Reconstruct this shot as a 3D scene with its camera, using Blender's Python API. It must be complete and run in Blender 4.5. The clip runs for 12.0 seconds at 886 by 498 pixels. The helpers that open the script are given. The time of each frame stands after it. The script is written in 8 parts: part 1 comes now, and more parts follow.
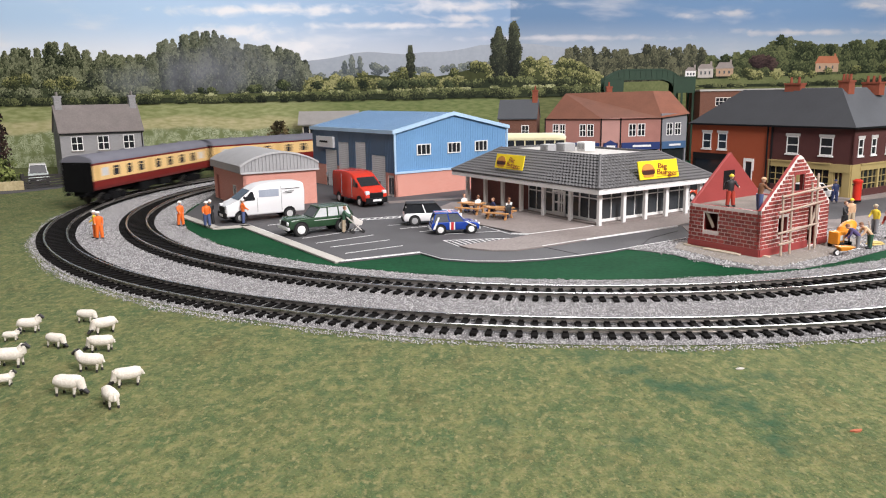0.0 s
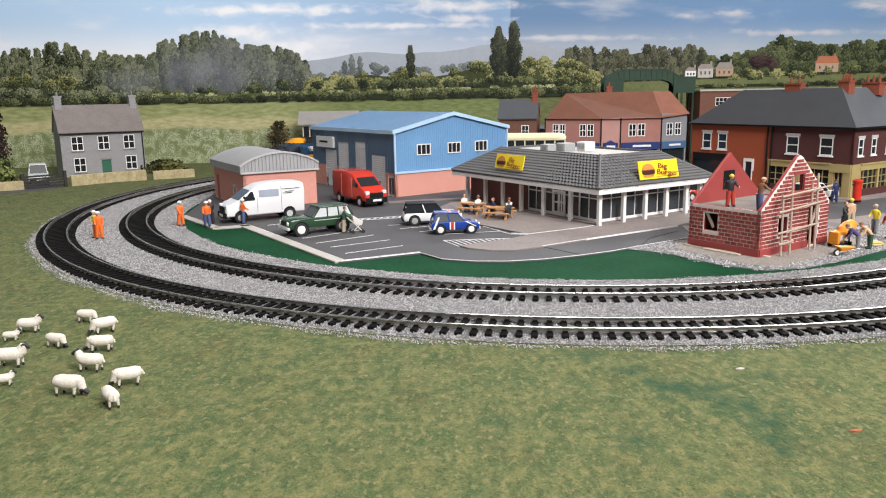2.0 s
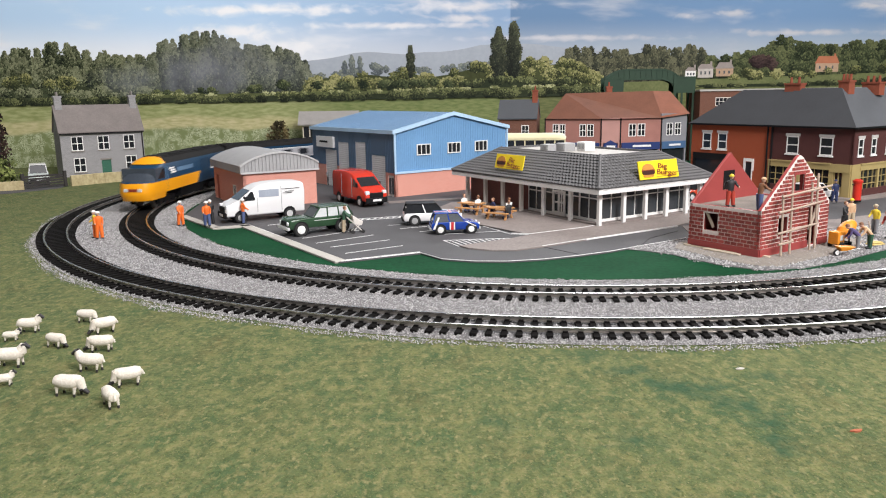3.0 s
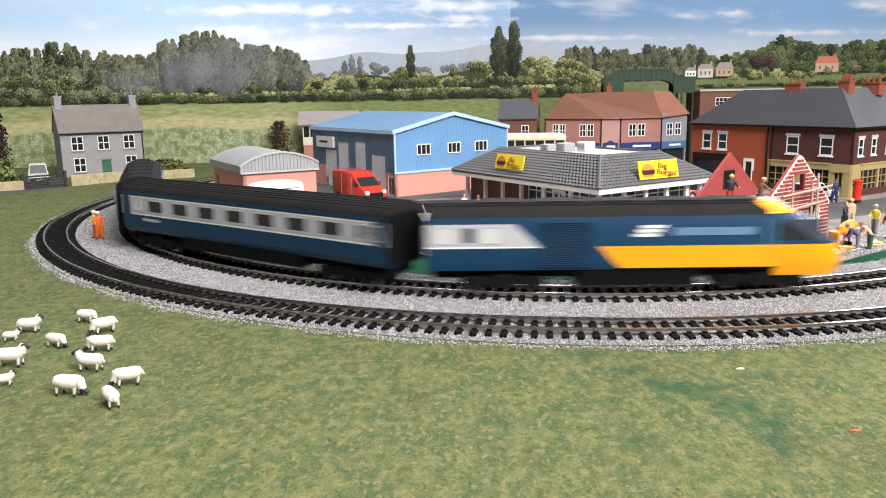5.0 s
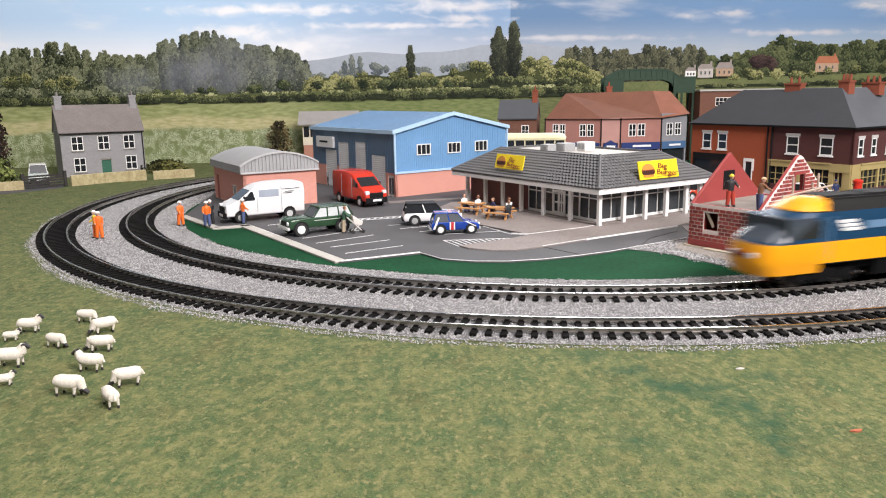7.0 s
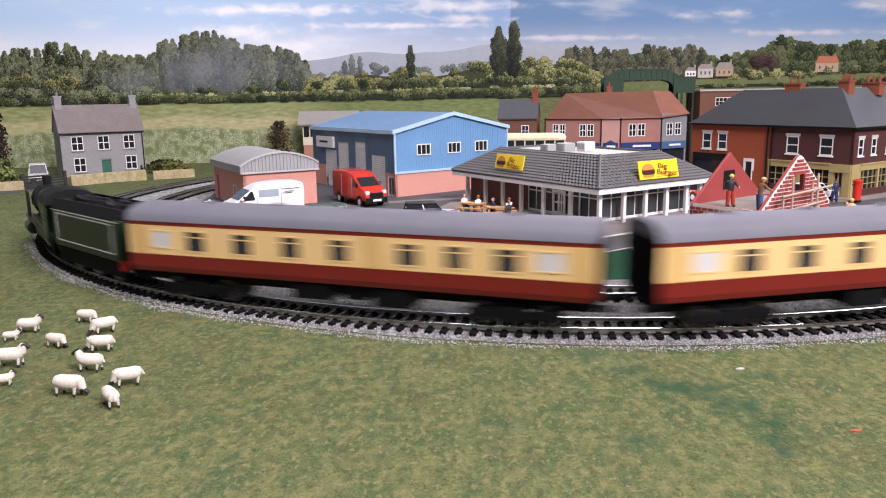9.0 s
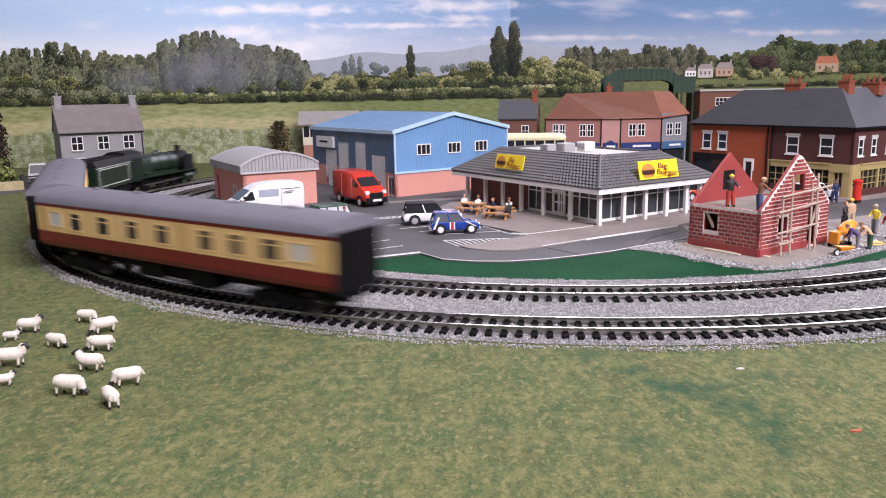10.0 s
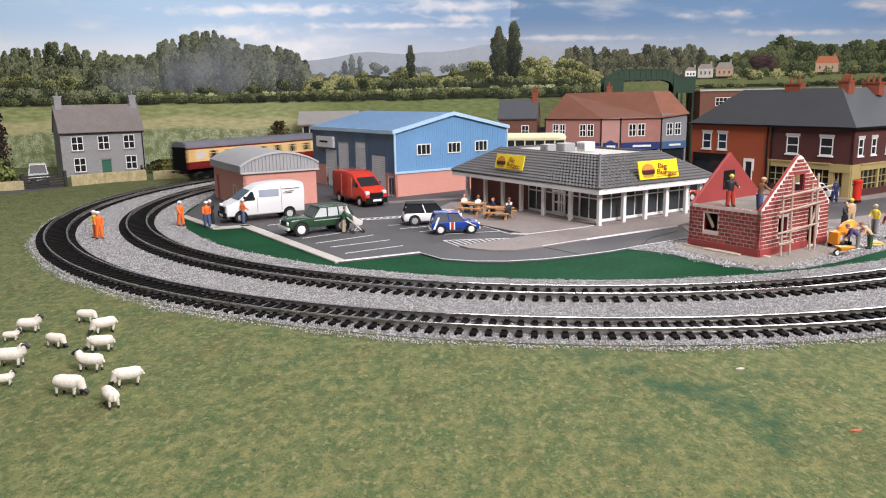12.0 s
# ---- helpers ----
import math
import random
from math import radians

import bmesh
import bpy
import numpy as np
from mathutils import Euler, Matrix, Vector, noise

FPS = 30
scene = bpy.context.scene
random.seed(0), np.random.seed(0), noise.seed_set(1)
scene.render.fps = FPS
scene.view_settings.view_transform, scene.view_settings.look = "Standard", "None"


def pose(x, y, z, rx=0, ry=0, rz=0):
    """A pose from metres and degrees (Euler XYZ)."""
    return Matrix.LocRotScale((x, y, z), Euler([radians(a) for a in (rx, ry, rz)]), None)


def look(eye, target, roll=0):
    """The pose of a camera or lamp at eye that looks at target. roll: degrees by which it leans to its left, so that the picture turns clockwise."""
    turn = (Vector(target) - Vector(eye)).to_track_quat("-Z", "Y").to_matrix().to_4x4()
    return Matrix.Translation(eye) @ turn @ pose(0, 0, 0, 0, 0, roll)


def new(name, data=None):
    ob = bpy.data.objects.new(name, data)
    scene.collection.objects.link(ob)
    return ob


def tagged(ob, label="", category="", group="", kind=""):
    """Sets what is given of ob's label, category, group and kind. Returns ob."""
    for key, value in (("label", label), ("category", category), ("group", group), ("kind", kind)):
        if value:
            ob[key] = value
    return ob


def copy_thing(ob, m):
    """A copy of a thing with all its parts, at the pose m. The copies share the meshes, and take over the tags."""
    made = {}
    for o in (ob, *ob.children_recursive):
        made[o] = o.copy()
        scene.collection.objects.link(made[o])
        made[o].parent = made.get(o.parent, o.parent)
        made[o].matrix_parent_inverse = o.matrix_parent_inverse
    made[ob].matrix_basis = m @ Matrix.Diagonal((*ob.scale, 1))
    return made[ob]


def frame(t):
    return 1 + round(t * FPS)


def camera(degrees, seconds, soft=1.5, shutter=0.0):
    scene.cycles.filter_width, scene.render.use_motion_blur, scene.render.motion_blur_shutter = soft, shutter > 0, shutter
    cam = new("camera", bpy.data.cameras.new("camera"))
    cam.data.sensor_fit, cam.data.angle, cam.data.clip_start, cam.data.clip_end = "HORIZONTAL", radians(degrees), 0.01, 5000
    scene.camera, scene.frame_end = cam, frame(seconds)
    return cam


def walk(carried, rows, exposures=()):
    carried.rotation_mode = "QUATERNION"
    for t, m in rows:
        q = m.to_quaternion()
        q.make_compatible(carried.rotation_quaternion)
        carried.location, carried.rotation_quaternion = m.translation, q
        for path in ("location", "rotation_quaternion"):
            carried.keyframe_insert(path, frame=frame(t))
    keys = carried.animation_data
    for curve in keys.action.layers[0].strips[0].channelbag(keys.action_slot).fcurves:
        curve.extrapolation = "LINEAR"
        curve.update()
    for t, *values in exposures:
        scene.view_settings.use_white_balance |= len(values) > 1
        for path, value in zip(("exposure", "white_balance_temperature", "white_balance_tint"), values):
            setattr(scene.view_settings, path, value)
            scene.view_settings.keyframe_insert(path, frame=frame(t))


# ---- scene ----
# Model railway in 4 mm scale. Lengths are written in millimetres and turned to metres by K.
K = 0.001
cam = camera(60.2, 12.0, soft=1.1, shutter=0.75)
EYE = (0.0, 0.0, 0.1192)
AIM = (0.0, math.cos(0.201), 0.1192 - math.sin(0.201))
CAM_POSE = look(EYE, AIM, -0.86)
walk(cam, [(0.0, CAM_POSE), (12.0, CAM_POSE)],
     exposures=[(0.0, -0.13, 6500, 12), (1.5, -0.13, 6500, 10), (3.2, -0.13, 6500, 10), (4.8, 0.17, 6500, 10), (5.5, 0.32, 6500, 10), (6.0, 0.32, 6500, 10), (6.5, 0.29, 6550, 11), (7.0, 0.01, 6590, 12), (7.2, -0.05, 6600, 12), (8.8, -0.05, 6400, 20), (9.5, -0.08, 6300, 24), (10.5, -0.15, 6200, 24), (11.2, -0.15, 6300, 16), (12.0, -0.16, 6450, 13)])

# ---- room light ----
world = bpy.data.worlds.new("room_air")
world.use_nodes = True
world.node_tree.nodes["Background"].inputs[0].default_value = (0.93, 0.96, 1.0, 1)
world.node_tree.nodes["Background"].inputs[1].default_value = 0.034
scene.world = world


def area_lamp(name, eye, target, sx, sy, watts, color):
    d = bpy.data.lights.new(name, "AREA")
    d.shape, d.size, d.size_y, d.energy, d.color = "RECTANGLE", sx, sy, watts, color
    ob = new(name, d)
    ob.matrix_world = look(eye, target)
    return ob


area_lamp("ceiling_lamp_front", (0.85, -0.62, 1.22), (-0.05, 0.7, 0), 1.0, 0.6, 64, (1.0, 0.965, 0.965))
area_lamp("ceiling_lamp_middle", (0.1, 0.5, 1.46), (0.05, 0.7, 0), 1.3, 0.5, 12, (1.0, 0.965, 0.965))
# added lamp above the backscene, no real window, puts glare on the rails
area_lamp("rail_glare_lamp", (0.9, 2.3, 0.72), (0.3, 0.4, 0), 1.7, 0.7, 42, (0.95, 0.97, 1.0))


# ---- mesh building ----
class Geo:
    """Collects faces in millimetres."""

    def __init__(self):
        self.v, self.f, self.mi, self.m, self.k, self.weld = [], [], [], Matrix.Identity(4), 0, False

    def at(self, x=0, y=0, z=0, rx=0, ry=0, rz=0):
        self.m = pose(x, y, z, rx, ry, rz)
        return self

    def use(self, k):
        self.k = k
        return self

    def add(self, vs, fs):
        b = len(self.v)
        self.v += [tuple(self.m @ Vector(p)) for p in vs]
        self.f += [tuple(i + b for i in f) for f in fs]
        self.mi += [self.k] * len(fs)
        return self

    def box(self, x0, x1, y0, y1, z0, z1):
        vs = [(x, y, z) for z in (z0, z1) for y in (y0, y1) for x in (x0, x1)]
        return self.add(vs, [(0, 2, 3, 1), (4, 5, 7, 6), (0, 1, 5, 4), (2, 6, 7, 3), (0, 4, 6, 2), (1, 3, 7, 5)])

    def loft(self, rings, cap=True, closed=True):
        n = len(rings[0])
        vs = [p for r in rings for p in r]
        fs = []
        for j in range(len(rings) - 1):
            for i in range(n if closed else n - 1):
                a, b = j * n + i, j * n + (i + 1) % n
                fs.append((a, b, b + n, a + n))
        if cap:
            fs.append(tuple(range(n - 1, -1, -1)))
            fs.append(tuple((len(rings) - 1) * n + i for i in range(n)))
        return self.add(vs, fs)

    def slab(self, pts, z0, z1):
        return self.loft([[(x, y, z0) for x, y in pts], [(x, y, z1) for x, y in pts]])

    def prof(self, pts, a0, a1, axis="x"):
        if axis == "x":
            return self.loft([[(a, p, q) for p, q in pts] for a in (a0, a1)])
        return self.loft([[(p, a, q) for p, q in reversed(pts)] for a in (a0, a1)])

    def cyl(self, p0, p1, r0, r1=None, n=10):
        p0, p1 = Vector(p0), Vector(p1)
        r1 = r0 if r1 is None else r1
        d = (p1 - p0).normalized()
        u = d.orthogonal().normalized()
        w = d.cross(u)
        return self.loft([[tuple(p + (u * math.cos(2 * math.pi * i / n) + w * math.sin(2 * math.pi * i / n)) * r) for i in range(n)]
                          for p, r in ((p0, r0), (p1, r1))])

    def ball(self, c, rx, ry, rz, n=10, m=6):
        rings = []
        for j in range(m + 1):
            a = math.pi * (0.04 + 0.92 * j / m) - math.pi / 2
            rings.append([(c[0] + rx * math.cos(a) * math.cos(2 * math.pi * i / n), c[1] + ry * math.cos(a) * math.sin(2 * math.pi * i / n),
                           c[2] + rz * math.sin(a)) for i in range(n)])
        return self.loft(rings)

    def mesh(self, name, mats, bevel=0.0, smooth=False):
        me = bpy.data.meshes.new(name)
        me.from_pydata([(x * K, y * K, z * K) for x, y, z in self.v], [], self.f)
        for m in mats:
            me.materials.append(m)
        if len(mats) > 1:
            me.polygons.foreach_set("material_index", self.mi)
        bm = bmesh.new()
        bm.from_mesh(me)
        if self.weld:
            bmesh.ops.remove_doubles(bm, verts=bm.verts, dist=1e-6)
            same = {}
            for f in bm.faces:
                same.setdefault(frozenset(v.index for v in f.verts), []).append(f)
            bmesh.ops.delete(bm, geom=[f for fs in same.values() if len(fs) > 1 for f in fs], context="FACES_ONLY")
        bmesh.ops.recalc_face_normals(bm, faces=bm.faces)
        if bevel:
            es = [e for e in bm.edges if len(e.link_faces) == 2 and e.calc_face_angle(0) > 0.6]
            bmesh.ops.bevel(bm, geom=es, offset=bevel * K, segments=1, affect="EDGES", clamp_overlap=True)
        bm.to_mesh(me)
        bm.free()
        if smooth:
            me.shade_smooth()
            me.set_sharp_from_angle(angle=radians(40))
        return me


def part(name, geo, material, parent=None, label="", bevel=0.0, smooth=False):
    """One mesh object, under a thing or a part when a parent is given."""
    mats = material if isinstance(material, list) else [material]
    ob = new(name, geo.mesh(name, mats, bevel, smooth))
    ob.parent = parent
    if label:
        tagged(ob, label)
    return ob


def thing(name, m, label, category, group="", kind=""):
    """An Empty at a thing's base; the pose is in millimetres."""
    ob = new(name)
    ob.empty_display_size = 0.01
    m = m.copy()
    m.translation *= K
    ob.matrix_world = m
    return tagged(ob, label, category, group, kind)


def solo(name, geo, material, label, category, m=None, group="", kind="", bevel=0.0, smooth=False):
    """A thing that is one mesh."""
    ob = part(name, geo, material, None, "", bevel, smooth)
    if m is not None:
        m = m.copy()
        m.translation *= K
        ob.matrix_world = m
    return tagged(ob, label, category, group, kind)


# ---- materials ----
def mat(name, col, rough=0.6, metal=0.0, var=0.12, scale=60.0, fine=900.0, bump=0.15, col2=None, spec=0.5, coat=0.0, depth=0.0003, rnd=0.0, isl=0.0):
    """A surface with a coarse and a fine variation; scales are per metre."""
    m = bpy.data.materials.new(name)
    m.use_nodes = True
    nt = m.node_tree
    N, L = nt.nodes, nt.links
    b = N["Principled BSDF"]
    b.inputs["Roughness"].default_value, b.inputs["Metallic"].default_value = rough, metal
    b.inputs["Specular IOR Level"].default_value = spec
    b.inputs["Coat Weight"].default_value = coat
    tc = N.new("ShaderNodeTexCoord")
    n1, n2 = N.new("ShaderNodeTexNoise"), N.new("ShaderNodeTexNoise")
    n1.inputs["Scale"].default_value, n2.inputs["Scale"].default_value = scale, fine
    n1.inputs["Detail"].default_value, n2.inputs["Detail"].default_value = 5, 3
    L.new(tc.outputs["Object"], n1.inputs["Vector"]), L.new(tc.outputs["Object"], n2.inputs["Vector"])
    add = N.new("ShaderNodeMath")
    add.operation = "ADD"
    L.new(n1.outputs["Fac"], add.inputs[0]), L.new(n2.outputs["Fac"], add.inputs[1])
    out = add.outputs[0]
    if rnd or isl:
        src = N.new("ShaderNodeObjectInfo").outputs["Random"] if rnd else N.new("ShaderNodeNewGeometry").outputs["Random Per Island"]
        ma = N.new("ShaderNodeMath")
        ma.operation = "MULTIPLY_ADD"
        k = rnd or isl
        ma.inputs[1].default_value = k
        L.new(src, ma.inputs[0])
        sb = N.new("ShaderNodeMath")
        sb.operation = "SUBTRACT"
        L.new(out, sb.inputs[0])
        sb.inputs[1].default_value = k / 2
        L.new(sb.outputs[0], ma.inputs[2])
        out = ma.outputs[0]
    mr = N.new("ShaderNodeMapRange")
    mr.inputs["From Min"].default_value, mr.inputs["From Max"].default_value = 0.6, 1.4
    L.new(out, mr.inputs["Value"])
    mix = N.new("ShaderNodeMix")
    mix.data_type = "RGBA"
    c2 = col2 or tuple(min(1, c * (1 + var)) for c in col)
    c1 = col if col2 else tuple(c * (1 - var) for c in col)
    mix.inputs["A"].default_value, mix.inputs["B"].default_value = (*c1, 1), (*c2, 1)
    L.new(mr.outputs[0], mix.inputs["Factor"])
    L.new(mix.outputs["Result"], b.inputs["Base Color"])
    if bump:
        bp = N.new("ShaderNodeBump")
        bp.inputs["Strength"].default_value, bp.inputs["Distance"].default_value = bump, depth
        L.new(n2.outputs["Fac"], bp.inputs["Height"])
        L.new(bp.outputs[0], b.inputs["Normal"])
    return m


def glass(name, col=(0.02, 0.022, 0.025), rough=0.08):
    return mat(name, col, rough, var=0.25, bump=0.0, spec=0.35)


def brickwork(name, c1, c2, mortar, bw=3.0, bh=1.0, rough=0.85):
    """Printed brick paper for walls too far off for single bricks; sizes in millimetres."""
    m = mat(name, c1, rough, bump=0.1)
    nt = m.node_tree
    N, L = nt.nodes, nt.links
    b = N["Principled BSDF"]
    old = b.inputs["Base Color"].links[0].from_socket
    tc = N.new("ShaderNodeTexCoord")
    sep, comb, add = N.new("ShaderNodeSeparateXYZ"), N.new("ShaderNodeCombineXYZ"), N.new("ShaderNodeMath")
    L.new(tc.outputs["Object"], sep.inputs[0])
    L.new(sep.outputs["X"], add.inputs[0]), L.new(sep.outputs["Y"], add.inputs[1])
    L.new(add.outputs[0], comb.inputs["X"]), L.new(sep.outputs["Z"], comb.inputs["Y"])
    br = N.new("ShaderNodeTexBrick")
    br.inputs["Scale"].default_value = 1000.0
    br.inputs["Brick Width"].default_value, br.inputs["Row Height"].default_value = bw, bh
    br.inputs["Mortar Size"].default_value = 0.12
    br.inputs["Color1"].default_value, br.inputs["Color2"].default_value, br.inputs["Mortar"].default_value = (*c1, 1), (*c2, 1), (*mortar, 1)
    L.new(comb.outputs[0], br.inputs["Vector"])
    mx = N.new("ShaderNodeMix")
    mx.data_type, mx.inputs["Factor"].default_value = "RGBA", 0.75
    L.new(old, mx.inputs["A"]), L.new(br.outputs["Color"], mx.inputs["B"])
    L.new(mx.outputs["Result"], b.inputs["Base Color"])
    return m


M_BLACK = mat("black_plastic", (0.009, 0.009, 0.010), 0.6, spec=0.18)
M_SLEEPER = mat("sleeper_plastic", (0.0065, 0.006, 0.0058), 0.7, var=0.35, rnd=0.3, spec=0.08)
M_RAILSIDE = mat("nickel_rail_web", (0.36, 0.335, 0.31), 0.4, 0.9, var=0.3)
M_RAIL = mat("nickel_rail", (0.60, 0.575, 0.55), 0.27, 1.0, var=0.25, scale=40, fine=700, bump=0.05)
M_BALLAST = mat("grey_ballast_glue", (0.10, 0.097, 0.10), 0.9, col2=(0.24, 0.235, 0.235), scale=700, fine=1500, bump=0.8, depth=0.001)
M_STONE = mat("ballast_chips", (0.135, 0.131, 0.132), 0.9, col2=(0.50, 0.49, 0.49), scale=200, fine=900, bump=0.1, isl=1.0)
M_ASPHALT = mat("asphalt_card", (0.072, 0.070, 0.074), 0.8, var=0.25, scale=25, fine=1500, bump=0.2)
M_PAVE = mat("paving_card", (0.225, 0.192, 0.178), 0.8, var=0.34, scale=17, fine=600, bump=0.15)
M_KERB = mat("kerb_card", (0.44, 0.42, 0.38), 0.8, var=0.1)
M_LINE = mat("white_road_paint", (0.76, 0.76, 0.75), 0.7, var=0.12)
M_GREEN_BOARD = mat("dark_green_board", (0.008, 0.052, 0.022), 0.9, spec=0.06, var=0.35, scale=18, fine=300, bump=0.1)
M_WHITE = mat("white_plastic", (0.80, 0.79, 0.77), 0.45, var=0.05)
M_OFFWHITE = mat("off_white", (0.66, 0.62, 0.58), 0.6, var=0.1)
M_GLASS = glass("dark_glazing")
M_GLASS_GREY = glass("grey_glazing", (0.10, 0.11, 0.12), 0.1)
# ---- baseboard and room ----
def grass_material(name="grass_mat", isl=0.0):
    m = mat(name, (0.083, 0.106, 0.042), 0.95, col2=(0.164, 0.173, 0.071), scale=16, fine=520, bump=0.0 if isl else 0.8, depth=0.001, spec=0.12, isl=isl)
    nt = m.node_tree
    N, L = nt.nodes, nt.links
    b = N["Principled BSDF"]
    old = b.inputs["Base Color"].links[0].from_socket
    tc = N.new("ShaderNodeTexCoord")

    # noise stretched in depth so its patches look round from the camera
    depth_stretch = N.new("ShaderNodeMapping")
    depth_stretch.inputs["Scale"].default_value = (1, 0.62, 1)
    L.new(tc.outputs["Object"], depth_stretch.inputs[0])

    def patch(scale, lo, hi, col, src):
        n = N.new("ShaderNodeTexNoise")
        n.inputs["Scale"].default_value, n.inputs["Detail"].default_value = scale, 6
        L.new(depth_stretch.outputs[0], n.inputs["Vector"])
        mr = N.new("ShaderNodeMapRange")
        mr.inputs["From Min"].default_value, mr.inputs["From Max"].default_value = lo, hi
        L.new(n.outputs["Fac"], mr.inputs["Value"])
        mx = N.new("ShaderNodeMix")
        mx.data_type = "RGBA"
        mx.inputs["B"].default_value = (*col, 1)
        L.new(mr.outputs[0], mx.inputs["Factor"]), L.new(src, mx.inputs["A"])
        return mx.outputs["Result"]

    c = patch(60, 0.42, 0.66, (0.061, 0.100, 0.042), old)
    c = patch(26, 0.50, 0.82, (0.059, 0.091, 0.042), c)
    c = patch(150, 0.48, 0.70, (0.175, 0.169, 0.071), c)
    c = patch(95, 0.50, 0.68, (0.170, 0.169, 0.069), c)
    c = patch(75, 0.53, 0.68, (0.055, 0.096, 0.040), c)
    c = patch(38, 0.54, 0.78, (0.110, 0.098, 0.042), c)
    c = patch(300, 0.50, 0.70, (0.061, 0.089, 0.038), c)
    c = patch(210, 0.48, 0.68, (0.064, 0.091, 0.038), c)
    c = patch(260, 0.52, 0.68, (0.189, 0.180, 0.079), c)
    c = patch(420, 0.54, 0.70, (0.212, 0.196, 0.091), c)
    c = patch(520, 0.56, 0.72, (0.046, 0.073, 0.033), c)
    # dark green scorches where the mat is stained
    wob = N.new("ShaderNodeTexNoise")
    wob.inputs["Scale"].default_value, wob.inputs["Detail"].default_value = 110, 6
    L.new(tc.outputs["Object"], wob.inputs["Vector"])
    near = None
    for px, py, r in ((66, 333, 5), (79, 315, 5), (88, 300, 6), (95, 293, 8), (104, 291, 9), (111, 282, 8), (116, 272, 8), (117, 260, 6), (115, 247, 5), (114, 238, 4), (136, 306, 4), (20, 262, 3), (66, 246, 5)):
        dist, sb = N.new("ShaderNodeVectorMath"), N.new("ShaderNodeMath")
        dist.operation, sb.operation = "DISTANCE", "SUBTRACT"
        dist.inputs[1].default_value, sb.inputs[1].default_value = (px * K, py * K, 0.0), r * K
        L.new(tc.outputs["Object"], dist.inputs[0]), L.new(dist.outputs["Value"], sb.inputs[0])
        if near is None:
            near = sb.outputs[0]
        else:
            mn = N.new("ShaderNodeMath")
            mn.operation = "MINIMUM"
            L.new(near, mn.inputs[0]), L.new(sb.outputs[0], mn.inputs[1])
            near = mn.outputs[0]
    sm = N.new("ShaderNodeMath")
    sm.operation = "MULTIPLY_ADD"
    sm.inputs[1].default_value = 0.036
    L.new(wob.outputs["Fac"], sm.inputs[0]), L.new(near, sm.inputs[2])
    mr = N.new("ShaderNodeMapRange")
    mr.inputs["From Min"].default_value, mr.inputs["From Max"].default_value, mr.inputs["To Min"].default_value, mr.inputs["To Max"].default_value = 0.010, 0.024, 0.80, 0.0
    L.new(sm.outputs[0], mr.inputs["Value"])
    mx = N.new("ShaderNodeMix")
    mx.data_type = "RGBA"
    mx.inputs["B"].default_value = (0.028, 0.073, 0.038, 1)
    if isl:
        rp = N.new("ShaderNodeValToRGB")
        els = rp.color_ramp.elements
        els[0].position, els[0].color = 0.0, (0.051, 0.086, 0.029, 1)
        els[1].position, els[1].color = 1.0, (0.368, 0.328, 0.173, 1)
        for at, cc in ((0.3, (0.106, 0.141, 0.048, 1)), (0.62, (0.184, 0.196, 0.073, 1)), (0.82, (0.248, 0.237, 0.096, 1)), (0.90, (0.175, 0.127, 0.058, 1))):
            els.new(at).color = cc
        L.new(N.new("ShaderNodeNewGeometry").outputs["Random Per Island"], rp.inputs[0])
        m2 = N.new("ShaderNodeMix")
        m2.data_type, m2.inputs["Factor"].default_value = "RGBA", 0.38
        L.new(c, m2.inputs["A"]), L.new(rp.outputs[0], m2.inputs["B"])
        c = m2.outputs["Result"]
    L.new(mr.outputs[0], mx.inputs["Factor"]), L.new(c, mx.inputs["A"])
    L.new(mx.outputs["Result"], b.inputs["Base Color"])
    return m


M_GRASS = grass_material()
# unseen room shell, its paint kept grey to limit bounced light
M_WALL = mat("room_wall_paint", (0.36, 0.36, 0.355), 0.9, var=0.04, scale=3, fine=200, bump=0.05)
M_CARPET = mat("room_floor_carpet", (0.25, 0.24, 0.23), 0.95, scale=20, fine=900)

g = Geo()
g.box(-1150, 1600, -350, 1800, -20, 0)
solo("ground", g, M_GRASS, "green and tan grass mat glued over the layout baseboard", "ground", kind="structure")
CX, CY = 118.9, 872.5
R_IN, R_OUT = 438.0, 505.0

g = Geo().box(-2000, 2600, -1800, 2600, -950, -900)
solo("floor", g, M_CARPET, "plain grey carpet of the layout room", "floor", kind="structure")
g = Geo().box(-2000, 2600, -1800, 2600, 1500, 1550)
solo("ceiling", g, M_WALL, "plain grey ceiling, unseen, closing the layout room", "ceiling", kind="structure")
for nm, b in (("wall_west", (-2050, -2000, -1800, 2600)), ("wall_east", (2600, 2650, -1800, 2600)),
              ("wall_south", (-2000, 2600, -1850, -1800)), ("wall_north", (-2000, 2600, 2600, 2650))):
    solo(nm, Geo().box(*b, -900, 1500), M_WALL, "plain grey wall, unseen, closing the layout room", "wall", kind="structure")


# ---- the oval of track ----
TILT = radians(8)
STRAIGHT = 901.3
OVER = radians(14)  # the near curve bends on past the half circle
SHRINK = STRAIGHT * math.tan(OVER / 2)  # the far curve is tighter by this
FRONT = STRAIGHT * math.cos(OVER) + SHRINK * math.sin(OVER)


def lap(R):
    return R * (math.pi + OVER) + FRONT + (R - SHRINK) * (math.pi - OVER) + STRAIGHT


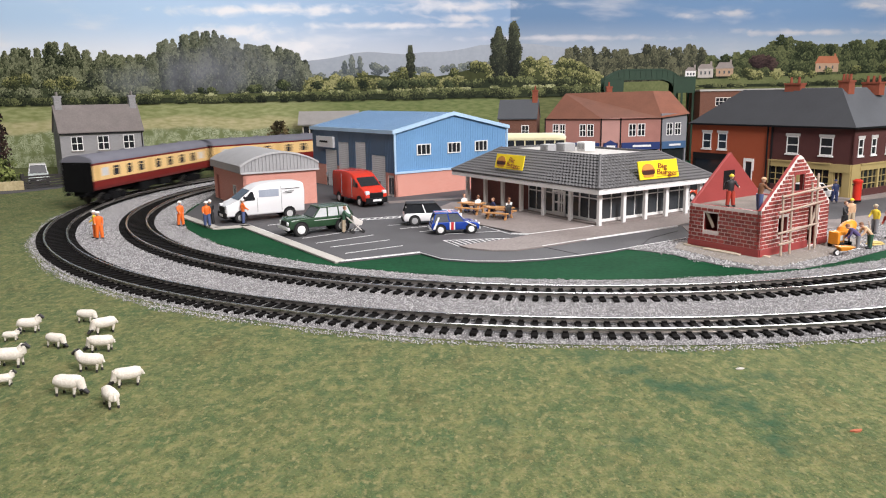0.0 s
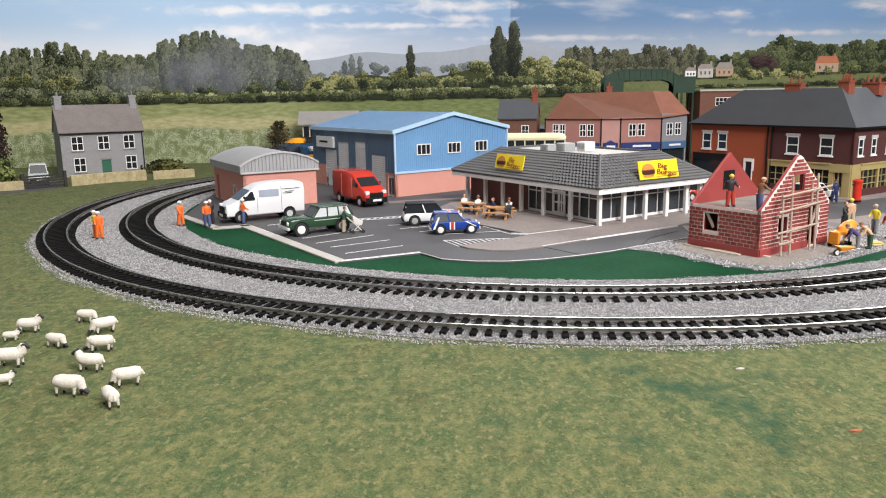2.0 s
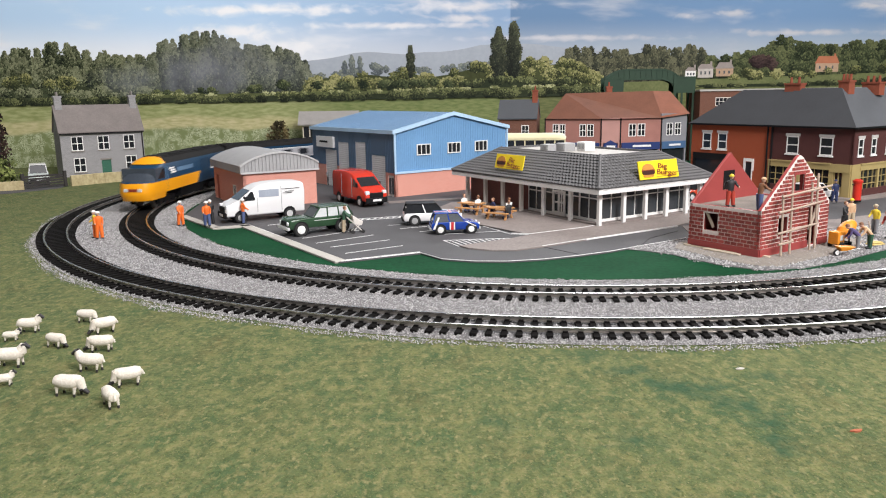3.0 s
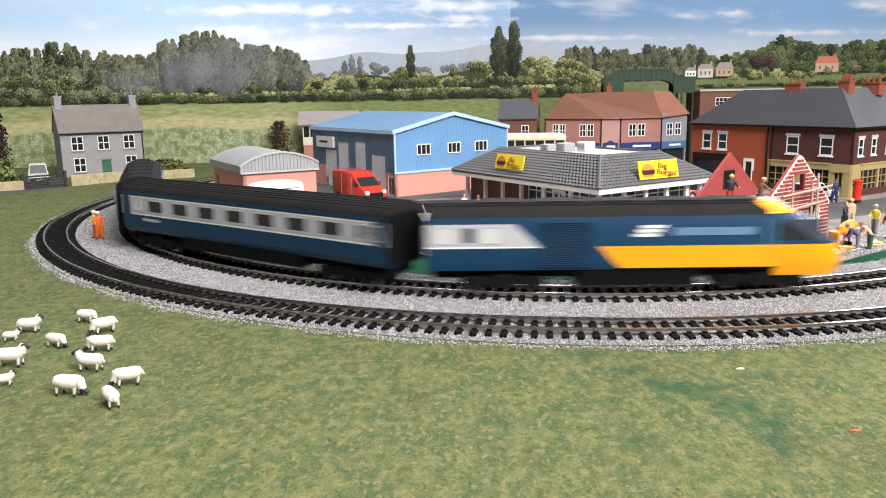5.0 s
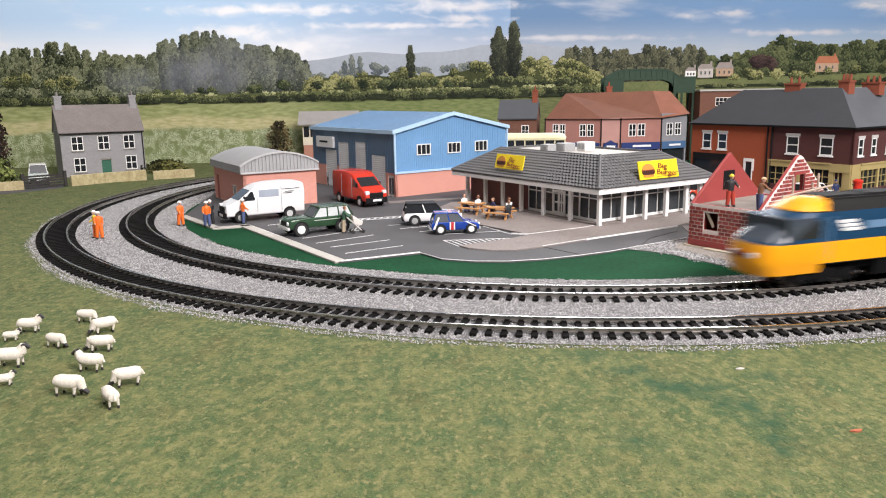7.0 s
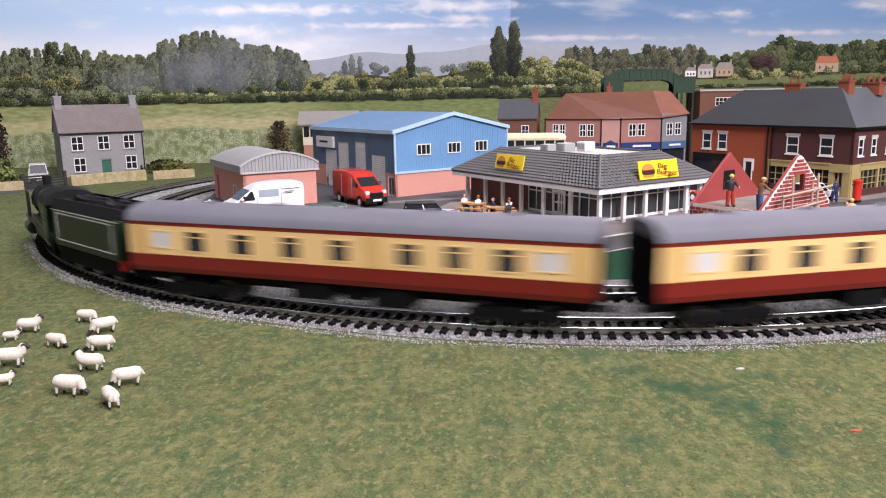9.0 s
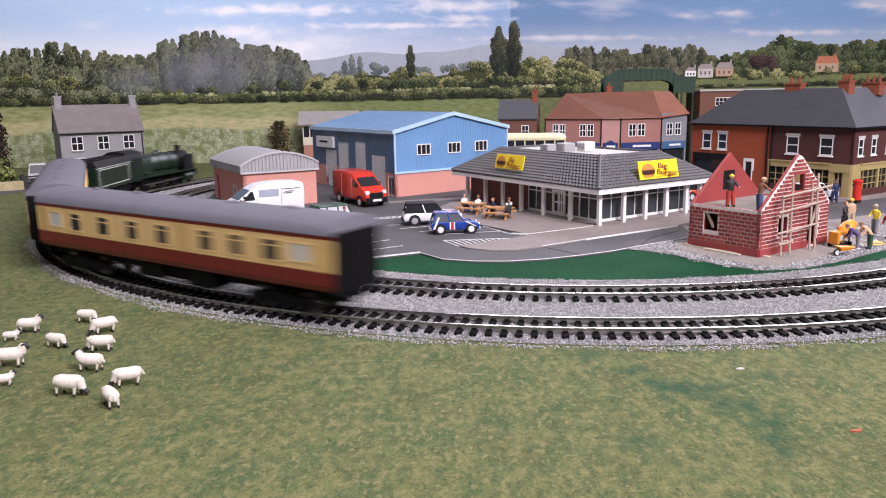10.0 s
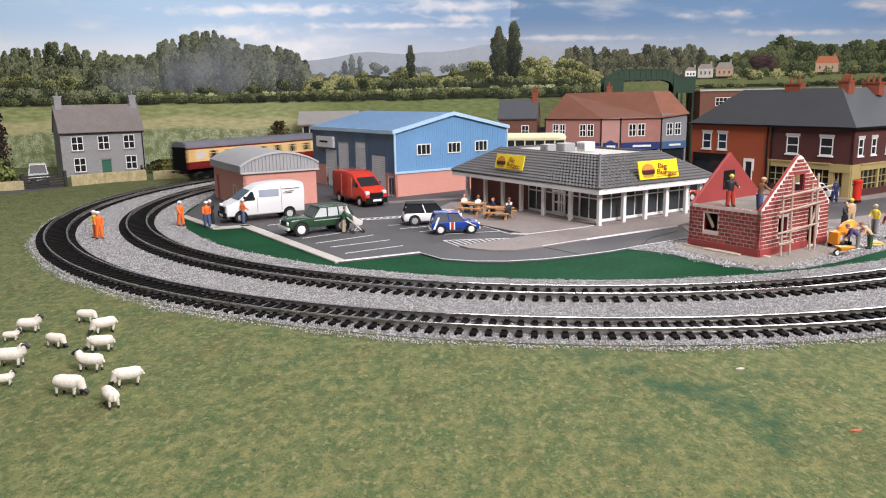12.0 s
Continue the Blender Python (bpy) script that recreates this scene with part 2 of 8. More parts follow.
def on_track(s, R):
    """A point of the oval and the angle of its outward normal: s runs anticlockwise from the start of the curve at the back."""
    s = s % lap(R)
    a0 = math.pi / 2 + TILT
    d = Vector((math.cos(TILT), math.sin(TILT)))
    c = Vector((CX, CY))
    arc, r2 = R * (math.pi + OVER), R - SHRINK
    if s <= arc:
        a = a0 + s / R
        return c + Vector((math.cos(a), math.sin(a))) * R, a
    s -= arc
    a = a0 + math.pi + OVER
    if s <= FRONT:
        return c + Vector((math.cos(a), math.sin(a))) * R + Vector((-math.sin(a), math.cos(a))) * s, a
    s -= FRONT
    if s <= r2 * (math.pi - OVER):
        a += s / r2
        c2 = c + d * STRAIGHT + Vector((-d.y, d.x)) * SHRINK
        return c2 + Vector((math.cos(a), math.sin(a))) * r2, a
    s -= r2 * (math.pi - OVER)
    return c + Vector((math.cos(a0), math.sin(a0))) * R + d * (STRAIGHT - s), a0


def track_pose(s, R, b):
    """Pose in millimetres of a vehicle whose bogies stand b before and behind s; its x axis points along growing s."""
    p, q = on_track(s + b, R)[0], on_track(s - b, R)[0]
    d, mid = p - q, (p + q) / 2
    return pose(mid.x, mid.y, 0, 0, 0, math.degrees(math.atan2(d.y, d.x)))


def rail_strip(g, R, off, w, z0, z1, n=340):
    rings = []
    for i in range(n + 1):
        p, a = on_track(lap(R) * (i % n) / n, R)
        e = Vector((math.cos(a), math.sin(a)))
        x0, x1 = p + e * (off - w / 2), p + e * (off + w / 2)
        rings.append([(x0.x, x0.y, z0), (x1.x, x1.y, z0), (x1.x, x1.y, z1), (x0.x, x0.y, z1)])
    g.loft(rings, cap=False)


# ballast bed: a low band under both tracks
g = Geo()
rings = []
for i in range(241):
    p, a = on_track(lap(R_IN) * (i % 240) / 240, R_IN)
    e = Vector((math.cos(a), math.sin(a)))
    w = 4 * noise.noise((p.x * 0.02, p.y * 0.02, 3))
    w2 = 5 * noise.noise((p.x * 0.03, p.y * 0.03, 9))
    slim = 9 * max(0.0, math.cos(a - radians(188))) ** 2
    pts = [(-42 + w2 * 0.4, 0.2), (-36, 0.9), (0, 1.1), (67, 1.1), (84 - slim, 0.8), (88 - slim + w * 0.3, 0.1)]
    rings.append([(*(p + e * o), z) for o, z in pts])
g.loft(rings, cap=False, closed=False)
solo("ballast_bed", g, M_BALLAST, "grey granite ballast bed under the twin tracks", "ballast", kind="structure")


def chips(name, count, place, smin, smax, label):
    """Loose stone chips: squashed uneven octahedra."""
    rng = np.random.default_rng(7)
    base = np.array([(1, 0, 0), (0, 1, 0), (-1, 0, 0), (0, -1, 0), (0, 0, 1), (0, 0, -0.5)], float)
    fb = np.array([(0, 1, 4), (1, 2, 4), (2, 3, 4), (3, 0, 4), (1, 0, 5), (2, 1, 5), (3, 2, 5), (0, 3, 5)])
    c = place(rng, count)
    count = len(c)
    size = rng.uniform(smin, smax, (count, 1, 1))
    v = base[None] * size * rng.uniform(0.6, 1.35, (count, 6, 1))
    a = rng.uniform(0, 6.28, count)
    ca, sa = np.cos(a)[:, None], np.sin(a)[:, None]
    v = np.stack([v[..., 0] * ca - v[..., 1] * sa, v[..., 0] * sa + v[..., 1] * ca, v[..., 2]], -1) + c[:, None, :]
    f = (fb[None] + (np.arange(count) * 6)[:, None, None]).reshape(-1, 3)
    me = bpy.data.meshes.new(name)
    me.from_pydata((v.reshape(-1, 3) * K).tolist(), [], f.tolist())
    me.materials.append(M_STONE)
    return tagged(new(name, me), label, "ballast", kind="stuff")


def ring_place(rng, n):
    a = np.radians(rng.uniform(118, 304, n))
    r = np.sqrt(rng.uniform(394.0 ** 2, 536.0 ** 2, n))
    edge = 1.5 * np.sin(a * 23) + 1.0 * np.sin(a * 61) + rng.normal(0, 1.8, n)
    edge = edge - 9 * np.maximum(0, np.cos(a - np.radians(188))) ** 2 * (r > 500)
    ok = (r < 533 + edge) & (r > 397 + edge * 0.7)
    a, r = a[ok], r[ok]
    x, y = CX + r * np.cos(a), CY + r * np.sin(a)
    ok = (np.abs(r - R_IN) > 9) | (rng.uniform(0, 1, len(r)) < 0.35)
    ok &= (np.abs(r - R_OUT) > 9) | (rng.uniform(0, 1, len(r)) < 0.35)
    z = np.where((r > 529 - 9 * np.maximum(0, np.cos(a - np.radians(188))) ** 2) | (r < 400), 0.3, 1.0)
    return np.stack([x, y, z + rng.uniform(-0.1, 0.35, len(x))], 1)[ok]


chips("ballast_chips", 276000, ring_place, 0.22, 0.55, "loose light and dark grey granite ballast chips")

SL = Geo().box(-1.7, 1.7, -15.5, 15.5, 0.7, 2.6)
SLEEPER = SL.mesh("sleeper", [M_SLEEPER], 0.25)
CHAIR = Geo()
for o in (-8.6, 8.6):
    CHAIR.box(-1.3, 1.3, o - 1.7, o + 1.7, 2.55, 3.3)
CHAIR_MESH = CHAIR.mesh("rail_chair", [M_SLEEPER])


def track(name, R, label):
    t = thing(name, Matrix.Identity(4), label, "railway track", kind="structure")
    for off in (-8.9, 8.9):
        g = Geo()
        rail_strip(g, R, off, 1.25, 4.3, 5.0)
        rl = part("rail", g, M_RAIL, t)
        g = Geo()
        rail_strip(g, R, off, 0.6, 2.9, 4.35)
        rail_strip(g, R, off, 1.9, 2.5, 3.0)
        part("rail_web", g, M_RAILSIDE, rl)
    pitch = 7.4
    n = int(lap(R) / pitch)
    rest = Geo()
    lo, hi = radians(32) * R, radians(204) * R
    kept = 0
    for i in range(n):
        s = i * pitch
        p, a = on_track(s, R)
        if lo < s < hi:
            for nm, me in (("sleeper", SLEEPER), ("rail_chair", CHAIR_MESH)):
                if nm == "rail_chair" and not (radians(95) * R < s):
                    continue
                ob = new(nm, me)
                ob.parent = t
                jit = 0.6 * math.sin(i * 12.9)
                ob.matrix_basis = pose(p.x * K, p.y * K, 0, 0, 0, math.degrees(a) + 90 + jit)
            kept += 1
        else:
            rest.at(p.x, p.y, 0, 0, 0, math.degrees(a) + 90)
            rest.box(-1.7, 1.7, -15.5, 15.5, 0.7, 2.6)
    ob = part("far_sleepers", rest, M_SLEEPER, t)
    tagged(ob, kind="stuff")
    return t


track("inner_track", R_IN, "nickel silver rails on black plastic sleepers, inner curve")
track("outer_track", R_OUT, "nickel silver rails on black plastic sleepers, outer curve")

# ---- ground inside the curve ----
g = Geo()
pts = []
for i in range(120):
    p, a = on_track(lap(396) * i / 120, 396)
    pts.append((p.x, p.y))
g.slab(pts, -0.5, 0.35)
solo("green_board", g, M_GREEN_BOARD, "dark green painted board inside the track curve", "verge", kind="structure")
ROAD = [(-262, 764), (-207, 690), (-186, 703), (-75, 537), (-17, 564), (-1, 541), (22, 532), (46, 530), (71, 535), (97, 545), (125, 559),
        (150, 576), (197, 607), (300, 650), (420, 690), (545, 715), (520, 1000), (400, 1230), (0, 1270), (-200, 1160), (-285, 960)]
g = Geo().slab(ROAD, 0.2, 1.4)
solo("road", g, M_ASPHALT, "dark grey asphalt card of road and car park", "road", kind="structure")


def ribbon(g, pts, w, z0, z1):
    for (x0, y0), (x1, y1) in zip(pts, pts[1:]):
        L = math.hypot(x1 - x0, y1 - y0)
        g.at(x0, y0, 0, 0, 0, math.degrees(math.atan2(y1 - y0, x1 - x0)))
        g.box(-w * 0.2, L + w * 0.2, -w / 2, w / 2, z0, z1)
    g.at()


g = Geo()
ribbon(g, [(-186, 703), (-75, 540)], 9, 0.3, 2.0)
ribbon(g, [(-262, 764), (-207, 690), (-180, 700)], 8, 0.3, 2.0)
solo("footpath", g, M_KERB, "pale stone footpath along the car park", "pavement", kind="structure", bevel=0.3)
for nm, pts, w in (("kerb", [(-180, 704), (-72, 543)], 0.7), ("kerb", [(-74.6, 541.2), (-17.6, 568.2)], 0.6), ("kerb", [(-73.4, 538.8), (-16.4, 565.8)], 0.6),
                   ("kerb", [(-17, 565), (-1, 542), (22, 533), (46, 531), (71, 536), (97, 546), (125, 560), (150, 577), (197, 608)], 0.5)):
    g = Geo()
    ribbon(g, pts, w, 0.6, 1.75)
    solo(nm, g, M_LINE, "white painted kerb edging of the car park", "kerb", kind="structure", bevel=0.1)
g = Geo()
for q in (((-118, 632), (-73, 668)), ((-103, 609), (-59, 643)), ((-89, 592), (-44, 619)), ((-74, 567), (-32, 594)), ((-133, 655), (-88, 694)), ((-162, 700), (-120, 735)),
          ((-50, 690), (-12, 702)), ((-38, 672), (-8, 684)), ((-20, 655), (10, 668)), ((-4, 640), (50, 652)), ((36, 679), (58, 636))):
    ribbon(g, list(q), 0.8, 1.3, 1.56)
solo("bay_line", g, M_LINE, "white painted parking bay lines on asphalt", "road marking", kind="structure")


def hatch(name, x, y, rz, L, w, n):
    g = Geo()
    for yy in (0, w):
        g.box(0, L, yy - 0.5, yy + 0.5, 1.3, 1.6)
    for i in range(n + 1):
        xx = L * i / n
        g.loft([[(xx - 0.7, 0, z), (xx + 0.7, 0, z), (xx + 0.7 + w * 0.5, w, z), (xx - 0.7 + w * 0.5, w, z)] for z in (1.3, 1.58)])
    solo(name, g, M_LINE, "white ladder hatching painted on the asphalt", "road marking", pose(x, y, 0, 0, 0, rz), kind="structure")


hatch("hatching", -78, 722, 17, 62, 9, 10)
g = Geo()
for i in range(12):
    f = i / 11
    a, b = (0.6 + 53.5 * f, 612.8 + 5.6 * f), (12.0 + 44 * f, 588 + 25.5 * f)
    ribbon(g, [a, b], 0.9, 1.3, 1.58)
ribbon(g, [(0.6, 612.8), (54.1, 618.4)], 0.8, 1.3, 1.6)
ribbon(g, [(0.6, 612.8), (12, 588)], 0.8, 1.3, 1.61)
solo("hatching", g, M_LINE, "white ladder hatching painted beside the forecourt", "road marking", kind="structure")
PAV = [(59, 648), (34, 682), (20, 720), (-5, 790), (10, 830), (150, 880), (300, 800), (245, 700), (206, 662), (127, 613), (100, 592), (77, 578), (55, 566), (37, 567), (20, 576), (13, 586), (56, 614), (74, 630)]
g = Geo().slab(PAV, 0.6, 2.4)
solo("forecourt", g, M_PAVE, "pinkish grey paved forecourt round the diner", "pavement", kind="structure")
g = Geo()
ribbon(g, [(58, 636), (74, 632), (122, 658), (134, 668)], 0.55, 1.5, 2.75)
ribbon(g, [(77, 579), (127, 612), (206, 660)], 0.55, 1.5, 2.75)
solo("forecourt_edge", g, M_LINE, "white painted line on the paved forecourt", "road marking", kind="structure")
g = Geo()
ribbon(g, [(-57, 840), (40, 866), (60, 900)], 14, 0.6, 2.2)
solo("warehouse_pavement", g, M_PAVE, "grey pavement strip in front of the warehouse", "pavement", kind="structure")
g = Geo().slab([(240, 790), (425, 793), (490, 826), (560, 890), (520, 960), (330, 1060), (265, 900)], 0.6, 2.8)
solo("street_pavement", g, M_PAVE, "grey pavement before the corner shop", "pavement", kind="structure")
g = Geo().slab([(210, 662), (357, 684), (421, 717), (470, 735), (480, 700), (330, 640), (205, 612)], 0.6, 2.0)
solo("near_pavement", g, M_PAVE, "pale grey pavement along the near side of the street", "pavement", kind="structure")
SITE = [(138, 574), (166, 552), (190, 512), (214, 494), (246, 501), (282, 522), (345, 566), (420, 640), (420, 690), (300, 650), (197, 607), (150, 580)]
g = Geo().slab(SITE, -0.1, 0.9)
solo("gravel_patch", g, M_BALLAST, "grey gravel patch round the building site", "gravel", kind="structure")


def site_place(rng, n):
    x, y = rng.uniform(132, 424, n), rng.uniform(488, 694, n)
    inside = np.zeros(n, bool)
    wob = 3 * np.sin(x * 0.4) + 2 * np.sin(y * 0.7)
    for (x0, y0), (x1, y1) in zip(SITE, SITE[1:] + SITE[:1]):
        if y0 != y1:
            hit = ((y0 > y + wob) != (y1 > y + wob)) & (x + wob < x0 + (x1 - x0) * (y + wob - y0) / (y1 - y0))
            inside ^= hit
    return np.stack([x, y, rng.uniform(0.8, 1.2, n)], 1)[inside]


chips("gravel_chips", 45000, site_place, 0.35, 0.85, "loose grey gravel round the building site")


def tufts(name, n, label):
    """Short fibres of the grass mat, lying every way."""
    rng = np.random.default_rng(3)
    y = 150 + 950 * rng.uniform(0, 1, n) ** 1.7
    x = (rng.uniform(-1, 1, n)) * (0.66 * y + 40)
    r = np.hypot(x - CX, y - CY)
    th = np.arctan2(y - CY, x - CX)
    ok = (r > 531 + 3 * np.sin(th * 47) - 9 * np.maximum(0, np.cos(th - np.radians(188))) ** 2) & (y < 1000)
    x, y = x[ok], y[ok]
    n = len(x)
    a, ln, wd = rng.uniform(0, 6.28, n), rng.uniform(0.3, 1.0, n), rng.uniform(0.15, 0.38, n)
    c, s_ = np.cos(a), np.sin(a)
    hgt = rng.uniform(0.03, 0.22, n)
    z0 = rng.uniform(0.02, 0.08, n)
    v = np.stack([np.stack([x - s_ * wd, y + c * wd, z0], 1), np.stack([x + s_ * wd, y - c * wd, z0], 1), np.stack([x + c * ln, y + s_ * ln, z0 + hgt], 1)], 1)
    me = bpy.data.meshes.new(name)
    me.from_pydata((v.reshape(-1, 3) * K).tolist(), [], np.arange(n * 3).reshape(-1, 3).tolist())
    me.materials.append(M_TUFT)
    return tagged(new(name, me), label, "grass", kind="stuff")


M_TUFT = grass_material("grass_fibres", 0.35)
tufts("grass_fibres", 330000, "short green and straw fibres of the grass mat")

g = Geo()
ribbon(g, [(77, 581), (100, 551)], 1.0, 1.2, 1.62)
ribbon(g, [(152, 577), (168, 609), (200, 640)], 0.9, 1.2, 1.62)
# this dark strip is a painted shadow along the forecourt kerb
ribbon(g, [(34, 683), (59, 647)], 1.4, 1.2, 1.62)
solo("joint_and_kerb_shadow", g, M_BLACK, "dark open joints between road cards and a painted kerb shadow line", "joint", kind="structure")
# ---- backscene ----
BS0, BS_DIR = (49.0, 1480.0), 8.0


def backscene_material():
    """Printed countryside: sky with cloud, a field strip and a crop field, by height on the sheet."""
    m = bpy.data.materials.new("backscene_print")
    m.use_nodes = True
    nt = m.node_tree
    N, L = nt.nodes, nt.links
    b = N["Principled BSDF"]
    b.inputs["Roughness"].default_value = 0.55
    b.inputs["Specular IOR Level"].default_value = 0.3
    tc, sep = N.new("ShaderNodeTexCoord"), N.new("ShaderNodeSeparateXYZ")
    L.new(tc.outputs["Object"], sep.inputs[0])
    mp = N.new("ShaderNodeMapping")
    mp.inputs["Scale"].default_value = (1, 1, 4)
    mp2 = N.new("ShaderNodeMapping")
    mp2.inputs["Scale"].default_value = (1, 1, 2)
    L.new(tc.outputs["Object"], mp2.inputs[0])
    L.new(tc.outputs["Object"], mp.inputs[0])

    def nz(scale, detail=6, vec=None, dist=0.0):
        n = N.new("ShaderNodeTexNoise")
        n.inputs["Scale"].default_value, n.inputs["Detail"].default_value, n.inputs["Distortion"].default_value = scale, detail, dist
        L.new(vec or tc.outputs["Object"], n.inputs["Vector"])
        return n.outputs["Fac"]

    def rng(v, lo, hi):
        r = N.new("ShaderNodeMapRange")
        r.interpolation_type = "SMOOTHSTEP"
        r.inputs["From Min"].default_value, r.inputs["From Max"].default_value = lo, hi
        L.new(v, r.inputs["Value"])
        return r.outputs[0]

    def mix(f, a, c):
        x = N.new("ShaderNodeMix")
        x.data_type = "RGBA"
        L.new(f, x.inputs["Factor"])
        for k, s in (("A", a), ("B", c)):
            if isinstance(s, tuple):
                x.inputs[k].default_value = (*s, 1)
            else:
                L.new(s, x.inputs[k])
        return x.outputs["Result"]

    z = sep.outputs["Z"]
    wob = N.new("ShaderNodeMath")
    wob.operation = "MULTIPLY_ADD"
    L.new(nz(9), wob.inputs[0])
    wob.inputs[1].default_value = 0.030
    L.new(z, wob.inputs[2])
    zw = wob.outputs[0]
    sx = sep.outputs["X"]
    # two sheets meet at a butt joint; the second one is printed a shade deeper
    high = mix(rng(sx, -0.55, 0.02), (0.45, 0.62, 0.82), (0.22, 0.34, 0.52))
    high = mix(rng(sx, 0.083, 0.087), high, mix(rng(sx, 0.1, 0.8), (0.115, 0.215, 0.37), (0.165, 0.285, 0.47)))
    low = mix(rng(sx, 0.083, 0.087), mix(rng(sx, -0.6, 0.05), (0.76, 0.80, 0.86), (0.44, 0.49, 0.57)), mix(rng(sx, 0.1, 0.8), (0.36, 0.41, 0.48), (0.38, 0.44, 0.51)))
    sky = mix(rng(z, 0.185, 0.262), low, high)
    cl = rng(nz(5.0, 5, mp.outputs[0], 0.2), 0.50, 0.80)
    ragged = nz(24, 6, mp2.outputs[0], 0.4)
    for cx, cz, rx, rz in ((-0.36, 0.270, 0.19, 0.009), (-0.03, 0.277, 0.12, 0.012), (0.01, 0.256, 0.075, 0.008), (-0.41, 0.232, 0.09, 0.014), (-0.31, 0.206, 0.07, 0.015),
                           (0.437, 0.260, 0.024, 0.009), (0.53, 0.264, 0.034, 0.008), (0.835, 0.278, 0.05, 0.007), (-0.12, 0.243, 0.16, 0.006), (0.20, 0.219, 0.20, 0.006), (0.67, 0.227, 0.15, 0.006)):
        pm, ln, ad = N.new("ShaderNodeMapping"), N.new("ShaderNodeVectorMath"), N.new("ShaderNodeMath")
        pm.inputs["Location"].default_value, pm.inputs["Scale"].default_value = (-cx / rx, 0, -cz / rz), (1 / rx, 0, 1 / rz)
        ln.operation, ad.operation = "LENGTH", "MULTIPLY_ADD"
        L.new(tc.outputs["Object"], pm.inputs[0]), L.new(pm.outputs[0], ln.inputs[0])
        ad.inputs[1].default_value = 3.2
        L.new(ragged, ad.inputs[0]), L.new(ln.outputs["Value"], ad.inputs[2])
        mxn = N.new("ShaderNodeMath")
        mxn.operation = "MAXIMUM"
        L.new(cl, mxn.inputs[0]), L.new(rng(ad.outputs[0], 3.0, 1.5), mxn.inputs[1])
        cl = mxn.outputs[0]
    sky = mix(cl, sky, mix(rng(sx, -0.5, 0.3), (0.82, 0.83, 0.86), (0.50, 0.51, 0.55)))
    crop = mix(rng(nz(480, 3), 0.40, 0.68), (0.15, 0.18, 0.07), (0.50, 0.54, 0.37))
    crop = mix(rng(nz(105, 9), 0.47, 0.60), crop, mix(rng(nz(300, 5), 0.3, 0.7), (0.25, 0.29, 0.145), (0.46, 0.49, 0.33)))
    crop = mix(rng(nz(60, 8), 0.48, 0.62), crop, (0.17, 0.205, 0.085))
    grass = mix(rng(nz(55, 6, mp.outputs[0]), 0.3, 0.7), (0.205, 0.235, 0.085), (0.34, 0.36, 0.17))
    straw = mix(rng(nz(70, 6, mp.outputs[0]), 0.3, 0.7), (0.34, 0.33, 0.15), (0.50, 0.45, 0.26))
    land = mix(rng(zw, 0.072, 0.080), crop, straw)
    land = mix(rng(zw, 0.092, 0.100), land, grass)
    land = mix(rng(sx, -0.36, -0.22), land, mix(rng(nz(60, 6, mp.outputs[0]), 0.3, 0.7), (0.115, 0.155, 0.045), (0.20, 0.23, 0.085)))
    land = mix(rng(sx, 0.083, 0.088), land, mix(rng(nz(60, 6, mp.outputs[0]), 0.3, 0.7), (0.085, 0.105, 0.034), (0.155, 0.165, 0.060)))
    col = mix(rng(z, 0.130, 0.134), land, sky)
    L.new(col, b.inputs["Base Color"])
    return m


M_BACK = backscene_material()


def back_pose(off=0.0):
    a = radians(BS_DIR)
    return pose(BS0[0] + math.sin(a) * off, BS0[1] - math.cos(a) * off, 0, 0, 0, BS_DIR)


g = Geo().box(-1100, 1500, 0, 4, 0, 302)
solo("backdrop", g, M_BACK, "printed countryside backscene with cloudy blue sky", "backdrop", back_pose(), kind="structure")


def leafmat(name, a, c):
    """Lichen foliage in light and dark clumps."""
    m = mat(name, a, 0.8, col2=c, scale=30, fine=240, bump=0.0, isl=0.55, spec=0.2)
    nt = m.node_tree
    N, L = nt.nodes, nt.links
    b = N["Principled BSDF"]
    src = b.inputs["Base Color"].links[0].from_socket
    tc, mp, n = N.new("ShaderNodeTexCoord"), N.new("ShaderNodeMapping"), N.new("ShaderNodeTexNoise")
    mp.inputs["Scale"].default_value = (1, 1, 0.45)
    n.inputs["Scale"].default_value, n.inputs["Detail"].default_value = 42, 4
    L.new(tc.outputs["Object"], mp.inputs[0]), L.new(mp.outputs[0], n.inputs["Vector"])
    r = N.new("ShaderNodeMapRange")
    r.inputs["From Min"].default_value, r.inputs["From Max"].default_value = 0.42, 0.60
    L.new(n.outputs["Fac"], r.inputs["Value"])
    x = N.new("ShaderNodeMix")
    x.data_type, x.blend_type = "RGBA", "MULTIPLY"
    x.inputs["Factor"].default_value = 1.0
    y = N.new("ShaderNodeMix")
    y.data_type = "RGBA"
    y.inputs["A"].default_value, y.inputs["B"].default_value = (0.24, 0.25, 0.28, 1), (1.4, 1.4, 1.3, 1)
    L.new(r.outputs[0], y.inputs["Factor"]), L.new(y.outputs["Result"], x.inputs["B"]), L.new(src, x.inputs["A"])
    out = x.outputs["Result"]
    L.new(out, b.inputs["Base Color"])
    return m


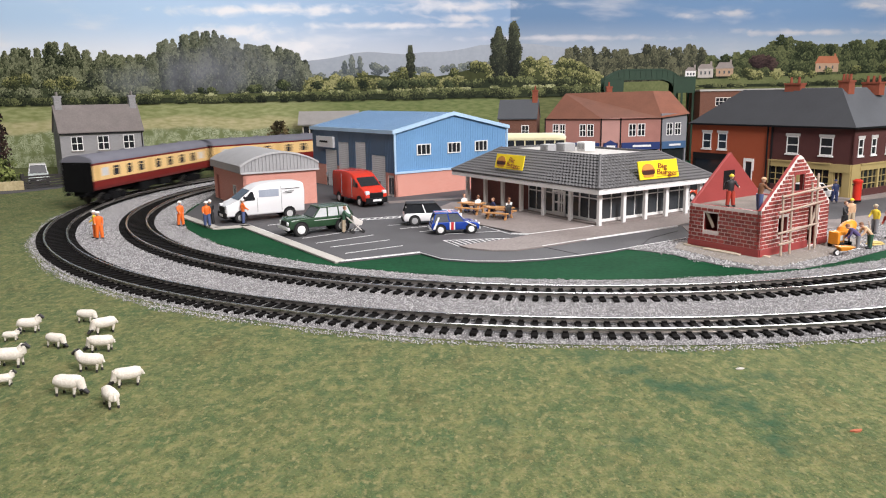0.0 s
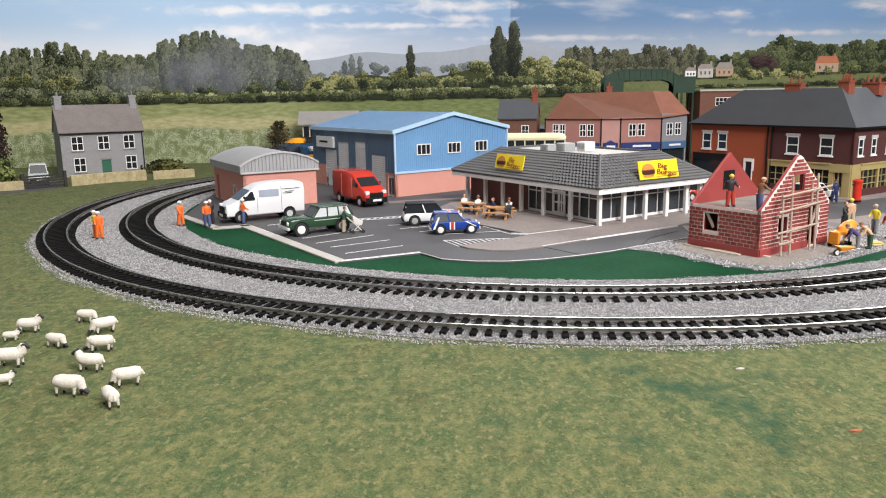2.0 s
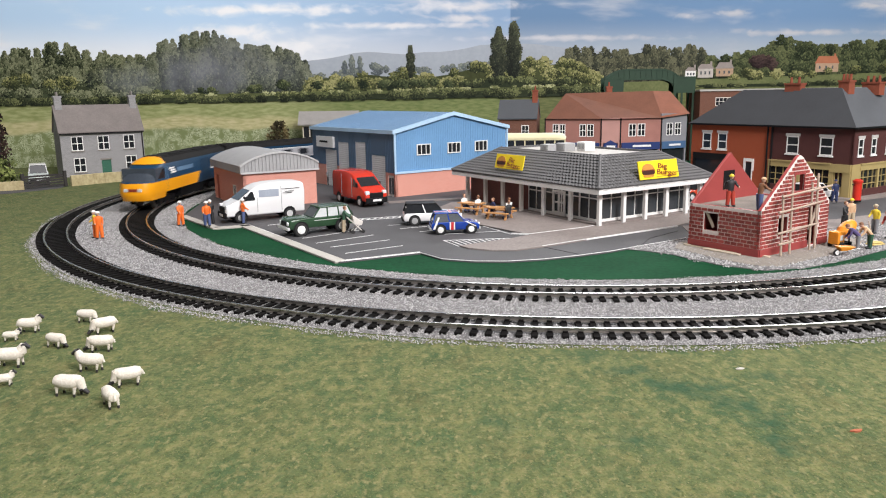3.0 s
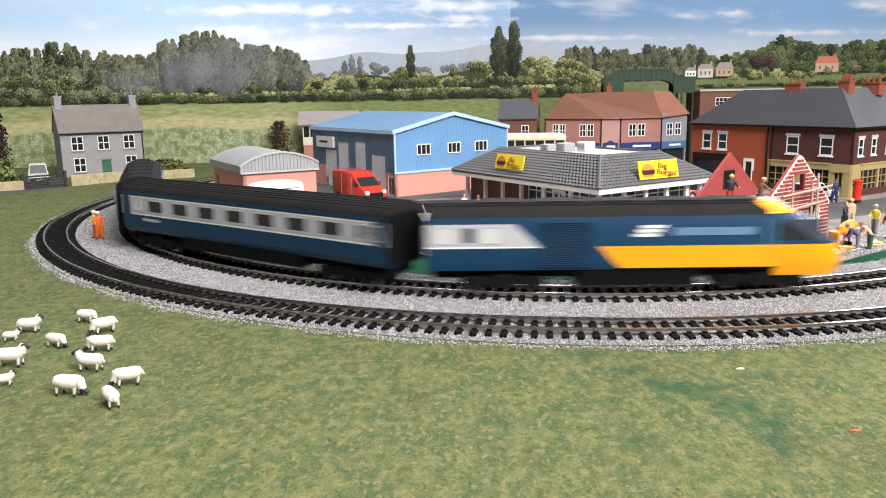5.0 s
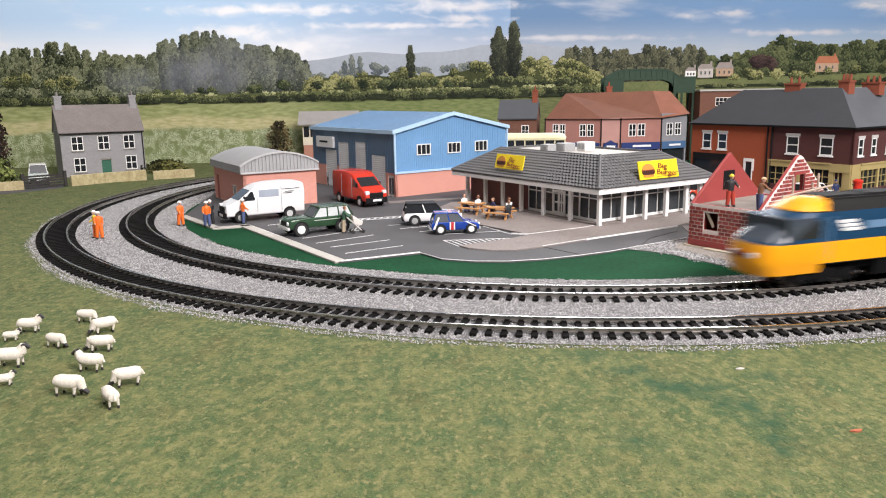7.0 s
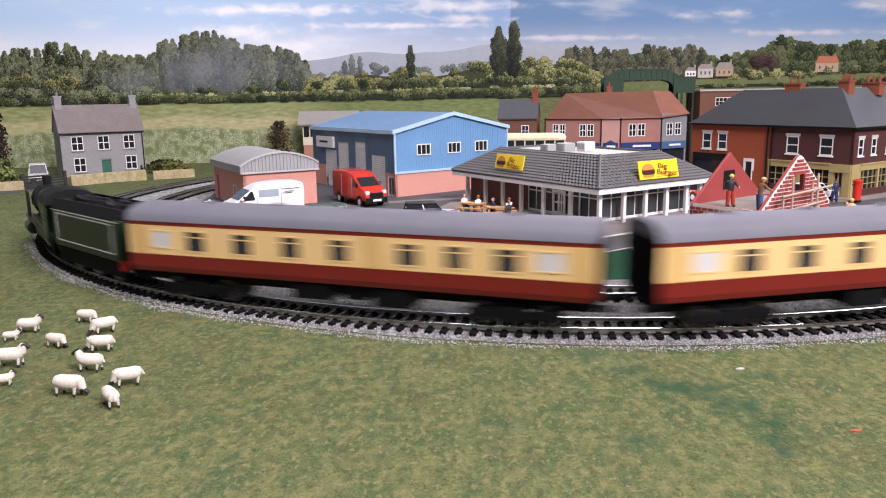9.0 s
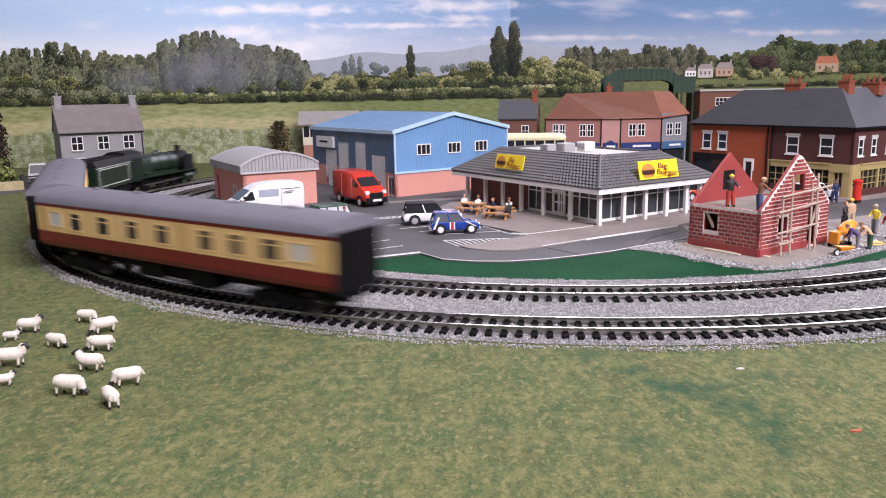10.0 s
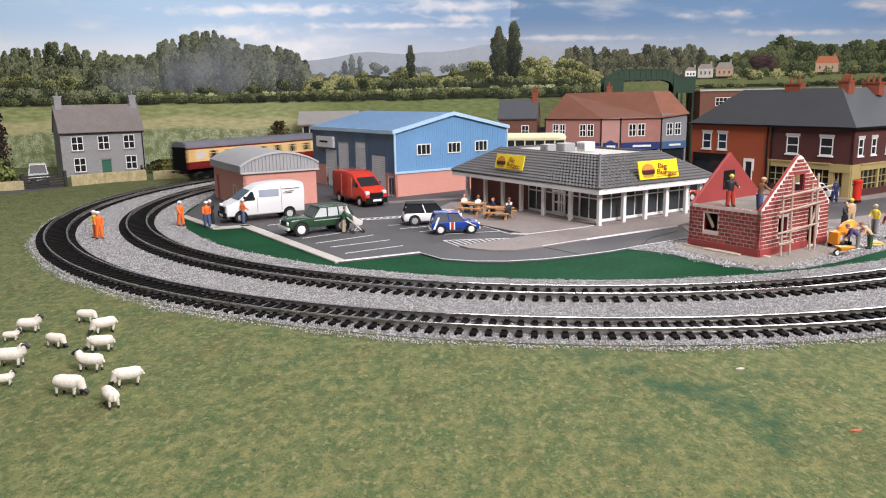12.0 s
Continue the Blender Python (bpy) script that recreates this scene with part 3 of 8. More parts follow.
# ---- house parts ----
def wall(g, L, z0, z1, t, holes=()):
    """A wall along x, outside at y = 0, with openings (x0, x1, z0, z1)."""
    g.weld = True
    xs = sorted({0, L, *[h[0] for h in holes], *[h[1] for h in holes]})
    for a, b in zip(xs, xs[1:]):
        cut = sorted((h[2], h[3]) for h in holes if h[0] <= a and h[1] >= b)
        z = z0
        for c0, c1 in cut:
            if c0 > z:
                g.box(a, b, 0, t, z, c0)
            z = c1
        if z < z1:
            g.box(a, b, 0, t, z, z1)


def window(parent, m, w, h, nx=2, ny=2, frame_mat=None, sill=None, lintel=None, bar=0.7, pane=None, name="window", proud=0.4):
    """A framed window in the wall plane of pose m (x along the wall, outside towards -y)."""
    frame_mat = frame_mat or M_WHITE
    g = Geo()
    g.m = m
    f = 1.1
    for a in ((0, w, 0, f), (0, w, h - f, h), (0, f, f, h - f), (w - f, w, f, h - f)):
        g.box(a[0], a[1], -proud, 0.8, a[2], a[3])
    for i in range(1, nx):
        x = w * i / nx
        g.box(x - bar / 2, x + bar / 2, -proud * 0.7, 0.6, f, h - f)
    for i in range(1, ny):
        z = h * i / ny
        g.box(f, w - f, -proud * 0.6, 0.55, z - bar / 2, z + bar / 2)
    win = part(name, g, frame_mat, parent)
    g = Geo()
    g.m = m
    g.box(f * 0.5, w - f * 0.5, 0.3, 0.75, f * 0.5, h - f * 0.5)
    part("pane", g, pane or M_GLASS, win)
    if sill:
        g = Geo()
        g.m = m
        g.box(-1.2, w + 1.2, -1.4, 0.5, -1.6, -0.1)
        part("sill", g, sill, win)
    if lintel:
        g = Geo()
        g.m = m
        g.box(-1.3, w + 1.3, -0.9, 0.5, h + 0.1, h + 3.2)
        part("lintel", g, lintel, win)
    return win


def side(x, y, rz, z=0):
    return pose(x, y, z, 0, 0, rz)


# ---- grey farmhouse ----
M_GREYSTONE = brickwork("grey_stone_paper", (0.30, 0.295, 0.30), (0.23, 0.225, 0.23), (0.36, 0.35, 0.35), 3.4, 1.4)
M_SLATE_BROWN = mat("weathered_slate", (0.20, 0.175, 0.165), 0.8, var=0.18, scale=60, fine=400)
M_DOOR_GREEN = mat("green_door_paint", (0.025, 0.12, 0.075), 0.5)
M_STONE_TRIM = mat("stone_trim", (0.24, 0.22, 0.20), 0.85)
M_YELLOWSTONE = mat("yellow_stone_wall", (0.30, 0.24, 0.12), 0.9, col2=(0.55, 0.47, 0.28), scale=110, fine=300, bump=0.6, depth=0.001)


def farmhouse():
    h = thing("farmhouse", pose(-583, 1180, 0, 0, 0, 34), "grey stone two-storey model farmhouse with brown slate roof", "house")
    W, D, E = 122, 62, 68
    up = [(15, 40), (53, 40), (91, 40)]
    lo = [(16, 7), (92, 7)]
    holes = [(x, x + 17, z, z + 22) for x, z in up + lo] + [(56, 70, 2, 24)]
    g = Geo()
    wall(g, W, 0, E, 3, holes)
    part("front_wall", g, M_GREYSTONE, h)
    g = Geo()
    for x in (0, W - 3):
        g.at(x, 0, 0).prof([(3, 0), (D, 0), (D, E), (D / 2, E + 40), (3, E + 4)], 0, 3, "x")
    g.at().box(3, W - 3, D - 3, D, 0, E)
    part("gable_walls", g, M_GREYSTONE, h)
    for x, z in up + lo:
        window(h, side(x, 0, 0, z), 17, 22, 2, 2, sill=M_STONE_TRIM, bar=1.2, proud=0.6)
    g = Geo().box(56, 70, 1, 2, 2, 24)
    for z in (5, 14):
        g.box(58, 62, 0.6, 1, z, z + 7).box(64, 68, 0.6, 1, z, z + 7)
    part("door", g, M_DOOR_GREEN, h, "green panelled front door")
    g = Geo().box(54, 72, -1.0, 0.5, 24.3, 26.4)
    part("door_lintel", g, M_STONE_TRIM, h)
    g = Geo()
    for a in ((-2.5, D / 2), (D + 2.5, D / 2)):
        s = 1 if a[0] < D / 2 else -1
        g.loft([[(x, a[0], E - 1.5), (x, a[1], E + 40), (x, a[1], E + 42), (x, a[0] - s * 0.5, E + 0.5)] for x in (-2, W + 2)])
    part("roof", g, M_SLATE_BROWN, h, bevel=0.2)
    for x in (1, W - 11):
        g = Geo().box(x, x + 10, D / 2 - 6, D / 2 + 6, E + 30, E + 54).box(x - 1, x + 11, D / 2 - 7, D / 2 + 7, E + 53, E + 56)
        c = part("chimney", g, M_GREYSTONE, h)
        g = Geo()
        for dy in (-3, 3):
            g.cyl((x + 5, D / 2 + dy, E + 56), (x + 5, D / 2 + dy, E + 62), 1.7, 1.4, 8)
        part("chimney_pots", g, M_STONE_TRIM, c)
    g = Geo().box(-1, W + 1, -3.6, -2.0, E - 2.6, E - 0.8)
    g.cyl((W - 2, -1.2, 0), (W - 2, -1.2, E - 1), 0.9)
    part("gutter", g, M_BLACK, h, "black gutter and drainpipe")


farmhouse()


def garden_wall(name, pts, hgt, label):
    g = Geo()
    rng = random.Random(4)
    for (x0, y0), (x1, y1) in zip(pts, pts[1:]):
        L = math.hypot(x1 - x0, y1 - y0)
        n = max(1, int(L / 13))
        for i in range(n):
            g.at(x0 + (x1 - x0) * i / n, y0 + (y1 - y0) * i / n, 0, 0, 0, math.degrees(math.atan2(y1 - y0, x1 - x0)))
            g.box(0.03, L / n - 0.03, -2.2, 2.2, -0.5, hgt + rng.uniform(-0.5, 0.5))
    solo(name, g, M_YELLOWSTONE, label, "garden wall", kind="structure", bevel=0.3)


garden_wall("garden_wall", [(-516, 1062), (-474, 1108), (-436, 1128)], 15, "low yellow stone garden wall before the farmhouse")
garden_wall("garden_wall", [(-428, 1133), (-376, 1162)], 13, "low yellow stone garden wall beside the farmhouse")
garden_wall("garden_wall", [(-640, 985), (-560, 1022)], 13, "low yellow stone garden wall beside the lane")
g = Geo().slab([(-700, 930), (-560, 985), (-520, 1040), (-525, 1064), (-600, 1100), (-640, 1080), (-570, 1020), (-700, 985)], 0, 0.8)
solo("lane", g, M_ASPHALT, "dark asphalt lane to the farm gate", "road", kind="structure")
M_GATE = mat("dark_gate_wood", (0.03, 0.027, 0.025), 0.8)
t = thing("farm_gate", pose(-561, 1022, 0, 0, 0, 45), "dark wooden farm gate beside the garden wall", "gate")
for x in (0, 54):
    part("gate_post", Geo().box(x - 2, x + 2, -2, 2, 0, 22), M_GATE, t, bevel=0.3)
for z in (2, 5.5, 9, 12.5, 16):
    part("rail", Geo().box(2, 52, -0.6, 0.6, z, z + 2.6), M_GATE, t)
part("brace", Geo().at(3, 0, 4, 0, -14, 0).box(0, 50, -0.4, 0.4, 0, 1.8), M_GATE, t)

# ---- small brick shed with a barrel roof ----
M_PINKBRICK = brickwork("pink_brick_paper", (0.66, 0.285, 0.225), (0.55, 0.225, 0.175), (0.70, 0.42, 0.34), 2.8, 1.0)
M_SHEETGREY = mat("grey_sheet_roof", (0.34, 0.34, 0.345), 0.6, var=0.12, scale=40, fine=500)
M_REDDOOR = mat("red_door_paint", (0.30, 0.05, 0.03), 0.5)


def shed():
    W, D, E = 82, 120, 41
    h = thing("brick_shed", pose(-210.5, 807.5, 0, 0, 0, 30.5), "pink brick garage with a curved grey sheet roof", "shed")
    part("front_wall", Geo().box(0, W, 0, 3, 0, E), M_PINKBRICK, h)
    g = Geo()
    g.at(0, D, 0, 0, 0, -90)
    wall(g, D, 0, E, 3, [(D - 40, D - 28, 13, 24), (10, 22, 1, 30)])
    part("side_wall", g, M_PINKBRICK, h)
    part("back_walls", Geo().box(W - 3, W, 3, D, 0, E).box(3, W - 3, D - 3, D, 0, E), M_PINKBRICK, h)
    window(h, side(0, D - (D - 40), -90, 13), 12, 11, 2, 1, frame_mat=M_OFFWHITE)
    part("door", Geo().box(0.8, 1.8, D - 22, D - 10, 1, 30), M_REDDOOR, h)
    arc = [(-3 + (W + 6) * i / 14, E + 6 + 13 * math.sin(math.pi * min(1, max(0, i / 14))) ** 0.8) for i in range(15)]
    g = Geo()
    g.prof(arc + [(W + 3, E - 2), (-3, E - 2)], 4, D + 3, "y")
    part("roof", g, M_SHEETGREY, h, smooth=True)
    g = Geo()
    n = 22
    for i in range(n):
        x0, x1 = -2 + (W + 4) * i / n, -2 + (W + 4) * (i + 0.55) / n
        f = lambda x: E + 5 + 13 * math.sin(math.pi * (x + 3) / (W + 6)) ** 0.8
        g.loft([[(x0, y, E - 1.5), (x1, y, E - 1.5), (x1, y, f(x1)), (x0, y, f(x0))] for y in (-2.0, 3)])
    g.prof([(x, z - 0.8) for x, z in arc] + [(W + 3, E - 2), (-3, E - 2)], -1.2, 4, "y")
    part("gable_cladding", g, M_SHEETGREY, h)
    g = Geo()
    for (x0, z0), (x1, z1) in zip(arc, arc[1:]):
        g.loft([[(x0, y, z0 - 1.4), (x1, y, z1 - 1.4), (x1, y, z1 + 0.5), (x0, y, z0 + 0.5)] for y in (-3, -1)])
    g.box(-3, W + 3, -3, -1, E - 2.6, E - 1)
    part("verge_trim", g, mat("pale_grey_trim", (0.46, 0.46, 0.46), 0.5), h)


shed()

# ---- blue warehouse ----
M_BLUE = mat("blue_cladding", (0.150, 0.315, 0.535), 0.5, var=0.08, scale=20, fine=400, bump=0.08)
M_BLUE_ROOF = mat("blue_roof_sheet", (0.140, 0.245, 0.385), 0.5, var=0.12, scale=20, fine=300, bump=0.08)
M_TRIM_BLUE = mat("pale_blue_trim", (0.42, 0.60, 0.78), 0.45)
# darker copy of the cladding blue, standing in for shade on this side
M_BLUE_SHADE = mat("blue_cladding_shade_side", (0.080, 0.140, 0.225), 0.45, var=0.12, scale=20, fine=400, bump=0.08)
M_SHUTTER = mat("grey_shutter", (0.74, 0.75, 0.76), 0.5)
M_SIGNGREY = mat("pale_grey_sign", (0.78, 0.78, 0.78), 0.5)


def warehouse():
    W, D, E, A, B = 170, 206, 77, 95, 29
    h = thing("warehouse", pose(-54, 884, 0, 0, 0, 36), "blue clad industrial warehouse on a pink brick base", "warehouse")
    part("base_wall", Geo().box(0, W, 0, 3, 0, B), M_PINKBRICK, h)
    g = Geo()
    g.prof([(1, B), (W - 1, B), (W - 1, E), (W / 2, A), (1, E)], 1.2, 3.2, "y")
    n = 62
    for i in range(n):
        x0, x1 = 1 + (W - 2) * i / n, 1 + (W - 2) * (i + 0.5) / n
        top = lambda x: E + (A - E) * (1 - abs(x - W / 2) / (W / 2)) - 0.5
        g.loft([[(x0, y, B), (x1, y, B), (x1, y, top(x1)), (x0, y, top(x0))] for y in (0.95, 1.3)])
    part("gable_cladding", g, M_BLUE, h)
    doors = [(3, 16, 1, 26), (21, 52, 1, 48), (66, 91, 1, 62), (108, 135, 1, 60), (140, 171, 1, 49)]
    g = Geo().at(0, D, 0, 0, 0, -90)
    hs = [(D - b, D - a, z0, z1) for a, b, z0, z1 in doors]
    wall(g, D, 0, B, 3, [(a, b, z0, min(z1, B)) for a, b, z0, z1 in hs])
    part("side_base_wall", g, M_PINKBRICK, h)
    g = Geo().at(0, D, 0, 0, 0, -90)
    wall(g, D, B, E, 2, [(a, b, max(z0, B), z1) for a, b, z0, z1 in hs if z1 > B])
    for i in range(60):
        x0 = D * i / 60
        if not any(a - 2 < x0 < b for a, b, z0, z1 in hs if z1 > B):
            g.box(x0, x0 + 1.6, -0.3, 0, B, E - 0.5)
    part("side_cladding", g, M_BLUE_SHADE, h, "blue side cladding with its shade put into the colour")
    for a, b, z0, z1 in doors[1:]:
        slats = []
        k = int((z1 - z0) / 2.4)
        for i in range(k):
            zz = z0 + (z1 - z0) * i / k
            pr = ((1.2, zz), (0.5, zz + 0.15), (0.4, zz + 2.1), (1.2, zz + 2.35))
            slats.append(Geo().loft([[(x, a, z) for x, z in pr], [(x, b, z) for x, z in pr]]))
        sh = part("roller_shutter", Geo().box(1.2, 3.0, a, b, z0, z1), M_SHUTTER, h, "grey roller shutter door")
        for sl in slats:
            part("slat", sl, M_SHUTTER, sh)
    d = part("door", Geo().box(1.0, 2.0, 3, 16, 1, 26), M_WHITE, h, "white glazed side door")
    for y in (4.4, 10.2):
        part("pane", Geo().box(0.6, 1.0, y, y + 4.4, 4, 23), M_GLASS_GREY, d)
    part("rear_walls", Geo().box(W - 3, W, 3, D, 0, E).prof([(3, 0), (W - 3, 0), (W - 3, E), (W / 2, A), (3, E)], D - 3, D, "y"), M_BLUE, h)
    for s in (0, 1):
        g = Geo()
        x0, x1 = (-3, W / 2) if s == 0 else (W + 3, W / 2)
        g.loft([[(x0, y, E - 1), (x1, y, A), (x1, y, A + 1.6), (x0, y, E + 0.8)] for y in (-1, D + 2)])
        nr, ribs = 36, []
        for i in range(nr):
            y = 2 + (D - 4) * i / nr
            ribs.append(Geo().loft([[(x0, yy, E + 0.7), (x1, yy, A + 1.5), (x1, yy, A + 2.0), (x0, yy, E + 1.2)] for yy in (y, y + 1.2)]))
        sl = part("roof_slope", g, M_BLUE_ROOF, h)
        for rb in ribs:
            part("roof_rib", rb, M_BLUE_ROOF, sl)
    g = Geo()
    for x0, x1 in ((-3, W / 2), (W + 3, W / 2)):
        g.loft([[(x0, y, E - 3), (x1, y, A - 1.6), (x1, y, A + 2.6), (x0, y, E + 1.4)] for y in (-2.4, 0.2)])
    g.box(-3.4, -1.0, -2, D + 2, E - 3, E + 1.4)
    g.box(-1.0, 1.2, -1.2, 0.6, B, E - 1).box(W - 1.2, W + 1.0, -1.2, 0.6, B, E - 1).box(-1, W + 1, -1.3, 0.6, B - 1, B + 1.4)
    part("trim", g, M_TRIM_BLUE, h, "pale blue edge trim")
    for x in (31, 76, 118):
        window(h, side(x, 0.4, 0, 48), 20, 13, 3, 1, bar=0.7, proud=0.8)
    g = Geo().box(-3, 0, D - 62, D - 16, 52, 66)
    sgn = part("sign", g, M_SIGNGREY, h, "pale grey company sign")
    g = Geo().box(-3.5, -3, D - 48, D - 26, 58, 60.5)
    part("sign_bar", g, M_BLACK, sgn)


warehouse()

# ---- signal box by the back ----
M_SIGBRICK = brickwork("signal_box_brick", (0.42, 0.17, 0.11), (0.36, 0.15, 0.10), (0.45, 0.30, 0.24), 2.8, 1.0)
M_CREAM = mat("cream_paint", (0.62, 0.56, 0.44), 0.6)
M_GREYTILE = mat("grey_tile_roof", (0.30, 0.285, 0.27), 0.8, var=0.15)


def signal_box():
    h = thing("signal_box", pose(-246, 1375, 0, 0, 0, 4), "signal box with brick base and cream timber cabin", "signal box")
    W, D = 92, 46
    part("brick_base", Geo().box(0, W, 0, D, 0, 32), M_SIGBRICK, h)
    part("cabin", Geo().box(-0.5, W + 0.5, -0.5, D + 0.5, 32, 46).box(-0.5, W + 0.5, -0.5, D + 0.5, 64, 69), M_CREAM, h)
    part("cabin_glass", Geo().box(1, W - 1, 1, D - 1, 46, 64), M_GLASS, h)
    g = Geo()
    for i in range(9):
        x = -0.5 + i * (W - 0.8) / 8
        g.box(x, x + 1.8, -0.6, 0.8, 46, 64)
    for i in range(5):
        y = -0.5 + i * (D - 0.8) / 4
        g.box(-0.6, 0.8, y, y + 1.8, 46, 64)
    part("glazing_bars", g, M_CREAM, h)
    g = Geo()
    for a, b in ((-7, D / 2), (D + 7, D / 2)):
        g.loft([[(x, a, 67), (x, b, 89), (x, b, 91), (x, a, 69)] for x in (-8, W + 8)])
    part("roof", g, M_GREYTILE, h)
    g = Geo().prof([(0, 69), (D, 69), (D / 2, 88)], 0, 1, "x").prof([(0, 69), (D, 69), (D / 2, 88)], W - 1, W, "x")
    part("gable_boards", g, M_CREAM, h)


signal_box()
# ---- diner ----
M_TILE = mat("grey_roof_tile", (0.118, 0.116, 0.118), 0.75, var=0.15, scale=60, fine=700, bump=0.1, rnd=0.5)
M_YELLOW = mat("yellow_sign", (0.90, 0.68, 0.02), 0.5, var=0.04)
M_SIGNRED = mat("brown_red_lettering", (0.22, 0.03, 0.015), 0.5)
M_BUN = mat("bun_brown", (0.55, 0.25, 0.05), 0.5)
M_DARKBRICK = brickwork("dark_brick_paper", (0.16, 0.055, 0.045), (0.13, 0.045, 0.04), (0.2, 0.11, 0.09), 2.8, 1.0)
M_ROOFDECK = mat("pale_roof_deck", (0.42, 0.40, 0.37), 0.7, var=0.1)


def lettering(parent, m, words, size, material, label=""):
    """Raised letters in the built-in font; m places the text's left end, in millimetres."""
    cu = bpy.data.curves.new("lettering", "FONT")
    cu.body, cu.size, cu.extrude = words, size * K, 0.0002
    tmp = bpy.data.objects.new("lettering", cu)
    me = bpy.data.meshes.new_from_object(tmp)
    bpy.data.objects.remove(tmp)
    me.materials.append(material)
    ob = new("lettering", me)
    ob.parent = parent
    m = m.copy()
    m.translation *= K
    ob.matrix_basis = m
    if label:
        tagged(ob, label)
    return ob


def diner():
    W, D, E, T = 150, 222, 29.5, 58
    ins, cor = 37, 11
    h = thing("diner", pose(136, 659, 2.4, 0, 0, 33), "single-storey burger diner with grey mansard roof", "restaurant")
    # inner walls: brick kitchen end, glazed dining end
    x0, x1, y0, y1 = cor + 2, W - cor - 4, cor + 2, D - cor
    part("floor_slab", Geo().box(cor - 6, W - 6, cor - 6, D - 6, -0.2, 1.2), M_PAVE, h)
    part("rear_walls", Geo().box(x1 - 2, x1, 92, y1, 1.2, E).box(x0, x1, y1 - 2, y1, 1.2, E).box(x0 + 2, x1 - 2, 90, 92, 1.2, E), M_DARKBRICK, h)
    part("brick_wall", Geo().box(x0, x0 + 2, 112, y1 - 2, 1.2, E), M_DARKBRICK, h)

    def shopfront(m, L, nx, door=None):
        g = Geo()
        g.m = m
        g.box(0, L, -0.5, 1.2, 1.2, 3.6).box(0, L, -0.5, 1.2, E - 2, E).box(0, L, -0.4, 0.8, 21.4, 22.4)
        for i in range(nx + 1):
            x = L * i / nx
            w = 0.8 if i % 2 == 0 else 0.35
            g.box(max(0, x - w), min(L, x + w), -0.5, 1.1, 3.6, E - 2)
        f = part("window_frame", g, M_WHITE, h, "white shopfront window frame")
        g = Geo()
        g.m = m
        g.box(0.6, L - 0.6, 0.2, 0.6, 3.3, E - 1.7)
        gl = part("pane", g, M_SHOPGLASS, f)
    shopfront(side(x0, y0 + 98, -90), 98, 8)
    shopfront(side(x0, y0, 0), x1 - x0, 8)
    shopfront(side(x1, y0, 90), 76, 6)
    g = Geo().box(x0 - 1.5, x0 - 0.3, 56, 58.4, 1.2, 25).box(x0 - 1.5, x0 - 0.3, 71.6, 74, 1.2, 25).box(x0 - 1.5, x0 - 0.3, 64, 66, 1.2, 23).box(x0 - 1.5, x0 - 0.3, 58.4, 71.6, 23, 25).box(x0 - 1.5, x0 - 0.3, 58.4, 64, 1.2, 5).box(x0 - 1.5, x0 - 0.3, 66, 71.6, 1.2, 5).box(x0 - 1.5, x0 - 0.3, 58.4, 64, 13, 14.4).box(x0 - 1.5, x0 - 0.3, 66, 71.6, 13, 14.4)
    part("door", g, M_WHITE, h, "white glazed double door")
    # posts under the eaves; those past y 100 have shade put into their colour
    for y in (3, 40, 78, 112, 142, 172, 205):
        part("post", Geo().box(4, 7.6, y, y + 3.6, -0.3, E), M_OFFWHITE if y > 100 else M_WHITE, h, bevel=0.3)
    for x in (34, 62, 90, 118, 138):
        part("post", Geo().box(x, x + 3.6, 3, 6.6, -0.3, E), M_WHITE, h, bevel=0.3)
    for y in (30, 62, 95):
        part("post", Geo().box(W - 7.6, W - 4, y, y + 3.6, -0.3, E), M_WHITE, h, bevel=0.3)
    part("fascia", Geo().box(-3, W + 3, -3, -1, E - 1, E + 3.7).box(-3, W + 3, D + 1, D + 3, E - 1, E + 3.7).box(-3, -1, -1, D + 1, E - 1, E + 3.7).box(W + 1, W + 3, -1, D + 1, E - 1, E + 3.7), M_WHITE, h, bevel=0.2)
    part("soffit", Geo().box(-1, W + 1, -1, D + 1, E + 0.2, E + 1.4), M_OFFWHITE, h)
    # mansard slopes of lapped tile courses
    lo = [(-3, -3), (W + 3, -3), (W + 3, D + 3), (-3, D + 3)]
    hi = [(ins, ins), (W - ins, ins), (W - ins, D - ins), (ins, D - ins)]
    z0, z1 = E + 3.9, T
    rows = 11
    rng = random.Random(2)
    for k in range(4):
        a0, b0, a1, b1 = (Vector((*p, z)) for p, z in ((lo[k], z0), (lo[(k + 1) % 4], z0), (hi[k], z1), (hi[(k + 1) % 4], z1)))
        slope = part("roof_slope", Geo().loft([[tuple(a0), tuple(b0), tuple(b1), tuple(a1)], [tuple(p - Vector((0, 0, 1.5))) for p in (a0, b0, b1, a1)]]), M_TILE, h)
        nrm = (b0 - a0).cross(a1 - a0).normalized()
        g = Geo()
        for r in range(rows):
            p0, p1 = a0.lerp(a1, r / rows), b0.lerp(b1, r / rows)
            q0, q1 = a0.lerp(a1, (r + 1.12) / rows), b0.lerp(b1, (r + 1.12) / rows)
            L = (p1 - p0).length
            n = max(3, int(L / 4.4))
            for i in range(n):
                s, e = i / n, (i + 0.94) / n
                lift = 1.25 + rng.uniform(-0.15, 0.15)
                c = [p0.lerp(p1, s), p0.lerp(p1, e), q0.lerp(q1, e), q0.lerp(q1, s)]
                mid = (c[0] + c[1]) / 2 + nrm * (lift + 0.5)
                mid2 = (c[2] + c[3]) / 2 + nrm * 0.65
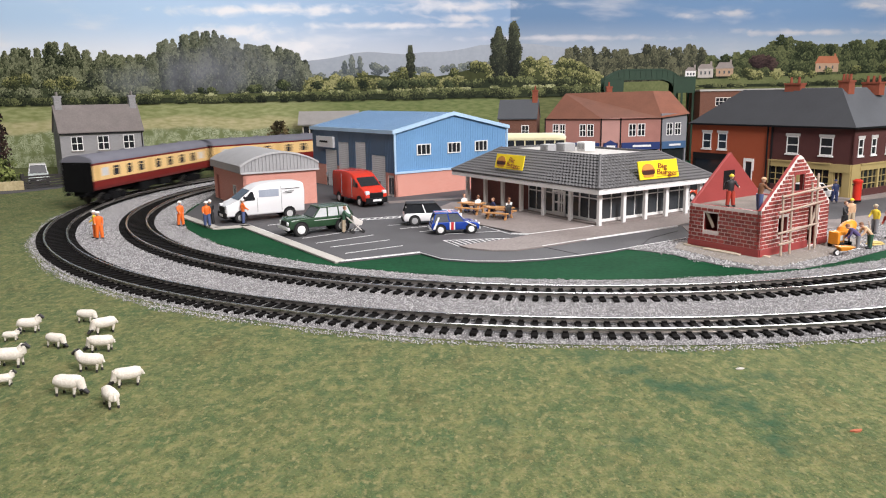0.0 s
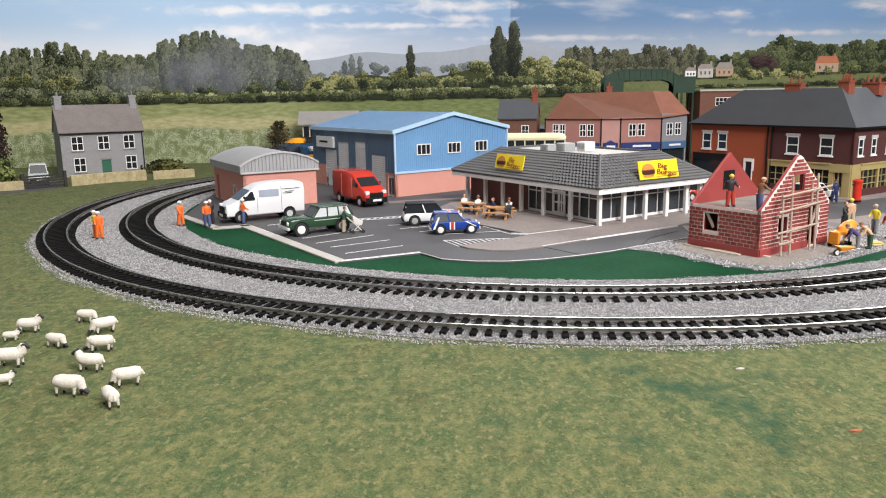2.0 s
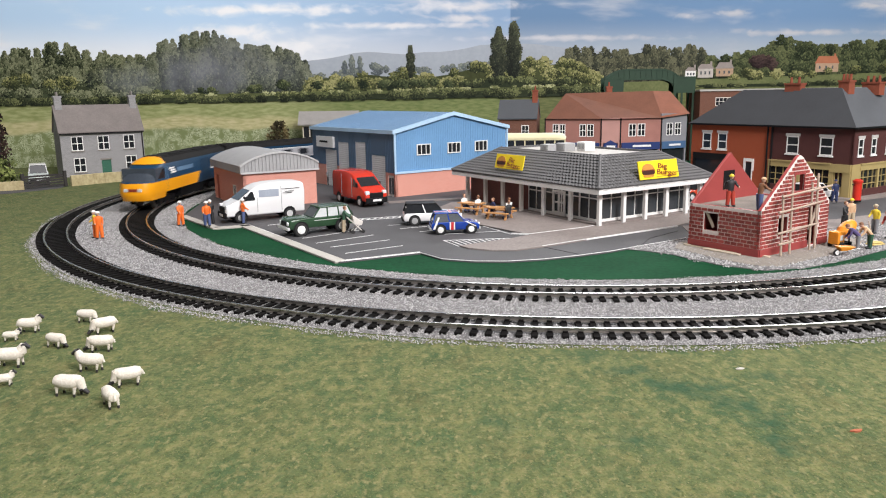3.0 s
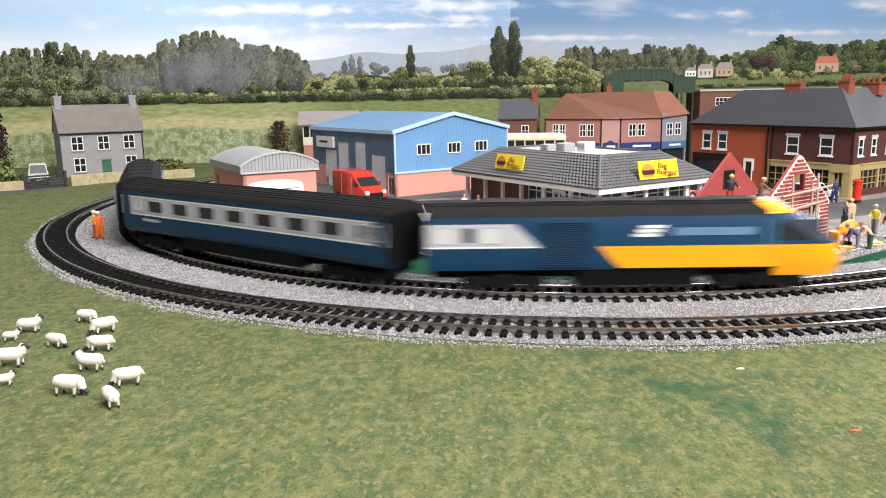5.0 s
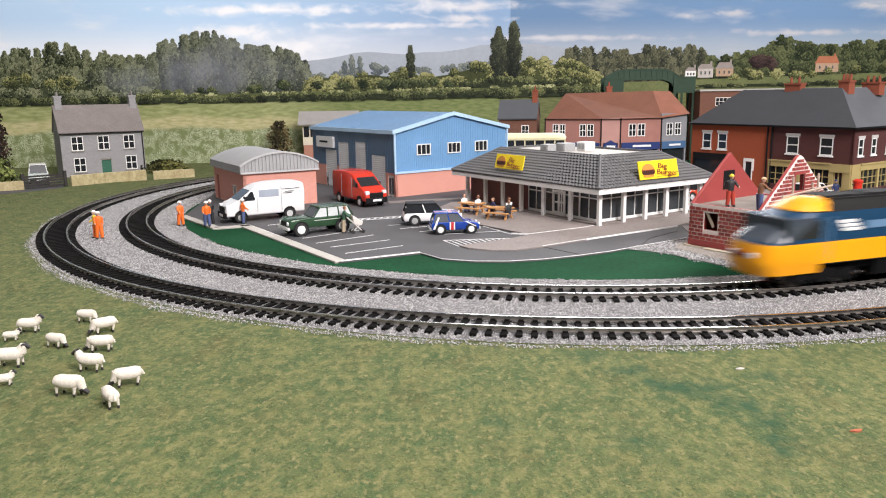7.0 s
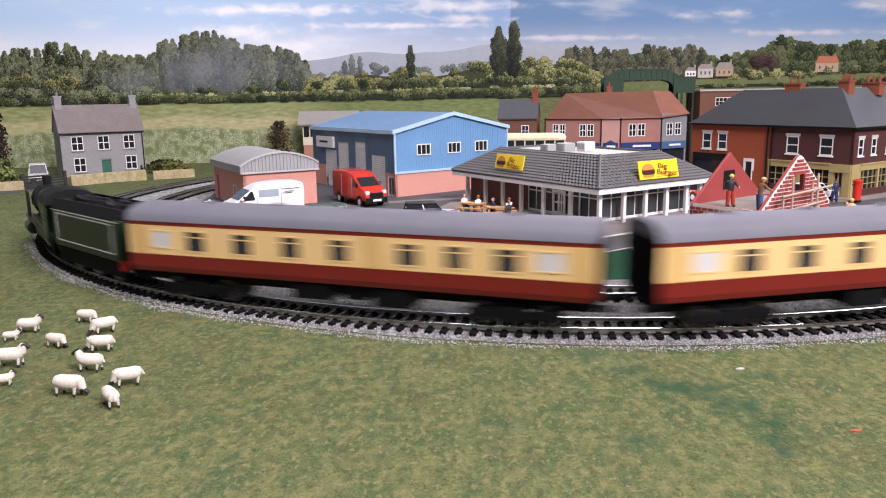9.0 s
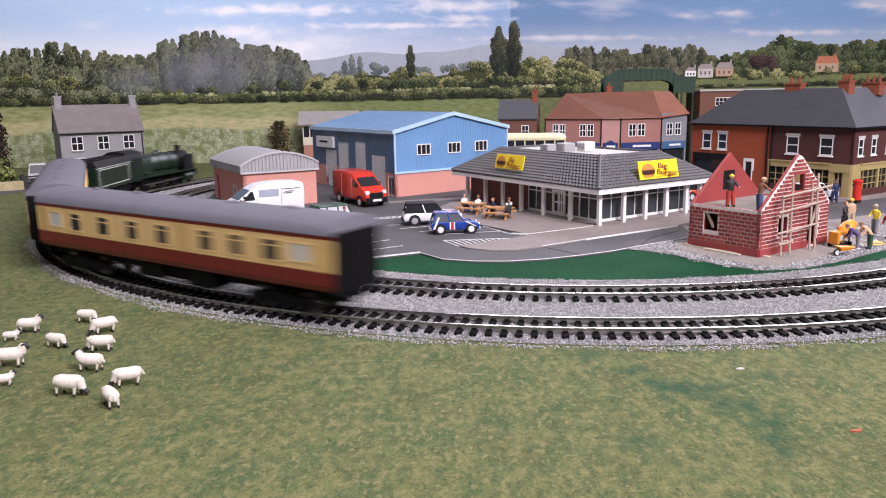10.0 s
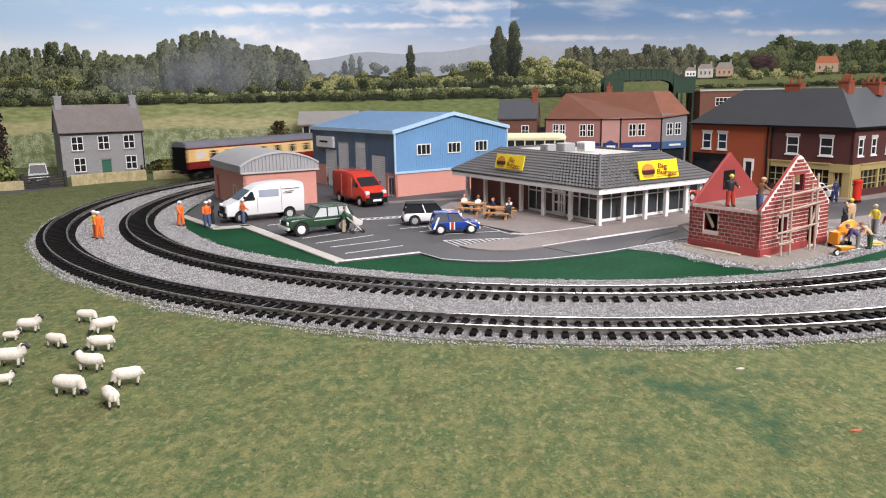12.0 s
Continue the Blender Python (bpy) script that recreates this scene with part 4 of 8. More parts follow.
                g.add([tuple(c[0] + nrm * lift * 0.6), tuple(mid), tuple(c[1] + nrm * lift * 0.6), tuple(c[2] + nrm * 0.1), tuple(mid2), tuple(c[3] + nrm * 0.1),
                       tuple(c[0]), tuple(c[1])], [(0, 1, 4, 5), (1, 2, 3, 4), (6, 7, 2, 1, 0)])
        ob = part("tiles", g, M_TILE, slope)
        tagged(ob, kind="stuff")
        hip = Geo().cyl(tuple(a0 + Vector((0, 0, 0.6))), tuple(a1 + Vector((0, 0, 0.6))), 1.5, 1.5, 6)
        part("hip_ridge", hip, M_TILE, h)
    part("roof_deck", Geo().box(ins, W - ins, ins, D - ins, T - 3, T - 1.2), M_ROOFDECK, h)
    part("parapet", Geo().box(ins - 1, W - ins + 1, ins - 1, ins + 1, T - 2, T + 0.8).box(ins - 1, W - ins + 1, D - ins - 1, D - ins + 1, T - 2, T + 0.8)
         .box(ins - 1, ins + 1, ins + 1, D - ins - 1, T - 2, T + 0.8).box(W - ins - 1, W - ins + 1, ins + 1, D - ins - 1, T - 2, T + 0.8), M_TILE, h)
    for x, y, w, d, hh, m in ((44, 119, 12, 12, 6, M_SHEETGREY), (57, 108, 15, 13, 7, M_SHEETGREY), (74, 96, 14, 13, 8, M_WHITE)):
        c = part("roof_unit", Geo().box(x, x + w, y, y + d, T - 1.2, T + hh), m, h, "boxy roof ventilation unit", bevel=0.4)
        g = Geo()
        for i in range(5):
            g.box(x - 0.4, x, y + 1.5 + i * (d - 3) / 5, y + 1.5 + (i + 0.6) * (d - 3) / 5, T + 1, T + hh - 1.5)
        part("louvre", g, M_SHEETGREY, c)
    # the two signs stand on the slopes
    for m in (pose(51, 9, 33.5, 76, 0, 0), pose(9, 152, 38, 76, 0, -90) @ Matrix.Scale(0.86, 4)):
        m = m @ pose(0, 1.5, 3.4)
        s = Geo()
        s.m = m
        s.box(0, 52, 0, 17, 5, 6.4)
        sg = part("sign", s, M_YELLOW, h, "bright yellow diner sign", bevel=0.2)
        slant = Matrix(((1, 0.22, 0, 0), (0, 1, 0, 0), (0, 0, 1, 0), (0, 0, 0, 1)))
        wide = Matrix.Diagonal((1.45, 1, 1, 1))
        lettering(sg, m @ pose(24.5, 9.6, 6.5) @ slant @ wide, "Big", 6.6, M_SIGNRED)
        lettering(sg, m @ pose(22, 4.2, 6.5) @ slant @ wide, "Burger", 6.6, M_SIGNRED)
        for nm, mt, x0, x1, z0, z1, rnd, d in (("lower_bun", M_BUN, 4.4, 18.6, 2.0, 4.6, 1.6, 0.6), ("patty", M_PATTY, 3.2, 19.8, 4.3, 8.0, 1.6, 0.9), ("lettuce", M_SIGNRED, 2.8, 20.4, 7.2, 8.8, 0.8, 0.7)):
            b = Geo()
            b.m = m
            b.loft([[(x0 + rnd * k, z0, q), (x1 - rnd * k, z0, q), (x1, (z0 + z1) / 2, q), (x1 - rnd * k, z1, q), (x0 + rnd * k, z1, q), (x0, (z0 + z1) / 2, q)] for q, k in ((6.3, 1), (6.3 + d, 1))])
            part(nm, b, mt, sg)
        b = Geo()
        b.m = m
        b.loft([[(11.6 + 7.6 * math.cos(a), 8.6 + 5.8 * math.sin(a), q) for a in [math.pi * i / 10 for i in range(11)]] for q in (6.3, 7.0)])
        part("bun", b, M_BUN, sg)
        b = Geo()
        b.m = m
        b.box(22, 48, 1.6, 2.2, 6.3, 6.7)
        part("sign_bar", b, M_BUN, sg)


M_PATTY = mat("dark_patty_print", (0.045, 0.012, 0.008), 0.5)
M_SHOPGLASS = glass("shop_glazing", (0.045, 0.05, 0.055), 0.05)
diner()

# ---- half-built brick house ----
M_BRICKRED = mat("red_brick_plastic", (0.27, 0.045, 0.036), 0.6, var=0.3, scale=150, fine=900, rnd=0.9)
M_MORTAR = mat("white_mortar", (0.74, 0.66, 0.62), 0.8, var=0.12)
M_REDPLAIN = mat("plain_red_wall", (0.31, 0.052, 0.048), 0.6, var=0.12)
M_SITEBOARD = mat("grey_site_board", (0.17, 0.15, 0.13), 0.9, col2=(0.29, 0.26, 0.225), scale=60, fine=500)
M_POLE = mat("bare_timber", (0.42, 0.33, 0.26), 0.8, var=0.15)


def brick_house():
    W, D, E, A = 89, 60, 33, 70
    h = thing("unfinished_house", pose(224, 530, 1.5, 0, 0, 35), "half-built red brick house without roof under scaffolding", "house", kind="")
    BW, BH = 5.3, 2.8

    def bricked(name, m, L, top, holes, base=6.0):
        """A mortar wall with single bricks proud of it; top(x) is the wall's height."""
        g, core = Geo(), Geo()
        g.weld = core.weld = True
        g.m = core.m = m
        n = 26
        xs = sorted({*[L * i / n for i in range(n + 1)], *[q for hh in holes for q in hh[:2]]})
        for a, b in zip(xs, xs[1:]):
            z = 0.0
            cut = sorted((q[2], q[3]) for q in holes if q[0] <= a + 1e-6 and q[1] >= b - 1e-6)
            for c0, c1 in cut + [(999, 999)]:
                ta, tb = min(top(a), c0), min(top(b), c0)
                if max(ta, tb) > z:
                    g.loft([[(a, y, z), (b, y, z), (b, y, max(tb, z) - 0.1), (a, y, max(ta, z) - 0.1)] for y in (0, 0.6)])
                    core.loft([[(a, y, z), (b, y, z), (b, y, max(tb, z)), (a, y, max(ta, z))] for y in (0.6, 3)])
                z = c1
        w = part(name, g, M_MORTAR, h, "white mortar joints behind red bricks")
        part("wall_core", core, M_REDPLAIN, w)
        me = Geo().box(0, 1, -0.35, 0.3, 0, BH - 0.75).mesh("brick", [M_BRICKRED])
        rows = int((A - base) / BH)
        for r in range(rows):
            z = base + r * BH
            free = [x * 0.5 for x in range(int(L * 2) + 1) if z + BH < top(x * 0.5) + 0.5 and not any(q[0] - 0.2 < x * 0.5 < q[1] + 0.2 and z < q[3] and z + BH > q[2] for q in holes)]
            spans, k = [], 0
            while k < len(free):
                e = k
                while e + 1 < len(free) and free[e + 1] - free[e] < 0.6:
                    e += 1
                spans.append((free[k], free[e]))
                k = e + 1
            for s0, s1 in spans:
                x = -(BW / 2 if r % 2 else 0)
                while x < s1:
                    a, b = max(x, s0) + 0.15, min(x + BW, s1 + 0.4) - 0.6
                    if b - a > 0.8:
                        ob = new("brick", me)
                        ob.parent = w
                        mm = m @ pose(a, 0, z)
                        mm.translation *= K
                        ob.matrix_basis = mm @ Matrix.Diagonal((b - a, 1, 1, 1))
                    x += BW
        g = Geo()
        g.m = m
        for a, b in zip(xs, xs[1:]):
            if not any(q[0] <= a + 1e-6 and q[1] >= b - 1e-6 and q[2] < 3 for q in holes):
                g.box(a, b, -0.8, 0, 0, base - 0.5)
        part("plinth", g, M_REDPLAIN, w)
        return w
    gable = lambda x: min(A, E + 0.5 + (A - E) * (1 - abs(x - W / 2) / (W / 2)) * 1.02)
    bricked("front_wall", side(0, 0, 0), W, gable, [(22, 34, 12, 26), (61, 75, 1, 31), (39, 51, 44, 56)])
    bricked("side_wall", side(0, D, -90), D, lambda x: E, [(13, 25, 14, 27)])
    # far gable, seen from its plain inner side
    g = Geo().prof([(0, 0), (W, 0), (W, E), (W / 2, A - 1), (0, E)], D - 2.5, D, "y")
    part("far_gable", g, M_REDPLAIN, h, "plain red inner face of the far gable", bevel=0.3)
    part("right_wall", Geo().box(W - 3, W, 3, D - 2.5, 0, E), M_REDPLAIN, h)
    part("gable_opening", Geo().box(W / 2 - 8, W / 2 + 6, D - 2.8, D - 2.5, 40, 55), M_BLACK, h)
    part("upper_floor", Geo().box(3, W - 3, 3, D - 2.5, E - 3, E - 1), M_SITEBOARD, h)
    part("opening_frame", Geo().box(38, 39, -0.6, 3, 43, 57).box(51, 52, -0.6, 3, 43, 57).box(39, 51, -0.6, 3, 56, 57.5).box(39, 51, -0.8, 3, 42.5, 44), M_REDPLAIN, h)
    part("door_brace", Geo().at(66, 0.5, 12, 0, -62, 0).box(0, 26, 0, 1, 0, 2.4), M_POLE, h)
    part("sill_brace", Geo().at(0.6, 40, 16, 60, 0, 0).box(0, 1, 0, 14, 0, 2), M_POLE, h)
    s = thing("scaffolding", h.matrix_world @ pose(0, 0, 0), "rough timber pole scaffolding against the brick gable", "scaffolding")
    s.matrix_world = h.matrix_world
    for x, hh in ((16, 44), (27, 56), (53, 50), (60, 56)):
        part("pole", Geo().cyl((x, -7, -1), (x + 0.6, -5.5, hh), 0.9, 0.8, 7), M_POLE, s)
    for z0, z1, x0, x1 in ((17, 19, 9, 62), (32, 35, 9, 66), (43, 46, 12, 78), (9, 9.5, 11, 30)):
        part("rail", Geo().cyl((x0, -7.6, z0), (x1, -7.2, z1), 0.85, 0.75, 7), M_POLE, s)


brick_house()
g = Geo().slab([(176, 570), (197, 526), (213, 506), (228, 503), (242, 513), (276, 535), (330, 585), (300, 640), (250, 620), (185, 590)], 0.4, 1.6)
solo("site_slab", g, M_SITEBOARD, "grey concrete slab under the unfinished house", "slab", kind="structure", bevel=0.4)

# ---- brick corner block ----
M_ORANGEBRICK = brickwork("orange_brick_paper", (0.33, 0.064, 0.020), (0.29, 0.054, 0.017), (0.35, 0.10, 0.05), 2.8, 1.0)
M_MAROON = brickwork("maroon_brick_paper", (0.070, 0.019, 0.017), (0.058, 0.016, 0.015), (0.11, 0.038, 0.034), 2.8, 1.0)
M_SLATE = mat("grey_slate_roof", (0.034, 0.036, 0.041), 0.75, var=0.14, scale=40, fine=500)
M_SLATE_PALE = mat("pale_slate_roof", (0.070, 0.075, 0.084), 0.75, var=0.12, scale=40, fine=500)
M_SHOPCREAM = mat("cream_shopfront", (0.40, 0.31, 0.13), 0.55, var=0.1)
M_CHIMNEY = mat("orange_chimney_brick", (0.24, 0.062, 0.032), 0.85, var=0.2, scale=200)
M_LINTEL = mat("stone_lintel", (0.52, 0.50, 0.48), 0.8)


def chimney(parent, x, y, z0, z1, w=12, d=9, n=3, stuff=None):
    c = part("chimney", Geo().box(x - w / 2, x + w / 2, y - d / 2, y + d / 2, z0, z1).box(x - w / 2 - 0.8, x + w / 2 + 0.8, y - d / 2 - 0.8, y + d / 2 + 0.8, z1, z1 + 2), stuff or M_CHIMNEY, parent)
    for i in range(n):
        xx = x - w / 2 + w * (i + 0.5) / n
        part("chimney_pot", Geo().cyl((xx, y, z1 + 2), (xx, y, z1 + 9), 1.7, 1.3, 8), M_CHIMNEY, c)


def corner_block():
    # local x runs along the long street front, from its far end to the street corner
    L1, L2, D, E, A = 112, 98, 84, 75, 115
    h = thing("corner_shop", pose(436 - 0.545 * 209, 815 + 0.839 * 209, 2.8, 0, 0, -57), "two-storey brick corner shop with grey slate roof", "shop building")
    T = L1 + L2
    hol = [(17, 30, 43.5, 63), (40, 53, 43.5, 63)]
    door = (80, 91, 2, 30)
    g = Geo()
    wall(g, L1, 0, E, 3, hol + [door, (6, 60, 4, 32)])
    part("orange_wall", g, M_ORANGEBRICK, h)
    g = Geo().at(L1, 0, 0)
    hol2 = [(21, 36, 43.5, 63), (61, 76, 43.5, 63)]
    wall(g, L2, 30, E, 3, hol2)
    g.at(T, 0, 0, 0, 0, 90)
    hol3 = [(10, 20, 44, 62), (36, 46, 44, 62), (66, 76, 44, 62)]
    wall(g, 130, 30, E, 3, hol3)
    part("maroon_wall", g, M_MAROON, h)
    part("rear_walls", Geo().box(0, 3, 3, D, 0, E).box(3, T - 3, D - 3, D, 0, E).box(T - D, T - D + 3, D, 130, 0, E).box(T - D + 3, T, 127, 130, 0, E), M_MAROON, h)
    for a, b, z0, z1 in hol:
        window(h, side(a, 0, 0, z0), b - a, z1 - z0, 1, 2, sill=M_WHITE, lintel=M_LINTEL, bar=1.2)
    for a, b, z0, z1 in hol2:
        window(h, side(L1 + a, 0, 0, z0), b - a, z1 - z0, 1, 2, sill=M_WHITE, lintel=M_LINTEL, bar=1.2)
    for a, b, z0, z1 in hol3:
        window(h, side(T, a, 90, z0), b - a, z1 - z0, 1, 2, sill=M_WHITE, lintel=M_LINTEL, bar=1.2)
    # shop fronts
    part("dark_shopfront", Geo().box(4, 62, -1.2, 1.5, 30, 38).box(4, 7, -1, 1.5, 0, 30).box(59, 62, -1, 1.5, 0, 30).box(7, 59, -0.6, 1.5, 0, 5), M_BLACK, h)
    part("shop_pane", Geo().box(7, 59, 0.3, 0.9, 5, 30), M_GLASS, h)
    window(h, side(80, 0, 0, 2), 11, 30, 1, 1, bar=1.0, name="arched_door", proud=1.0)
    part("door_arch", Geo().box(78.5, 92.5, -0.8, 0.5, 32, 34.5).box(78.5, 80, -0.8, 0.5, 20, 32).box(91, 92.5, -0.8, 0.5, 20, 32), M_WHITE, h)
    g = Geo()

    def piece(name, m, *box):
        q = Geo()
        q.m = m
        part(name, q.box(*box), M_SHOPCREAM, h)

    def front(m, L, bays):
        g.m = m
        g.box(0, L, -1.8, 2, 28, 34).box(0, L, -2.6, 2, 34, 35.5)
        r = Geo()
        r.m = m
        part("stall_riser", r.box(0, L, -0.9, 2, 0, 7.5), M_MAROON, h)
        for i in range(bays + 1):
            x = L * i / bays
            piece("pilaster", m, max(0, x - 1.8), min(L, x + 1.8), -1.4, 2, 7.5, 28)
            if i < bays:
                for k in range(1, 4):
                    xx = x + L / bays * k / 4
                    piece("glazing_bar", m, xx - 0.3, xx + 0.3, -0.4, 0.8, 7.5, 28)
                for z in (13, 20):
                    piece("glazing_bar", m, x + 1.8, x + L / bays - 1.8, -0.35, 0.75, z - 0.3, z + 0.3)
    front(side(L1, 0, 0), L2 - 22, 2)
    front(side(T, 16, 90), 112, 3)
    g.at(T - 22, 0, 0).box(0, 3, -1.2, 2, 0, 28).box(14, 22, -1.2, 2, 0, 28).box(3, 14, 0, 1.5, 0, 10).box(3, 4.5, 0, 1.5, 10, 26).box(12.5, 14, 0, 1.5, 10, 26).box(8, 9, 0, 1.5, 10, 26).box(0, 22, -1.8, 2, 26, 35)
    g.at(T, 0, 0, 0, 0, 90).box(0, 16, -1.2, 2, 0, 35)
    part("cream_shopfront", g, M_SHOPCREAM, h, "cream painted timber shopfront with small panes")
    part("shop_pane", Geo().box(L1 + 1, T - 5, 1.0, 1.6, 5, 29), M_GLASS, h)
    part("shop_pane", Geo().box(T - 1.6, T - 1.0, 14, 126, 5, 29), M_GLASS, h)
    # hipped roof, two wings
    o = 3.5
    r = D / 2
    g = Geo().add([(-o, -o, E - 1), (L1, -o, E - 1), (L1, r, A), (r, r, A), (-o, D + o, E - 1), (L1, D + o, E - 1)], [(0, 1, 2, 3), (0, 3, 4), (4, 3, 2, 5)])
    part("roof_orange_end", g, M_SLATE, h)
    g = Geo().add([(L1, -o, E - 0.4), (T + o, -o, E - 0.4), (T - r, r, A + 1), (L1, r, A + 1), (L1, D + o, E - 1), (T - D, D + o, E - 1)], [(0, 1, 2, 3), (4, 3, 2, 5), (0, 3, 4)])
    part("roof_front", g, M_SLATE, h)
    # the wing's slopes take a paler grey than the street front
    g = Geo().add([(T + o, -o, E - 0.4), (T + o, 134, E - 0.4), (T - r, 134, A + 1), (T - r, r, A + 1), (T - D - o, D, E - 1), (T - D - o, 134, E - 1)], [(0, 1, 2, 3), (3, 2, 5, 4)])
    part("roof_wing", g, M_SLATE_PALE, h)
    g = Geo()
    ribz = E - 2.2
    g.box(-o, T + o, -o - 1.2, -o + 0.6, ribz, ribz + 2).box(T + o - 0.6, T + o + 1.2, -o, 134, ribz, ribz + 2)
    for x in (L1 - 3, L1 + 3):
        g.cyl((x, -1.0, 0), (x, -1.0, E - 2), 1.0, 1.0, 8)
    part("gutter", g, M_BLACK, h, "black gutter and drainpipes")
    chimney(h, L1 - 2, r + 2, A - 8, A + 5, 20, 10, 2)
    chimney(h, T - r + 2, r + 6, A - 8, A + 7, 12, 12, 3)
    chimney(h, T - r + 4, r + 58, A - 8, A + 5, 20, 12, 3)


corner_block()

# ---- red-roofed terrace ----
M_SALMON = mat("salmon_render", (0.33, 0.150, 0.122), 0.8, var=0.15)
M_SALMON_PALE = mat("pale_salmon_render", (0.46, 0.25, 0.215), 0.8, var=0.1)
M_REDROOF = mat("red_tile_roof", (0.160, 0.062, 0.036), 0.8, var=0.2, scale=50, fine=500)
M_REDROOF2 = mat("orange_tile_roof", (0.215, 0.075, 0.041), 0.8, var=0.2, scale=50, fine=500)
M_SHOPBLUE = mat("blue_fascia", (0.013, 0.032, 0.135), 0.5)
M_PALEBLUE = mat("pale_blue_fascia", (0.055, 0.120, 0.235), 0.5)
M_GREYREND = mat("grey_render", (0.22, 0.22, 0.235), 0.8)


def terrace():
    h = thing("terrace", pose(0, 0, 0), "terrace of salmon shops with a red tiled roof", "shop building")
    P = [(162, 1203), (242, 1168), (270, 1163), (335, 1176), (380, 1196)]
    E, A = 79, 116
    mats = [M_SALMON, M_SALMON_PALE, M_SALMON, M_GREYREND]
    for i in range(4):
        (xa, ya), (xb, yb) = P[i], P[i + 1]
        L, rz = math.hypot(xb - xa, yb - ya), math.degrees(math.atan2(yb - ya, xb - xa))
        m = pose(xa, ya, 0, 0, 0, rz)
        EE = E if i < 3 else E + 5
        g = Geo()
        g.m = m
        ws = {0: [(12, 21.5), (22.7, 32), (54, 64.2), (65.6, 76)], 1: [], 2: [(13, 25.4), (27.6, 40)], 3: [(10, 22), (26, 38)]}[i]
        holes = [(a, b, 51, 70) for a, b in ws]
        wall(g, L, 42, EE, 3, holes)
        g.box(0, 3, 0, 3, 0, 42).box(L - 3, L, 0, 3, 0, 42)
        part("shop_wall", g, mats[i], h)
        for a, b, z0, z1 in holes:
            window(h, m @ pose(a, 0, z0), b - a, z1 - z0, 2, 2, bar=0.9)
        g = Geo()
        g.m = m
        g.box(3, L - 3, 2, 2.6, 0, 31)
        part("shop_pane", g, M_GLASS, h)
        g = Geo()
        g.m = m
        if i == 1:
            g.prof([(4, 31), (L - 4, 31), (L - 4, 40), (L / 2, 46), (4, 40)], -2, 1, "y")
        else:
            g.box(2, L - 2, -1.8, 1, 31, 42)
        f = part("fascia", g, M_PALEBLUE if i == 3 else M_SHOPBLUE, h, "blue shop fascia board")
        g = Geo()
        g.m = m
        g.box(L * 0.3, L * 0.75, -2.2, -1.8, 35, 38)
        part("sign_bar", g, M_SIGNGREY, f)
        g = Geo()
        g.m = m
        g.box(-0.8, 0.8, -1.2, 0, 0, E)
        part("drainpipe", g, M_BLACK, h)
    back = [(400, 1290), (190, 1300)]
    part("rear_wall", Geo().slab([P[4], (400, 1280), (190, 1290), P[0], (195, 1215), (360, 1210)], 0, E), M_SALMON, h)
    R0, R1, R2 = (200, 1248, A), (334, 1228, A + 2), (365, 1240, A + 1)
    e = [(x, y - 4, E - 1) for x, y in P]
    g = Geo().add([e[0], e[1], e[2], e[3], R1, R0, (185, 1295, E)], [(0, 1, 2, 3, 4, 5), (0, 5, 6)])
    part("roof", g, M_REDROOF, h)
    g = Geo().add([e[3], (e[4][0] + 3, e[4][1], E + 4), R2, R1, (402, 1290, E + 3)], [(0, 1, 2, 3), (1, 4, 2)])
    part("roof_end", g, M_REDROOF2, h)
    chimney(h, 268, 1243, A - 4, A + 8, 9, 9, 1)


terrace()


M_BROWNBRICK = brickwork("brown_brick_paper", (0.150, 0.058, 0.034), (0.115, 0.046, 0.030), (0.20, 0.11, 0.08), 2.8, 1.0)


def small_house():
    h = thing("slate_cottage", pose(92, 1232, 0, 0, 0, -14), "small dark brick cottage with grey slate roof", "house")
    W, D, E, A = 60, 42, 78, 106
    g = Geo()
    wall(g, W, 0, E, 3, [(36, 48, 50, 68)])
    g.box(0, 3, 3, D, 0, E).box(3, W - 3, D - 3, D, 0, E)
    part("walls", g, M_BROWNBRICK, h)
    part("gable_wall", Geo().prof([(3, 0), (D, 0), (D, E), (D / 2, A), (3, E)], W - 3, W, "x"), M_BROWNBRICK, h)
    window(h, side(36, 0, 0, 50), 12, 18, 2, 2)
    g = Geo()
    for a in (-3, D + 3):
        g.loft([[(x, a, E - 1), (x, D / 2, A), (x, D / 2, A + 1.6), (x, a, E + 0.8)] for x in (-2, W + 1)])
    part("roof", g, M_SLATE_PALE, h)
    chimney(h, W - 5, D / 2, A - 6, A + 14, 8, 9, 1)


small_house()


def brick_hall():
    h = thing("brick_hall", pose(425, 1275, 0, 0, 0, 4), "long low brick building with white windows at the back", "building")
    W, D, E = 330, 60, 116
    hol = [(x, x + 26, 92, 106) for x in (26, 64, 102)]
    g = Geo()
    wall(g, W, 0, E, 3, hol)
    g.box(0, 3, 3, D, 0, E).box(W - 3, W, 3, D, 0, E).box(3, W - 3, D - 3, D, 0, E)
    part("walls", g, M_BROWNBRICK, h)
    for a, b, z0, z1 in hol:
        window(h, side(a, 0, 0, z0), b - a, z1 - z0, 4, 2, frame_mat=M_OFFWHITE)
    part("flat_roof", Geo().box(-2, W + 2, -2, D + 2, E, E + 3), M_ROOFDECK, h)


brick_hall()

M_BRIDGEGREEN = mat("dark_green_ironwork", (0.007, 0.034, 0.014), 0.6, var=0.2)


